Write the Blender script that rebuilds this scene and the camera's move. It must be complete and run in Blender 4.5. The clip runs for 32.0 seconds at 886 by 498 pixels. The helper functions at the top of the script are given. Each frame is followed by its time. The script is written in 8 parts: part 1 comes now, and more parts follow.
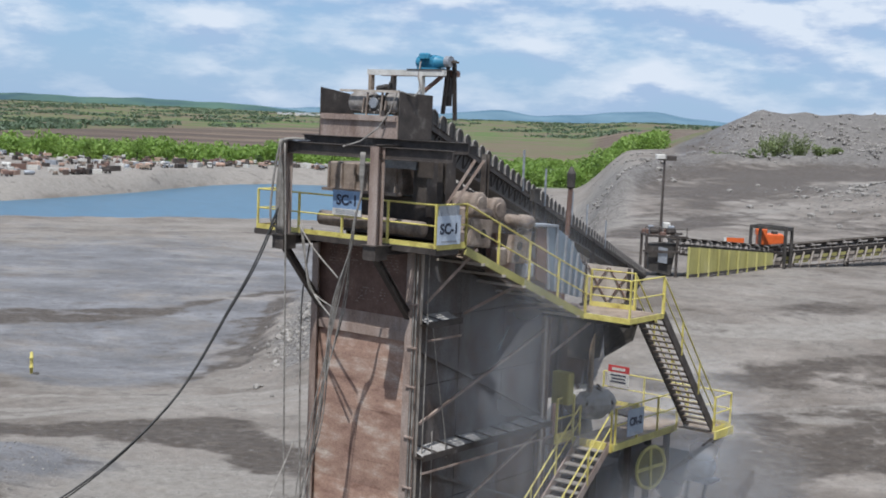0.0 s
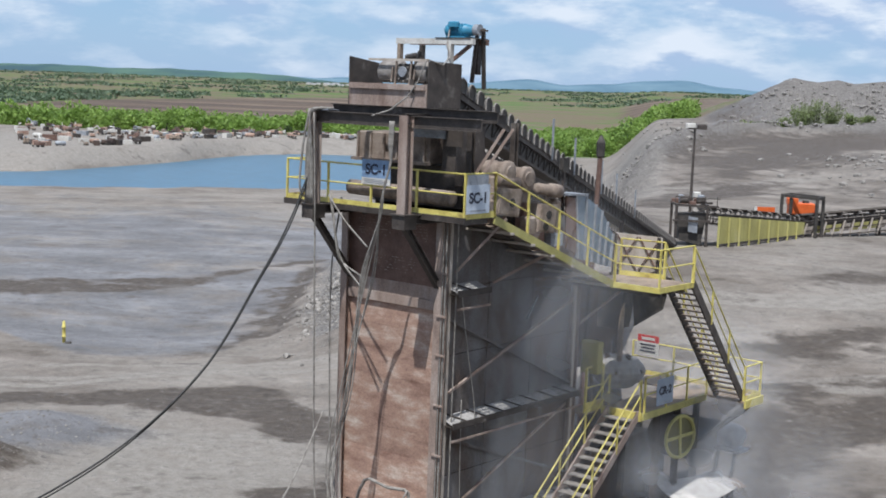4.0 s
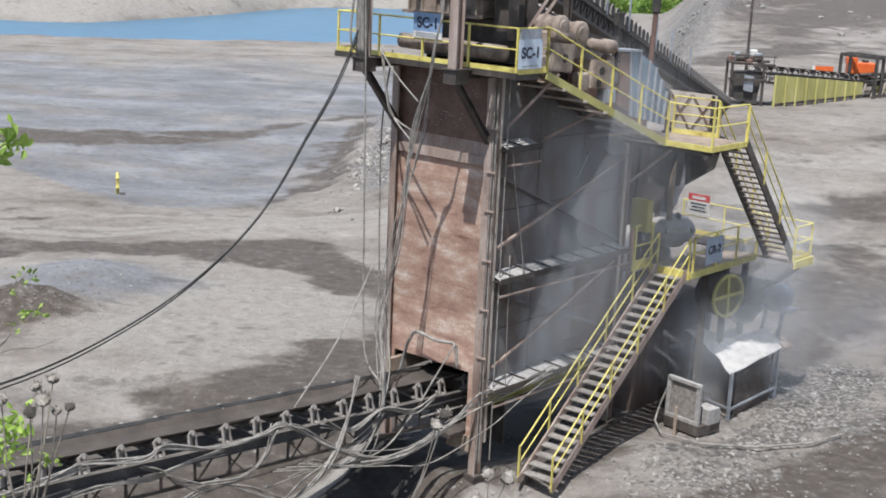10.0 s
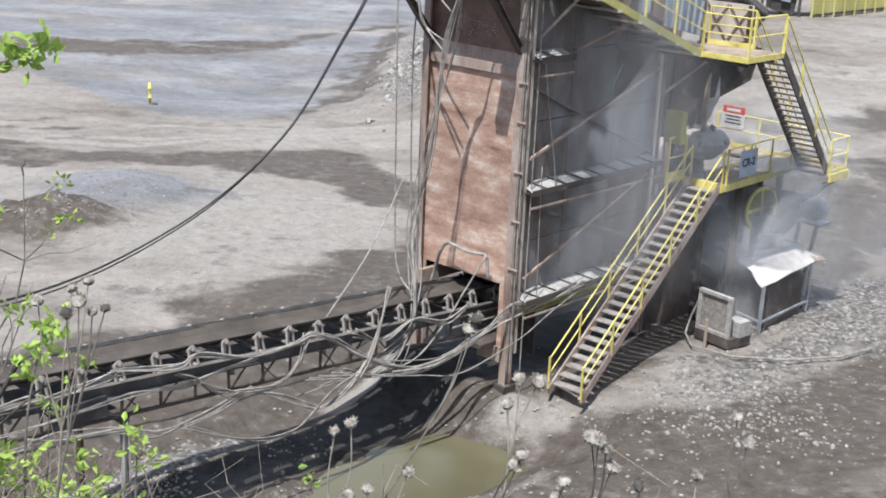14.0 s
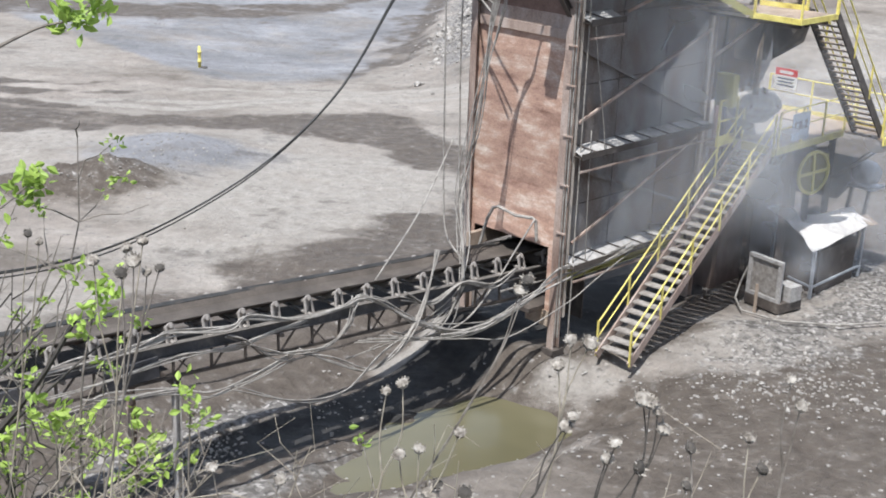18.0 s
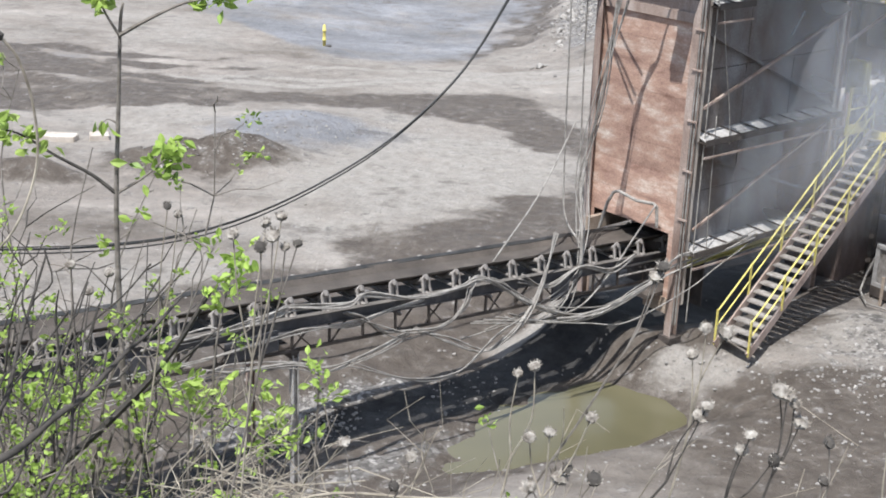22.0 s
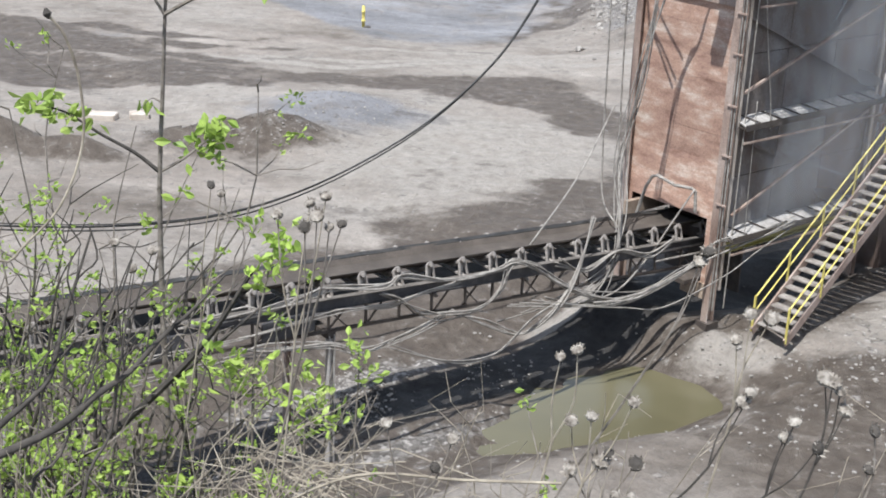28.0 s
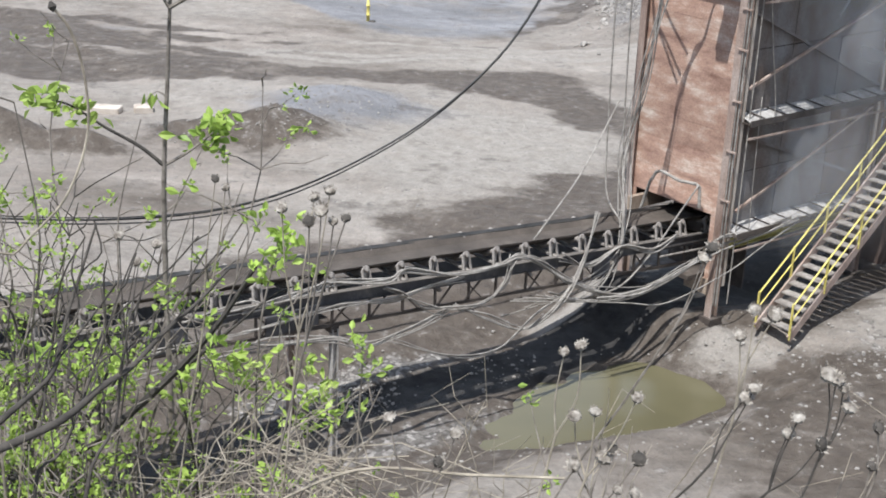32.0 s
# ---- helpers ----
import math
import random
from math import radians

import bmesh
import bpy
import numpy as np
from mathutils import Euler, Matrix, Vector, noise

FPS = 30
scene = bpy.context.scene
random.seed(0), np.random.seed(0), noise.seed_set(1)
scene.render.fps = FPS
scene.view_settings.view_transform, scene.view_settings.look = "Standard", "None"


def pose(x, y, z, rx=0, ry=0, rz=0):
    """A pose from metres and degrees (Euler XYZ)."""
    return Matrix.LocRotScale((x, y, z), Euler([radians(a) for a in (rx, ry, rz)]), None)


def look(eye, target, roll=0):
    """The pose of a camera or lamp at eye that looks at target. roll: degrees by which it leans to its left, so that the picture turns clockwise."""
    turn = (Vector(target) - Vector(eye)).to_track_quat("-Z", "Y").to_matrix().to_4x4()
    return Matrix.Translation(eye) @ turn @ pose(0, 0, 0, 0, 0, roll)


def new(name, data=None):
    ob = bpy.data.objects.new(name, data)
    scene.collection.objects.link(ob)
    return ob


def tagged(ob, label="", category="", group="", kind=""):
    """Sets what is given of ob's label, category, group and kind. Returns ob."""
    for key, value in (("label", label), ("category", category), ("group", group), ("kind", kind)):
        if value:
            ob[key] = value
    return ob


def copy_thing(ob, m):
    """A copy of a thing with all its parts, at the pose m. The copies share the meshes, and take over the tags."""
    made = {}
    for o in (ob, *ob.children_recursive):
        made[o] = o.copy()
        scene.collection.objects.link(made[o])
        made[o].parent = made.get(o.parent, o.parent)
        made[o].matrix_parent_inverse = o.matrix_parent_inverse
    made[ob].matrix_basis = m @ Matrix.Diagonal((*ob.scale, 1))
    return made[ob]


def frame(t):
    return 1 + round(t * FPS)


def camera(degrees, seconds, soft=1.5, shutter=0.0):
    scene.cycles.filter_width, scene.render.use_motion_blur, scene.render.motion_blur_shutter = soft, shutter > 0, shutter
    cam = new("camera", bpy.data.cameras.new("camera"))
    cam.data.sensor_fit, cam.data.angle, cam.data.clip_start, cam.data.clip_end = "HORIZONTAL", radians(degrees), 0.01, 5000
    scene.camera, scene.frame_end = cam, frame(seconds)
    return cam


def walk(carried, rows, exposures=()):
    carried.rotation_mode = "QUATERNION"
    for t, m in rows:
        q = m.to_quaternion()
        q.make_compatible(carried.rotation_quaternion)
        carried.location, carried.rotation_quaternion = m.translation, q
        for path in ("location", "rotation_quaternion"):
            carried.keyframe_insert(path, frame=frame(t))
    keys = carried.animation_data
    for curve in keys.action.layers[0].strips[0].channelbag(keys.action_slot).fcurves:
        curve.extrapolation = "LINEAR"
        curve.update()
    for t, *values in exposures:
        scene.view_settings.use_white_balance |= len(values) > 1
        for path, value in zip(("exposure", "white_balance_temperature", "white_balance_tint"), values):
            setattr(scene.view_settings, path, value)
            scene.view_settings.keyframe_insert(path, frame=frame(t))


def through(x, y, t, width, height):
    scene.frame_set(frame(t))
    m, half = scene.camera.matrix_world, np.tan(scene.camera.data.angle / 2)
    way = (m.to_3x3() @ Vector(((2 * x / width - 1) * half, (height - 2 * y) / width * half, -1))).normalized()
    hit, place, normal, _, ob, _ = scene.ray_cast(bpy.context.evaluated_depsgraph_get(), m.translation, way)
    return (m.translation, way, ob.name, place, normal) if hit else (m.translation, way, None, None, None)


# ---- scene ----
# seconds, stops, kelvin, tint
EXPOSURES = [(0.0, -0.18, 6050, 10), (3.5, -0.14, 6050, 10), (6.0, 0.06, 6050, 10), (8.0, 0.13, 6080, 10), (9.0, 0.14, 6100, 10), (10.0, 0.21, 6100, 10), (11.0, 0.42, 6080, 10), (12.0, 0.46, 6080, 10), (20.0, 0.54, 6080, 10), (26.0, 0.5, 6100, 10), (32.0, 0.44, 6130, 10)]
cam = camera(36.90, 32.0, soft=1.85)
# seconds, place, then yaw, pitch and roll in degrees
PATH = [
    (0.0, -0.000, 0, 14.040, 0.00, -5.70, 2.40),
    (0.5, -0.000, 0, 14.037, 0.04, -5.61, 2.32),
    (1.0, -0.000, 0, 14.034, 0.08, -5.47, 2.30),
    (1.5, -0.000, 0, 14.032, 0.11, -5.42, 2.28),
    (2.0, -0.000, 0, 14.029, 0.16, -5.44, 2.25),
    (2.5, -0.000, 0, 14.026, 0.25, -5.55, 2.39),
    (3.0, -0.000, 0, 14.023, 0.45, -5.94, 2.52),
    (3.5, -0.000, 0, 14.020, 0.84, -6.57, 2.36),
    (5.5, -0.000, 0, 14.011, 1.69, -7.84, 2.17),
    (6.0, -0.000, 0, 14.009, 1.71, -8.22, 2.19),
    (6.5, -0.000, 0, 14.007, 1.75, -8.63, 2.24),
    (7.0, -0.000, 0, 14.005, 1.83, -9.00, 2.16),
    (7.5, -0.000, 0, 14.003, 1.91, -9.42, 2.19),
    (8.0, -0.000, 0, 14.001, 2.01, -10.09, 2.40),
    (8.5, -0.000, 0, 13.999, 2.17, -10.96, 2.67),
    (9.0, -0.000, 0, 13.995, 2.38, -11.83, 2.81),
    (9.5, -0.000, 0, 13.990, 2.72, -12.59, 2.79),
    (10.0, -0.000, 0, 13.986, 3.13, -13.30, 2.66),
    (10.5, -0.000, 0, 13.982, 3.43, -13.94, 2.67),
    (11.0, -0.000, 0, 13.979, 3.63, -14.41, 2.72),
    (11.5, -0.000, 0, 13.975, 3.81, -14.73, 2.72),
    (12.0, -0.000, 0, 13.973, 3.94, -15.13, 2.81),
    (12.5, -0.000, 0, 13.970, 3.98, -15.65, 2.92),
    (13.0, -0.000, 0, 13.968, 3.99, -16.21, 2.99),
    (13.5, -0.000, 0, 13.967, 4.13, -16.76, 2.91),
    (14.0, -0.001, 0, 13.966, 4.36, -17.15, 2.65),
    (14.5, -0.001, 0, 13.964, 4.61, -17.35, 2.48),
    (15.0, -0.002, 0, 13.963, 4.94, -17.51, 2.44),
    (15.5, -0.003, 0, 13.963, 5.59, -17.75, 2.38),
    (17.5, -0.009, 0, 13.959, 6.27, -18.66, 2.14),
    (18.0, -0.010, 0, 13.958, 6.47, -18.80, 2.14),
    (18.5, -0.017, 0, 13.958, 7.04, -18.98, 2.23),
    (19.0, -0.024, 0, 13.957, 7.98, -19.15, 2.25),
    (19.5, -0.030, 0, 13.956, 8.81, -19.29, 2.11),
    (20.0, -0.037, 0, 13.955, 9.45, -19.37, 2.13),
    (20.5, -0.043, 0, 13.955, 10.04, -19.38, 2.08),
    (21.0, -0.050, 0, 13.954, 10.63, -19.46, 2.06),
    (21.5, -0.055, 0, 13.953, 11.22, -19.61, 2.00),
    (22.0, -0.060, 0, 13.953, 11.75, -19.77, 2.03),
    (22.5, -0.066, 0, 13.952, 12.09, -19.90, 2.05),
    (23.0, -0.069, 0, 13.952, 12.41, -20.04, 2.17),
    (23.5, -0.073, 0, 13.951, 12.86, -20.20, 2.19),
    (24.0, -0.076, 0, 13.951, 13.31, -20.39, 2.08),
    (24.5, -0.077, 0, 13.950, 13.66, -20.46, 2.07),
    (25.0, -0.079, 0, 13.950, 13.77, -20.31, 2.08),
    (25.5, -0.080, 0, 13.950, 13.70, -20.27, 2.13),
    (27.5, -0.080, 0, 13.950, 13.40, -20.54, 2.27),
    (28.0, -0.080, 0, 13.950, 13.38, -20.59, 2.17),
    (28.5, -0.080, 0, 13.950, 13.32, -20.63, 2.25),
    (29.0, -0.080, 0, 13.950, 13.31, -20.66, 2.27),
    (29.5, -0.080, 0, 13.950, 13.36, -20.67, 2.23),
    (30.0, -0.081, 0, 13.950, 13.39, -20.68, 2.26),
    (30.5, -0.081, 0, 13.950, 13.43, -20.67, 2.21),
    (31.0, -0.081, 0, 13.950, 13.47, -20.72, 2.18),
    (31.5, -0.081, 0, 13.950, 13.51, -20.79, 2.18),
    (32.0, -0.081, 0, 13.950, 13.54, -20.83, 2.35),
]
walk(cam, [(t, pose(x, y, z, 90 + p, 0, yaw) @ pose(0, 0, 0, 0, 0, r)) for t, x, y, z, yaw, p, r in PATH], exposures=EXPOSURES)

# ---- light ----
SUN_TO = Vector((-0.157, -0.461, 1.0)).normalized()
sun = new("sun", bpy.data.lights.new("sun", "SUN"))
sun.data.energy, sun.data.angle, sun.data.color = 4.9, radians(0.6), (1.0, 0.965, 0.905)
sun.matrix_world = look(SUN_TO * 50, (0, 0, 0))
world = bpy.data.worlds.new("world")
scene.world = world
world.use_nodes = True
wn, wl = world.node_tree.nodes, world.node_tree.links
wn.clear()
sky = wn.new("ShaderNodeTexSky")
sky.sky_type, sky.sun_disc = "NISHITA", False
sky.sun_elevation, sky.sun_rotation = math.asin(SUN_TO.z), math.atan2(SUN_TO.x, SUN_TO.y)
sky.dust_density, sky.ozone_density, sky.air_density = 0.2, 4.0, 1.0
bg = wn.new("ShaderNodeBackground")
bg.inputs["Strength"].default_value = 0.105
# fair-weather clouds: flat-based heaps, lit from above
tc = wn.new("ShaderNodeTexCoord")
sep = wn.new("ShaderNodeSeparateXYZ")
wl.new(tc.outputs["Generated"], sep.inputs[0])


def cloud_noise(raise_z):
    up = wn.new("ShaderNodeVectorMath")
    up.inputs[1].default_value = (0, 0, raise_z)
    wl.new(tc.outputs["Generated"], up.inputs[0])
    flat = wn.new("ShaderNodeMapping")
    flat.inputs["Scale"].default_value = (1.0, 1.0, 3.0)
    wl.new(up.outputs[0], flat.inputs["Vector"])
    cn = wn.new("ShaderNodeTexNoise")
    cn.inputs["Scale"].default_value, cn.inputs["Detail"].default_value, cn.inputs["Roughness"].default_value = 10.5, 9.0, 0.56
    wl.new(flat.outputs[0], cn.inputs["Vector"])
    return cn.outputs[0]


here, above = cloud_noise(0.0), cloud_noise(0.012)
# more cloud overhead than at the horizon
more = wn.new("ShaderNodeMapRange")
more.inputs["From Min"].default_value, more.inputs["From Max"].default_value = 0.015, 0.10
more.inputs["To Min"].default_value, more.inputs["To Max"].default_value = -0.05, 0.15
wl.new(sep.outputs["Z"], more.inputs["Value"])
cover = wn.new("ShaderNodeMath")
wl.new(here, cover.inputs[0])
side = wn.new("ShaderNodeMath")
side.operation = "MULTIPLY_ADD"
wl.new(sep.outputs["X"], side.inputs[0])
side.inputs[1].default_value = 0.16
wl.new(more.outputs[0], side.inputs[2])
wl.new(side.outputs[0], cover.inputs[1])
cr = wn.new("ShaderNodeValToRGB")
cr.color_ramp.elements[0].position, cr.color_ramp.elements[1].position = 0.38, 0.68
wl.new(cover.outputs[0], cr.inputs[0])
edge_lit = wn.new("ShaderNodeMath")
edge_lit.operation = "SUBTRACT"
wl.new(here, edge_lit.inputs[0])
wl.new(above, edge_lit.inputs[1])
tone = wn.new("ShaderNodeMapRange")
tone.inputs["From Min"].default_value, tone.inputs["From Max"].default_value = -0.09, 0.06
wl.new(edge_lit.outputs[0], tone.inputs["Value"])
ccol = wn.new("ShaderNodeValToRGB")
ccol.color_ramp.elements[0].color, ccol.color_ramp.elements[1].color = (4.6, 5.7, 7.6, 1), (8.6, 9.0, 9.5, 1)
wl.new(tone.outputs[0], ccol.inputs[0])
cm = wn.new("ShaderNodeMix")
cm.data_type = "RGBA"
fac = wn.new("ShaderNodeMath")
fac.operation = "MULTIPLY"
wl.new(cr.outputs[0], fac.inputs[0])
fac.inputs[1].default_value = 0.88
wl.new(fac.outputs[0], cm.inputs["Factor"])
# clear blue air low over the horizon, brighter cumulus overhead
low = wn.new("ShaderNodeMapRange")
low.inputs["From Min"].default_value, low.inputs["From Max"].default_value = 0.0, 0.35
low.inputs["To Min"].default_value, low.inputs["To Max"].default_value = 0.75, 0.0
wl.new(sep.outputs["Z"], low.inputs["Value"])
air = wn.new("ShaderNodeMix")
air.data_type = "RGBA"
wl.new(low.outputs[0], air.inputs["Factor"])
wl.new(sky.outputs[0], air.inputs["A"])
air.inputs["B"].default_value = (3.2, 5.2, 8.0, 1)
high = wn.new("ShaderNodeMapRange")
high.inputs["From Min"].default_value, high.inputs["From Max"].default_value = 0.12, 0.6
high.inputs["To Min"].default_value, high.inputs["To Max"].default_value = 1.0, 0.8
wl.new(sep.outputs["Z"], high.inputs["Value"])
lit = wn.new("ShaderNodeVectorMath")
lit.operation = "SCALE"
wl.new(ccol.outputs[0], lit.inputs[0])
wl.new(high.outputs[0], lit.inputs["Scale"])
wl.new(air.outputs["Result"], cm.inputs["A"])
wl.new(lit.outputs[0], cm.inputs["B"])
wl.new(cm.outputs["Result"], bg.inputs["Color"])
wout = wn.new("ShaderNodeOutputWorld")
wl.new(bg.outputs[0], wout.inputs[0])


# ---- materials ----
def material(name, stops, scale=3.0, rough=0.7, metal=0.0, bump=0.3, detail=8.0, fine=30.0, spec=0.4, stretch=(1, 1, 1), vary=0.0, space="Object"):
    """A surface of two noises: large stains run through the colour stops, a fine grain shades and roughens them."""
    m = bpy.data.materials.new(name)
    m.use_nodes = True
    n, l = m.node_tree.nodes, m.node_tree.links
    b = n["Principled BSDF"]
    b.inputs["Metallic"].default_value, b.inputs["Specular IOR Level"].default_value = metal, spec
    if space == "Object":
        src = n.new("ShaderNodeTexCoord").outputs["Object"]
    else:
        src = n.new("ShaderNodeNewGeometry").outputs["Position"]
    mp = n.new("ShaderNodeMapping")
    mp.inputs["Scale"].default_value = stretch
    l.new(src, mp.inputs["Vector"])
    a = n.new("ShaderNodeTexNoise")
    a.inputs["Scale"].default_value, a.inputs["Detail"].default_value, a.inputs["Roughness"].default_value = scale, detail, 0.62
    l.new(mp.outputs[0], a.inputs["Vector"])
    r = n.new("ShaderNodeValToRGB")
    e = r.color_ramp.elements
    while len(e) < len(stops):
        e.new(0.5)
    for k, (p, c) in enumerate(stops):
        e[k].position, e[k].color = p, (*c, 1)
    l.new(a.outputs[0], r.inputs[0])
    f = n.new("ShaderNodeTexNoise")
    f.inputs["Scale"].default_value, f.inputs["Detail"].default_value = fine, 4.0
    l.new(src, f.inputs["Vector"])
    mix = n.new("ShaderNodeMix")
    mix.data_type, mix.blend_type = "RGBA", "OVERLAY"
    mix.inputs["Factor"].default_value = 0.5
    l.new(r.outputs[0], mix.inputs["A"])
    l.new(f.outputs[0], mix.inputs["B"])
    colour = mix.outputs["Result"]
    if vary:
        oi = n.new("ShaderNodeObjectInfo")
        hs = n.new("ShaderNodeHueSaturation")
        mr = n.new("ShaderNodeMapRange")
        mr.inputs["To Min"].default_value, mr.inputs["To Max"].default_value = 1 - vary, 1 + vary
        l.new(oi.outputs["Random"], mr.inputs["Value"])
        l.new(mr.outputs[0], hs.inputs["Value"])
        l.new(colour, hs.inputs["Color"])
        colour = hs.outputs["Color"]
    l.new(colour, b.inputs["Base Color"])
    rr = n.new("ShaderNodeMapRange")
    rr.inputs["To Min"].default_value, rr.inputs["To Max"].default_value = max(0.02, rough - 0.15), min(1.0, rough + 0.15)
    l.new(a.outputs[0], rr.inputs["Value"])
    l.new(rr.outputs[0], b.inputs["Roughness"])
    if bump:
        bp = n.new("ShaderNodeBump")
        bp.inputs["Strength"].default_value, bp.inputs["Distance"].default_value = bump, 0.02
        l.new(f.outputs[0], bp.inputs["Height"])
        l.new(bp.outputs[0], b.inputs["Normal"])
    return m


RUST = material("rusted_plate", [(0.3, (0.20, 0.105, 0.075)), (0.43, (0.34, 0.215, 0.165)), (0.50, (0.40, 0.255, 0.19)), (0.56, (0.47, 0.335, 0.265)), (0.66, (0.62, 0.52, 0.44))], 1.5, 0.8, 0.0, 0.4, detail=12.0, stretch=(0.5, 1, 1.3), vary=0.16)
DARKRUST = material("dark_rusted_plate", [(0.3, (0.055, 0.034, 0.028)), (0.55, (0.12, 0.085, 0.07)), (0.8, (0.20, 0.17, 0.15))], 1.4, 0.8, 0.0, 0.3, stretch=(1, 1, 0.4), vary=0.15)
DUSTGREY = material("dust_coated_plate", [(0.30, (0.10, 0.062, 0.047)), (0.42, (0.14, 0.12, 0.108)), (0.55, (0.19, 0.182, 0.18)), (0.75, (0.25, 0.247, 0.25))], 0.6, 0.92, 0.0, 0.25, spec=0.12, stretch=(1, 1, 0.5), vary=0.05)
STEEL = material("dusty_dark_steel", [(0.3, (0.035, 0.028, 0.025)), (0.6, (0.085, 0.07, 0.06)), (0.8, (0.22, 0.20, 0.18))], 2.5, 0.65, 0.0, 0.2, vary=0.15)
BROWN = material("brown_painted_steel", [(0.3, (0.10, 0.058, 0.045)), (0.6, (0.19, 0.115, 0.09)), (0.8, (0.29, 0.22, 0.18))], 2.0, 0.65, 0.0, 0.2)
BEIGE = material("beige_dusty_paint", [(0.3, (0.19, 0.135, 0.10)), (0.55, (0.33, 0.26, 0.20)), (0.8, (0.45, 0.38, 0.31))], 2.2, 0.7, 0.0, 0.2)
YELLOW = material("worn_yellow_paint", [(0.28, (0.26, 0.18, 0.07)), (0.40, (0.55, 0.46, 0.12)), (0.6, (0.70, 0.61, 0.18)), (0.78, (0.62, 0.57, 0.34))], 2.6, 0.5, 0.0, 0.15)
PALEBEIGE = material("pale_dusty_cladding", [(0.3, (0.30, 0.24, 0.19)), (0.5, (0.46, 0.40, 0.34)), (0.75, (0.58, 0.52, 0.46))], 1.8, 0.75, 0.0, 0.2, stretch=(1, 1, 0.5))
LEGPAINT = material("flaking_leg_paint", [(0.3, (0.17, 0.11, 0.085)), (0.5, (0.31, 0.235, 0.195)), (0.75, (0.47, 0.40, 0.355))], 1.8, 0.7, 0.0, 0.25, stretch=(1, 1, 0.3))
HOUSING = material("dusty_brown_casting", [(0.3, (0.13, 0.095, 0.075)), (0.52, (0.27, 0.215, 0.175)), (0.78, (0.40, 0.345, 0.295))], 2.6, 0.75, 0.0, 0.3)
LEDGEDUST = material("grey_ledge_dust", [(0.3, (0.24, 0.225, 0.21)), (0.7, (0.42, 0.40, 0.38))], 5.0, 0.95, 0.0, 0.4)
DUSTCOAT = material("settled_pale_dust", [(0.3, (0.45, 0.42, 0.39)), (0.7, (0.64, 0.61, 0.58))], 5.0, 0.95, 0.0, 0.4)
WHITE = material("dusty_white_paint", [(0.3, (0.46, 0.43, 0.38)), (0.7, (0.72, 0.70, 0.66))], 2.2, 0.6, 0.0, 0.1)
GREYSTEEL = material("galvanised_grey_steel", [(0.3, (0.22, 0.23, 0.25)), (0.7, (0.42, 0.44, 0.47))], 2.2, 0.5, 0.3, 0.1)
BLUEGREY = material("blue_grey_panel", [(0.3, (0.11, 0.14, 0.17)), (0.6, (0.20, 0.255, 0.31)), (0.8, (0.34, 0.37, 0.39))], 1.8, 0.6, 0.0, 0.1, stretch=(1, 1, 0.3))
BLUE = material("blue_motor_paint", [(0.3, (0.03, 0.16, 0.26)), (0.7, (0.07, 0.30, 0.46))], 3.0, 0.45, 0.0, 0.1)
RUBBER = material("dusty_black_rubber", [(0.3, (0.028, 0.026, 0.024)), (0.6, (0.075, 0.066, 0.058)), (0.8, (0.16, 0.14, 0.12))], 2.0, 0.75, 0.0, 0.3)
CABLE = material("dusty_cable", [(0.3, (0.13, 0.115, 0.10)), (0.7, (0.38, 0.355, 0.32))], 4.0, 0.7, 0.0, 0.1)
BLACKCABLE = material("black_cable", [(0.3, (0.015, 0.015, 0.015)), (0.7, (0.05, 0.048, 0.045))], 4.0, 0.5, 0.0, 0.1)
ORANGE = material("orange_paint", [(0.3, (0.60, 0.10, 0.02)), (0.7, (0.80, 0.17, 0.04))], 2.0, 0.5, 0.0, 0.1)
RED = material("red_sign_paint", [(0.3, (0.42, 0.03, 0.03)), (0.7, (0.55, 0.05, 0.05))], 3.0, 0.5, 0.0, 0.05)
PALESIGN = material("pale_blue_sign", [(0.3, (0.42, 0.48, 0.56)), (0.7, (0.58, 0.63, 0.70))], 1.5, 0.5, 0.0, 0.05)
SIGNBLUE = material("faded_blue_sign", [(0.3, (0.15, 0.24, 0.38)), (0.7, (0.27, 0.37, 0.52))], 1.5, 0.5, 0.0, 0.05)
FADEDSIGN = material("sun_faded_sign", [(0.3, (0.26, 0.31, 0.38)), (0.7, (0.36, 0.41, 0.48))], 1.5, 0.6, 0.0, 0.05)
INK = material("dark_sign_ink", [(0.3, (0.015, 0.02, 0.04)), (0.7, (0.03, 0.035, 0.06))], 3.0, 0.5, 0.0, 0.0)
YGREEN = material("faded_yellow_sheet", [(0.3, (0.30, 0.27, 0.09)), (0.6, (0.46, 0.42, 0.15)), (0.8, (0.50, 0.46, 0.30))], 0.8, 0.6, 0.0, 0.1, stretch=(1, 1, 0.3))
ROCK = material("pale_limestone", [(0.3, (0.22, 0.20, 0.18)), (0.6, (0.36, 0.335, 0.305)), (0.8, (0.50, 0.475, 0.44))], 1.5, 0.9, 0.0, 0.5, vary=0.25)
BELT = material("dusty_belt_rubber", [(0.3, (0.048, 0.039, 0.032)), (0.55, (0.08, 0.066, 0.055)), (0.8, (0.14, 0.12, 0.10))], 1.2, 0.85, 0.0, 0.3)
CHANNEL = material("dark_blue_channel_paint", [(0.3, (0.035, 0.034, 0.036)), (0.55, (0.07, 0.068, 0.072)), (0.75, (0.17, 0.155, 0.14))], 1.8, 0.6, 0.0, 0.2)
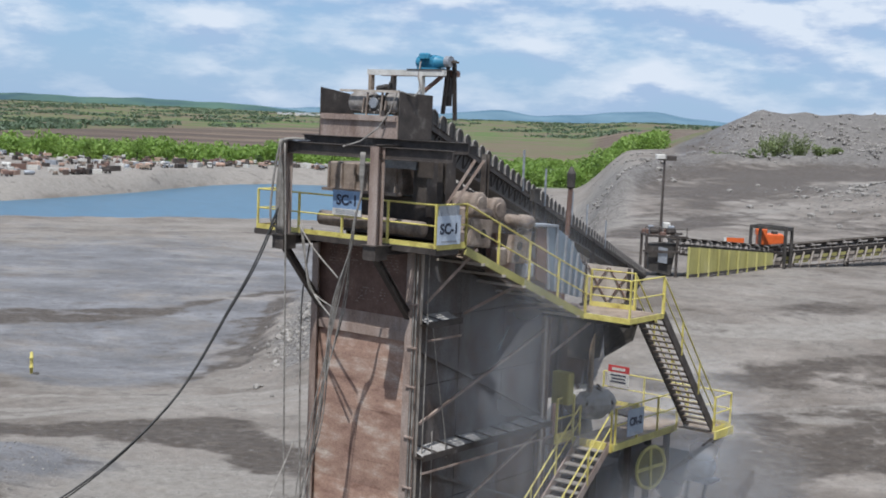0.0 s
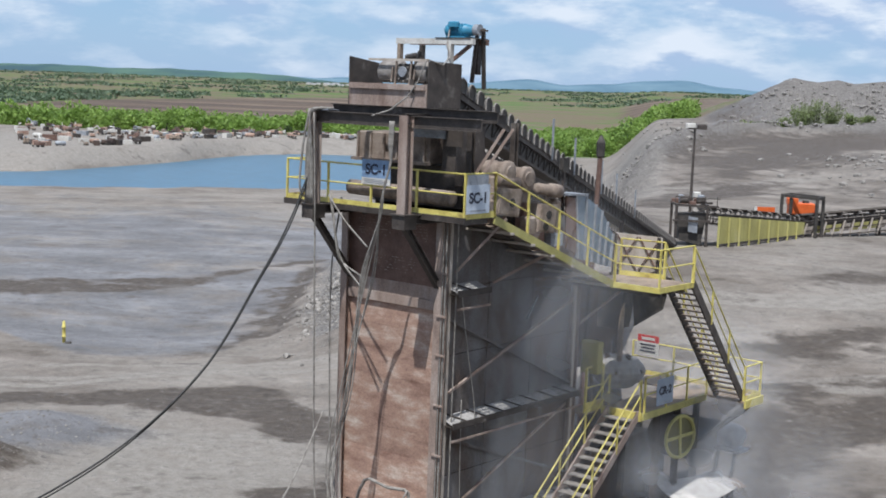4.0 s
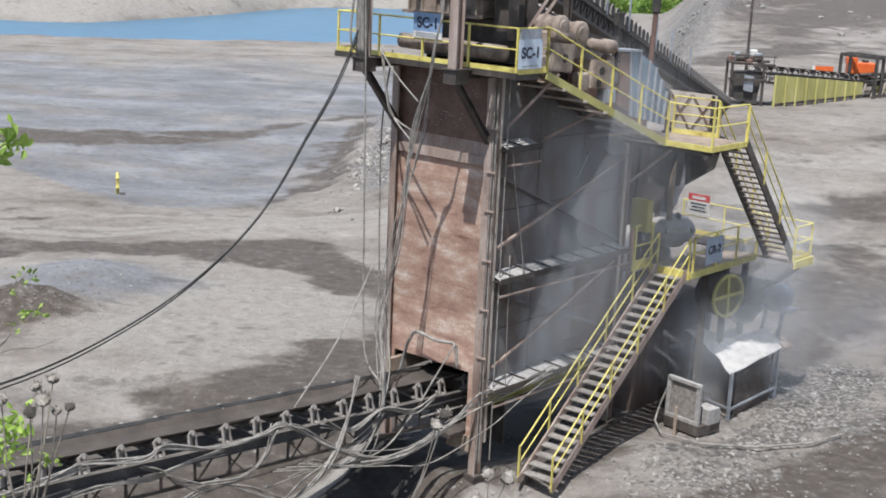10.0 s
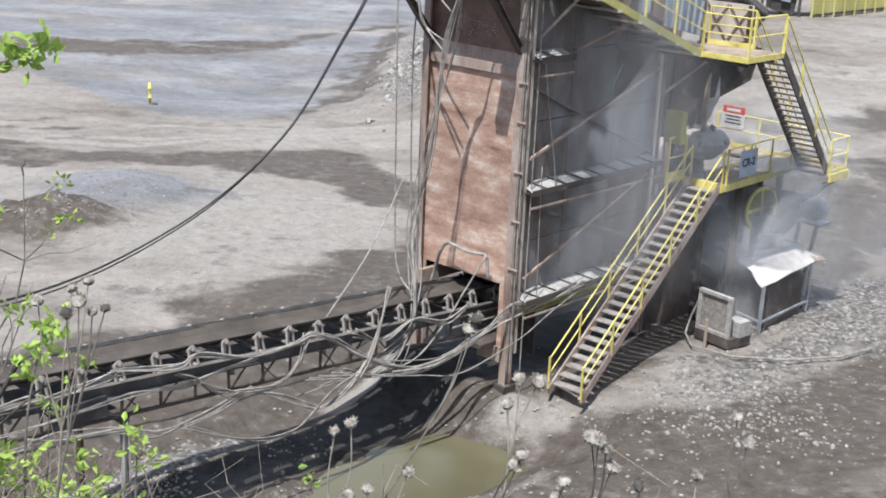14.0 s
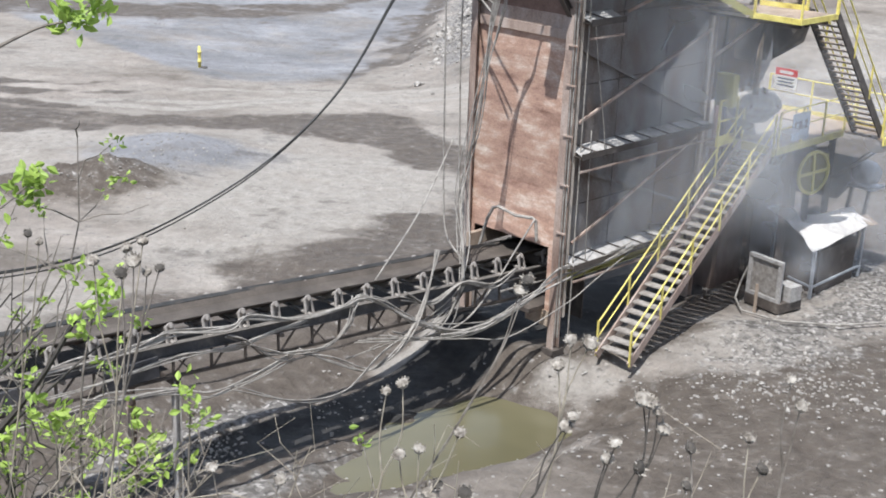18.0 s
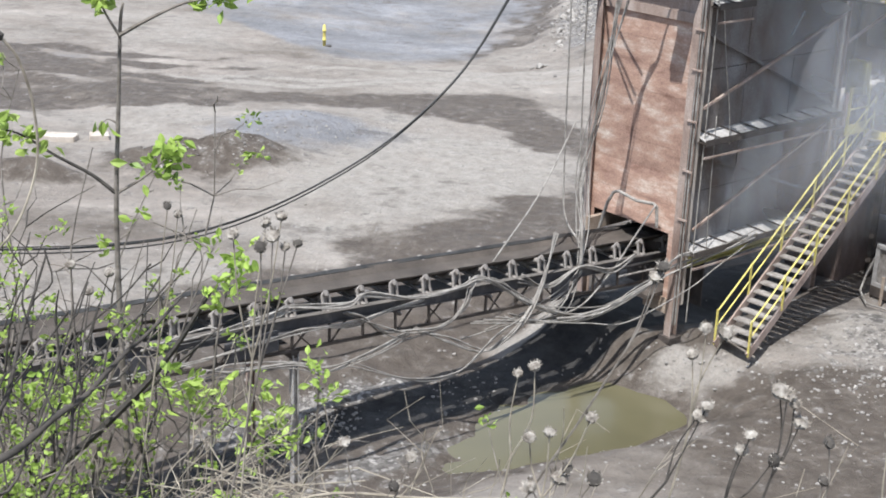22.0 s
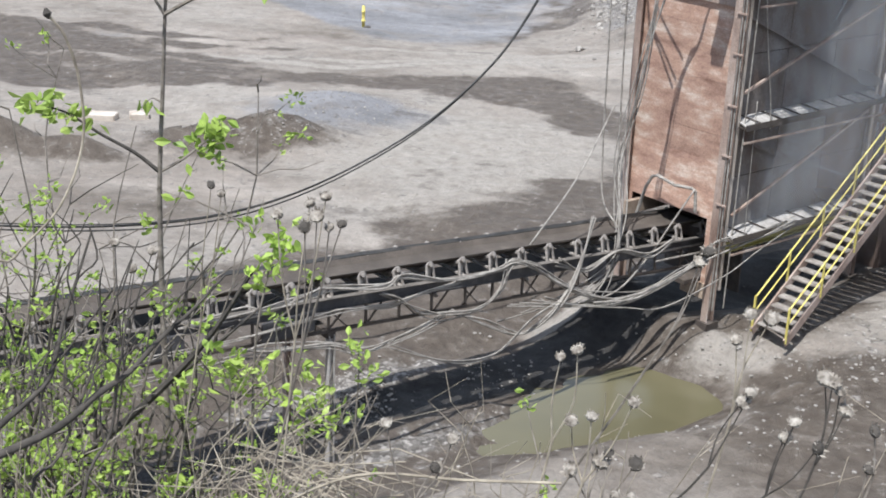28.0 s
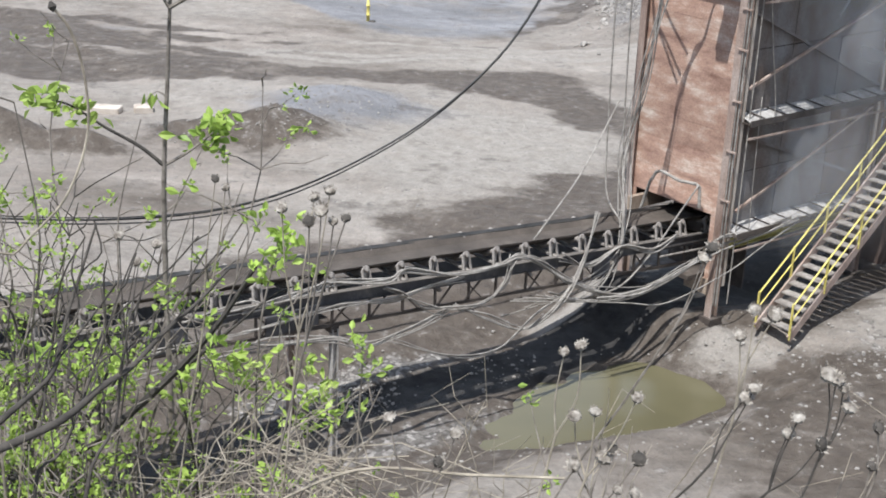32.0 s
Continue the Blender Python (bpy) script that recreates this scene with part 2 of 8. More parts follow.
FINES = material("settled_brown_fines", [(0.3, (0.085, 0.075, 0.066)), (0.7, (0.17, 0.152, 0.135))], 3.0, 0.95, 0.0, 0.4)
IDLER = material("dusty_grey_idler", [(0.3, (0.15, 0.13, 0.115)), (0.6, (0.30, 0.275, 0.25)), (0.8, (0.42, 0.395, 0.37))], 6.0, 0.7, 0.0, 0.2)
BARK = material("pale_bark", [(0.3, (0.09, 0.075, 0.06)), (0.7, (0.24, 0.21, 0.18))], 14.0, 0.9, 0.0, 0.4)
DARKBARK = material("dark_bark", [(0.3, (0.03, 0.026, 0.022)), (0.7, (0.08, 0.07, 0.06))], 14.0, 0.9, 0.0, 0.4)
STRAW = material("dry_straw", [(0.3, (0.14, 0.115, 0.085)), (0.7, (0.37, 0.325, 0.255))], 9.0, 0.9, 0.0, 0.2)
SEED = material("pale_seed_head", [(0.38, (0.09, 0.075, 0.06)), (0.5, (0.22, 0.195, 0.165)), (0.72, (0.42, 0.39, 0.345))], 40.0, 0.95, 0.0, 0.5)


def leaf_material(name, stops, scale, through=0.32):
    m = material(name, stops, scale, 0.55, 0.0, 0.0, vary=0.12)
    n, l = m.node_tree.nodes, m.node_tree.links
    b = n["Principled BSDF"]
    tr = n.new("ShaderNodeBsdfTranslucent")
    for k in b.inputs["Base Color"].links:
        l.new(k.from_socket, tr.inputs["Color"])
    mx = n.new("ShaderNodeMixShader")
    mx.inputs[0].default_value = through
    l.new(b.outputs[0], mx.inputs[1])
    l.new(tr.outputs[0], mx.inputs[2])
    l.new(mx.outputs[0], n["Material Output"].inputs[0])
    return m


LEAF = leaf_material("spring_leaf", [(0.3, (0.19, 0.29, 0.05)), (0.55, (0.33, 0.44, 0.09)), (0.8, (0.50, 0.57, 0.21))], 6.0)
TREELEAF = leaf_material("tree_foliage", [(0.3, (0.11, 0.19, 0.04)), (0.5, (0.20, 0.31, 0.06)), (0.75, (0.33, 0.44, 0.12))], 0.35, 0.3)
# Distance haze is mixed into this paler, bluer green.
FARLEAF = leaf_material("far_hazy_foliage", [(0.3, (0.085, 0.125, 0.075)), (0.7, (0.13, 0.18, 0.105))], 0.05, 0.2)
SCRUBLEAF = leaf_material("pale_scrub_leaf", [(0.3, (0.13, 0.17, 0.06)), (0.7, (0.25, 0.30, 0.12))], 0.8, 0.3)
OLIVE = material("dusty_olive_mesh", [(0.3, (0.10, 0.09, 0.035)), (0.7, (0.19, 0.175, 0.08))], 9.0, 0.7, 0.0, 0.3)
DARKLEAF = leaf_material("dark_tree_foliage", [(0.3, (0.05, 0.085, 0.03)), (0.7, (0.11, 0.16, 0.05))], 0.35, 0.2)


# ---- geometry helpers ----
class Geo:
    """Vertices and faces of one mesh, gathered from simple solids."""

    def __init__(self):
        self.v, self.f = [], []

    def add(self, verts, faces):
        k = len(self.v)
        self.v += [tuple(p) for p in verts]
        self.f += [tuple(i + k for i in q) for q in faces]
        return self

    def box(self, x0, x1, y0, y1, z0, z1):
        p = [(x, y, z) for z in (z0, z1) for y in (y0, y1) for x in (x0, x1)]
        return self.add(p, [(0, 2, 3, 1), (4, 5, 7, 6), (0, 1, 5, 4), (2, 6, 7, 3), (0, 4, 6, 2), (1, 3, 7, 5)])

    def bevel_box(self, x0, x1, y0, y1, z0, z1, b=0.03):
        """A box with its upright and top edges cut off."""
        ring = [(x0 + b, y0), (x1 - b, y0), (x1, y0 + b), (x1, y1 - b), (x1 - b, y1), (x0 + b, y1), (x0, y1 - b), (x0, y0 + b)]
        cx, cy = (x0 + x1) / 2, (y0 + y1) / 2
        kx, ky = 1 - 2 * b / max(x1 - x0, 2.1 * b), 1 - 2 * b / max(y1 - y0, 2.1 * b)
        rows = [[(x, y, z0) for x, y in ring], [(x, y, z1 - b) for x, y in ring], [(cx + (x - cx) * kx, cy + (y - cy) * ky, z1) for x, y in ring]]
        self.add([p for r in rows for p in r], [(r * 8 + i, r * 8 + (i + 1) % 8, r * 8 + 8 + (i + 1) % 8, r * 8 + 8 + i) for r in range(2) for i in range(8)] + [tuple(range(16, 24)), tuple(range(7, -1, -1))])
        return self

    def beam(self, a, b, w, h, up=(0, 0, 1)):
        """A straight bar from a to b, w wide and h high."""
        a, b, up = Vector(a), Vector(b), Vector(up)
        d = (b - a).normalized()
        if abs(d.dot(up)) > 0.98:
            up = Vector((0, 1, 0))
        s = d.cross(up).normalized() * w / 2
        t = s.cross(d).normalized() * h / 2
        p = [q + i * s + j * t for q in (a, b) for i, j in ((-1, -1), (1, -1), (1, 1), (-1, 1))]
        return self.add(p, [(0, 1, 2, 3), (7, 6, 5, 4), (0, 4, 5, 1), (1, 5, 6, 2), (2, 6, 7, 3), (3, 7, 4, 0)])

    def ibeam(self, a, b, w, h, up=(0, 0, 1), t=0.02):
        """An I-section from a to b: two flanges and a web."""
        a, b, up = Vector(a), Vector(b), Vector(up)
        d = (b - a).normalized()
        if abs(d.dot(up)) > 0.98:
            up = Vector((0, 1, 0))
        n = d.cross(up).normalized().cross(d).normalized() * (h - t) / 2
        n = n.normalized()
        sd = d.cross(n).normalized()
        w2, h2, t2 = w / 2, h / 2, t / 2
        out = [(-w2, -h2), (w2, -h2), (w2, -h2 + t), (t2, -h2 + t), (t2, h2 - t), (w2, h2 - t), (w2, h2), (-w2, h2), (-w2, h2 - t), (-t2, h2 - t), (-t2, -h2 + t), (-w2, -h2 + t)]
        p = [q + x * sd + y * n for q in (a, b) for x, y in out]
        return self.add(p, [(i, (i + 1) % 12, 12 + (i + 1) % 12, 12 + i) for i in range(12)] + [(0, 1, 2, 3, 10, 11), (3, 4, 9, 10), (4, 5, 6, 7, 8, 9), (23, 22, 15, 14, 13, 12), (22, 21, 16, 15), (21, 20, 19, 18, 17, 16)])

    def tube(self, pts, r, n=6, close=True):
        """A round tube along points; r may be one radius or one for each point."""
        pts = [Vector(p) for p in pts]
        rad = r if isinstance(r, (list, tuple)) else [r] * len(pts)
        verts, side = [], None
        for i, p in enumerate(pts):
            d = (pts[min(i + 1, len(pts) - 1)] - pts[max(i - 1, 0)]).normalized()
            if side is None:
                side = d.cross(Vector((0, 0, 1)) if abs(d.z) < 0.9 else Vector((1, 0, 0))).normalized()
            side = (side - d * side.dot(d)).normalized()
            o = d.cross(side)
            verts += [p + rad[i] * (math.cos(2 * math.pi * k / n) * side + math.sin(2 * math.pi * k / n) * o) for k in range(n)]
        faces = [(i * n + k, i * n + (k + 1) % n, (i + 1) * n + (k + 1) % n, (i + 1) * n + k) for i in range(len(pts) - 1) for k in range(n)]
        if close:
            faces += [tuple(range(n - 1, -1, -1)), tuple(range((len(pts) - 1) * n, len(pts) * n))]
        return self.add(verts, faces)

    def rod(self, a, b, r, n=8):
        return self.tube([a, b], r, n)

    def lathe(self, a, b, profile, n=16):
        """Turned about the line a to b; profile: (share of the length, radius)."""
        a, b = Vector(a), Vector(b)
        d = (b - a).normalized()
        s = d.orthogonal().normalized()
        o = d.cross(s)
        k = len(profile)
        verts = [a + (b - a) * f + r * (math.cos(2 * math.pi * i / n) * s + math.sin(2 * math.pi * i / n) * o) for f, r in profile for i in range(n)]
        faces = [(j * n + i, j * n + (i + 1) % n, (j + 1) * n + (i + 1) % n, (j + 1) * n + i) for j in range(k - 1) for i in range(n)]
        return self.add(verts, faces + [tuple(range(n - 1, -1, -1)), tuple(range((k - 1) * n, k * n))])

    def plate(self, outline, normal, t):
        """A flat plate: its outline pushed out by t along the normal."""
        o, nn, k = [Vector(p) for p in outline], Vector(normal).normalized() * t, len(outline)
        return self.add(o + [p + nn for p in o], [tuple(range(k - 1, -1, -1)), tuple(range(k, 2 * k))] + [(i, (i + 1) % k, k + (i + 1) % k, k + i) for i in range(k)])


TOWER = pose(-0.63, 33.21, 0, 0, 0, -38)
FRAMES = {}


def thing(name, label, category, base=(0, 0, 0), frame_m=None, group="", kind=""):
    """An empty at the thing's base; its parts are written in the coordinates of frame_m (the tower's by default)."""
    fm = TOWER if frame_m is None else frame_m
    ob = new(name)
    ob.empty_display_size = 0.2
    ob.matrix_world = fm @ Matrix.Translation(base)
    FRAMES[ob] = Vector(base)
    return tagged(ob, label, category, group, kind)


def mesh_of(name, g, mat, off=(0, 0, 0), smooth=False):
    me = bpy.data.meshes.new(name)
    ox, oy, oz = off
    me.from_pydata([(x - ox, y - oy, z - oz) for x, y, z in g.v], [], g.f)
    me.materials.append(mat)
    bm = bmesh.new()
    bm.from_mesh(me)
    bmesh.ops.recalc_face_normals(bm, faces=bm.faces)
    bm.to_mesh(me)
    bm.free()
    if smooth:
        me.shade_smooth()
    return me


def part(name, g, mat, parent, label="", smooth=False):
    base = FRAMES[parent]
    ob = new(name, mesh_of(name, g, mat, base, smooth))
    ob.parent = parent
    FRAMES[ob] = base
    return tagged(ob, label)


def alone(name, g, mat, label, category, kind="", frame_m=None, base=(0, 0, 0), smooth=False, group=""):
    """A thing of one mesh."""
    ob = new(name, mesh_of(name, g, mat, base, smooth))
    ob.matrix_world = (TOWER if frame_m is None else frame_m) @ Matrix.Translation(base)
    FRAMES[ob] = Vector(base)
    return tagged(ob, label, category, group, kind)


WORLD = Matrix.Identity(4)


def sag(a, b, drop, n=14):
    """Points of a cable hung from a to b."""
    a, b = Vector(a), Vector(b)
    return [a.lerp(b, i / n) - Vector((0, 0, drop * 4 * (i / n) * (1 - i / n))) for i in range(n + 1)]


# ---- ground ----
def step(a, b, v):
    t = np.clip((v - a) / (b - a), 0, 1)
    return t * t * (3 - 2 * t)


def bump_at(x, y, cx, cy, rx, ry, turn=0.0):
    c, s = math.cos(radians(turn)), math.sin(radians(turn))
    u, v = (x - cx) * c + (y - cy) * s, -(x - cx) * s + (y - cy) * c
    return np.exp(-((u / rx) ** 2 + (v / ry) ** 2))


def waves(x, y, size, seed):
    """Cheap rolling unevenness: a sum of sines in many directions."""
    rng = np.random.RandomState(seed)
    out = 0 * x
    for k in range(9):
        a, p, w = rng.uniform(0, 2 * np.pi), rng.uniform(0, 6.28), size * rng.uniform(0.5, 1.6)
        out = out + np.sin((x * np.cos(a) + y * np.sin(a)) * 6.28 / w + p)
    return out / 9


def trail(x, y, pts, soft=0.8, ridge=False):
    """Share of the ground under a winding strip; points are (x, y, half width)."""
    out = 0 * x
    for (ax, ay, aw), (bx, by, bw) in zip(pts, pts[1:]):
        dx, dy = bx - ax, by - ay
        t = np.clip(((x - ax) * dx + (y - ay) * dy) / (dx * dx + dy * dy), 0, 1)
        d, w = np.hypot(x - ax - t * dx, y - ay - t * dy), aw + t * (bw - aw)
        out = np.maximum(out, np.exp(-(d / w) ** 2) if ridge else np.clip(0.5 + (w - d) / soft, 0, 1))
    return out


BERM = [(15.5, 140, 1.8), (23.5, 170, 2.4), (31, 189, 2.8), (38, 203, 3.0), (47, 211, 3.2), (60, 216, 3.4), (88, 236, 4.0)]
ROAD = [(-60, 53, 3.5), (-36, 53.5, 3.2), (-31, 53, 2.6), (-26, 53.4, 2.0), (-22, 54.2, 1.5), (-18.6, 55.8, 0.9), (-17.1, 55.6, 1.0), (-15, 56.3, 1.2), (-12.7, 56.2, 1.9), (-10.2, 56.3, 2.9), (-8.7, 55, 1.8), (-7.7, 53.8, 1.4), (-6, 52.2, 1.9), (-4.6, 51.4, 1.6)]


def tower_uv(x, y):
    c, s = math.cos(radians(-38)), math.sin(radians(-38))
    return (x + 0.63) * c + (y - 33.21) * s, -(x + 0.63) * s + (y - 33.21) * c


def pond(x, y):
    """Positive inside the far pond."""
    near = 174 + 0.4 * (x + 24) * step(-200, -20, x) + 1.2 * np.sin(x * 0.11)
    far = np.interp(x, [-420, -110, -63, -55.6, -50, -48, -43, -36, 10], [160, 176, 188, 204, 218, 231, 248, 258, 262]) + 1.5 * np.sin(x * 0.21)
    return np.minimum(np.minimum(y - near, far - y), np.minimum((14 - x) * 0.8, 400 + x))


def puddle(x, y):
    c, q = math.cos(radians(42)), math.sin(radians(42))
    a, b = (x + 1.5) * c + (y - 29.7) * q, -(x + 1.5) * q + (y - 29.7) * c
    return 1 - (a / 4.5) ** 2 - (b / 2.4) ** 2 + 0.3 * waves(x, y, 2.2, 8) + 0.28 * waves(x, y, 0.9, 18)


def height(x, y):
    x, y = np.asarray(x, float), np.asarray(y, float)
    az = x / np.maximum(y, 1)
    z = 0.10 * waves(x, y, 9, 1) + 0.035 * waves(x, y, 2.3, 2) + 0.6 * waves(x, y, 60, 3) * step(60, 120, y) * step(0.02, -0.05, az)
    far_edge = step(95, 150, y)
    right = step(0.03 + 0.065 * far_edge, 0.13 + 0.01 * far_edge, az)
    z = z + right * (4.2 * step(42, 88, y) + 4.6 * step(95, 240, y) + 0.5 * waves(x, y, 30, 4) * step(60, 100, y))
    # berm along the edge of the upper level
    z = z + 1.9 * trail(x, y, BERM, ridge=True) * (1 + 0.4 * waves(x, y, 9, 14))
    # spoil heap
    top = np.clip((az + 0.004 * waves(x, y, 18, 5) - 0.168) / 0.058, 0, 1) * step(215, 262, y) * step(900, 500, y)
    z = z + top * (8.3 + 1.8 * waves(x, y, 22, 6) + 1.1 * waves(x, y, 7, 7))
    z = z + 3.2 * bump_at(x, y, 56, 150, 13, 16) + 1.5 * bump_at(x, y, 75, 175, 16, 12)
    # heaps of tailings and windrows on the working floor
    z = z + (0.75 + 0.35 * waves(x, y, 1.1, 41) + 0.15 * waves(x, y, 0.5, 43)) * (0.85 * bump_at(x, y, -20.0, 44.9, 2.2, 1.1, 8) + 1.1 * bump_at(x, y, -17.4, 45.7, 1.8, 1.1, 18)) + 0.7 * bump_at(x, y, -17.0, 50.4, 2.6, 2.0, 15)
    z = z + 1.3 * bump_at(x, y, -27.2, 41.6, 1.7, 1.0, 10) + 0.7 * bump_at(x, y, -23.8, 41.9, 1.4, 0.6, 5)
    # bowl with a scarp and talus beside the tower
    z = z + (4.2 + 0.5 * waves(x, y, 3.0, 42)) * bump_at(x, y, -5.2, 83, 3.2, 15, 2) - 0.5 * bump_at(x, y, -17, 76, 5.5, 8) + 0.35 * bump_at(x, y, -10.1, 80, 0.7, 12, 2)
    # trench under the lower conveyor, with fines at the tower foot
    u, v = tower_uv(x, y)
    z = z * (1 - 0.6 * bump_at(u, v, 0, 0, 6, 10)) - (1.0 * step(3.6, 0.4, u) * step(-0.5, -2.0, v) * (0.25 + 0.75 * step(-6.5, -3.2, u + 0.3 * waves(x, y, 1.6, 15))))
    z = z + 0.5 * bump_at(u, v, -3.0, -1.4, 0.9, 1.5) + 0.22 * bump_at(u, v, -3.3, -8.6, 0.4, 2.4) + 0.06 * waves(x, y, 0.9, 16)
    z = z + 0.35 * bump_at(u, v, 3.0, 4.6, 1.2, 1.0) - 0.35 * bump_at(u, v, -0.9, 3.2, 1.0, 2.6)
    z = z - 0.75 * step(-0.5, 0.9, puddle(x, y))
    # banks, floor and yard round the pond
    p = pond(x, y)
    z = z - 2.6 * step(-3, 4, p) + 2.2 * step(-3, -13, p) * step(178, 190, y) * step(20, 0, x) * step(520, 420, y)
    # the wooded valley and the far ridges
    dist = np.hypot(x, y)
    z = z - 7.0 * step(0.19, 0.11, az) * step(270, 400, y) * step(2400, 1100, y)
    z = z + 10 * step(1200, 3400, dist) * (0.8 + 0.4 * waves(x, y, 700, 9))
    # the bank on which the camera stands
    bank = step(12.5, 1.2, y + 0.2 * np.sin(x * 0.8) + 0.08 * x)
    return z + bank * (11.8 + 0.25 * waves(x, y, 2.0, 12)) + step(-2, -60, y) * 0.5


def spread(fine0, fine1, pitch, low, high, grow=1.09):
    mid = list(np.arange(fine0, fine1 + 1e-6, pitch))
    up, s = [], pitch
    v = fine1
    while v < high:
        s *= grow
        v += s
        up.append(v)
    down, s, v = [], pitch, fine0
    while v > low:
        s *= grow
        v -= s
        down.append(v)
    return np.array(down[::-1] + mid + up)


def ground_mask(x, y):
    """Wet and dark, pale and dusty, stony, grassy shares of the ground."""
    u, v = tower_uv(x, y)
    n1, n2 = waves(x, y, 5, 21), waves(x * 0.35, y, 2.2, 22)
    az = x / np.maximum(y, 1)
    xe, ye = x + 0.5 * waves(x, y, 3.0, 31), y + 0.8 * waves(x * 0.7, y, 2.6, 32)
    wet = trail(xe, ye, ROAD)
    for t in ([(-44, 61, 3), (-36, 59, 2.6), (-31, 58, 1.6), (-27, 57.2, 0.8), (-23, 56.6, 0.2)], [(-34, 62, 0.9), (-28, 61.2, 0.5), (-23.6, 62.1, 0.2)], [(-29, 59.6, 0.8), (-25, 59.8, 0.35), (-22.5, 60.2, 0.1)], [(-27, 55.6, 0.7), (-23, 55.4, 0.5), (-20, 55.2, 0.2)]):
        wet = np.maximum(wet, trail(xe, ye, t))
    for t, k in (([(-70, 80, 4), (-29, 84.8, 3.0), (-24.5, 87, 3.0), (-21, 88.6, 2.2), (-19, 90.6, 1.4), (-17.5, 93.2, 0.7)], 0.85), ([(-17.7, 94.5, 0.5), (-15, 97.4, 0.7), (-11.3, 101, 0.9)], 0.8), ([(-13, 68.4, 0.4), (-11.7, 71.9, 0.6), (-11.3, 79.4, 0.7), (-11.2, 89.7, 0.9), (-11.2, 97, 1.0)], 1.0), ([(-11.2, 71.2, 0.3), (-10.5, 74.8, 0.4), (-10.6, 82.7, 0.4), (-10.9, 92.4, 0.4)], 0.9), ([(-12.6, 71, 0.5), (-12.6, 78, 0.9), (-12.4, 88, 0.9)], 0.55)):
        wet = np.maximum(wet, k * trail(xe, ye, t, 1.2))
    # streaks on the brown upper level; the first paints a dark shadow band
    for t, k in (([(40, 176, 3), (48, 188, 4), (60, 207, 6), (78, 214, 6)], 0.9), ([(20, 160, 2), (28, 176, 3), (38, 192, 4)], 0.7), ([(14, 112, 2), (20, 122, 2.5), (27, 131, 2)], 0.8), ([(27, 141, 1.0), (33.4, 161, 1.2), (41, 180, 1.5)], 0.7), ([(30, 150, 1.0), (38, 166, 1.4), (46, 178, 1.5)], 0.7), ([(11, 62, 1.0), (19, 66, 1.6), (30, 68, 2.2)], 0.8), ([(12, 52, 0.8), (20, 54, 1.4), (30, 55, 2)], 0.7), ([(16, 76, 1.0), (26, 79, 1.4), (36, 84, 2)], 0.6), ([(14, 46, 0.5), (18, 48.5, 1), (24, 50, 1.2)], 0.7)):
        wet = np.maximum(wet, k * trail(xe, ye, t, 2.0))
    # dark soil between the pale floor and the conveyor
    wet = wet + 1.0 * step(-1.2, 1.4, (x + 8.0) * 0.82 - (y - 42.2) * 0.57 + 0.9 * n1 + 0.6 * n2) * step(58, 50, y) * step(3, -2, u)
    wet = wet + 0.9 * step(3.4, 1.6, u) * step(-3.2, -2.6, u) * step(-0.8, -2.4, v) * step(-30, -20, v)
    wet = wet + 0.95 * step(32.4, 30.4, y - 0.2 * x + 0.6 * n1) * step(0, 2, x) * (0.62 + 0.38 * step(27.6, 29.4, y - 0.2 * x + 0.8 * n1)) + 0.8 * bump_at(x, y, 9, 45, 5, 2.0, 60)
    wet = wet + 0.7 * step(0.03, 0.1, az) * (bump_at(x, y, 20, 58, 16, 5, 20) + bump_at(x, y, 60, 195, 40, 12, 0) + 0.9 * bump_at(x, y, 36, 165, 10, 30, -30)) + 0.8 * bump_at(u, v, 0.6, 4, 1.4, 4)
    wet = wet + step(0.10, 0.15, az) * step(70, 105, y) * (0.2 + 0.45 * waves(x * 0.5, y, 26, 24)) + 0.4 * step(0.16, 0.18, az) * step(0.23, 0.2, az) * step(200, 230, y)
    # dark gravel heaps
    wet = wet + 0.9 * bump_at(x, y, 3.4, 30.4, 5.5, 1.2, 12) + 0.9 * bump_at(x, y, 6.5, 32.0, 5.0, 1.6, 20) + 1.4 * bump_at(x, y, -20.0, 44.6, 2.5, 1.15, 8) + 1.4 * bump_at(x, y, -17.4, 45.4, 2.0, 1.1, 18) + 1.2 * bump_at(x, y, -27.2, 41.3, 2.0, 1.1, 10) + 1.2 * bump_at(x, y, -23.8, 41.7, 1.6, 0.6, 5)
    wet = np.clip(wet * (1 + 0.25 * n1 + 0.25 * n2), 0, 1)
    pale = 0.35 + 0.6 * waves(x, y, 14, 23) + 0.9 * bump_at(x, y, -10, 47, 6.5, 6)
    for t in ([(-40, 57, 0.3), (-19.2, 57.8, 0.35), (-15.9, 59.8, 0.3), (-12.3, 61.7, 0.3), (-6.1, 62.6, 0.4), (-3, 63, 0.4)], [(-24, 58.4, 0.2), (-19.5, 59.2, 0.25), (-15.3, 60.9, 0.2), (-11.4, 62.7, 0.25), (-6.2, 63.5, 0.3)], [(-20, 62.0, 0.2), (-13, 63.4, 0.25), (-6, 64.3, 0.3)], [(15, 131, 1.2), (24, 131, 1.6), (30, 136, 2), (36, 143, 2)], [(14, 124, 0.6), (24, 127, 0.8)], [(12, 72, 1), (20, 72, 1.4), (32, 76, 2)], [(12, 58, 0.8), (22, 60, 1.2), (34, 62, 1.4)]):
        pale = np.maximum(pale, 1.7 * trail(x + 0.25 * n1, y + 0.25 * n1, t, 0.4))
    pale = pale + 0.8 * bump_at(u, v, 0.5, -0.5, 1.4, 1.2) + 0.9 * bump_at(u, v, 3.8, 4.3, 1.8, 1.6)
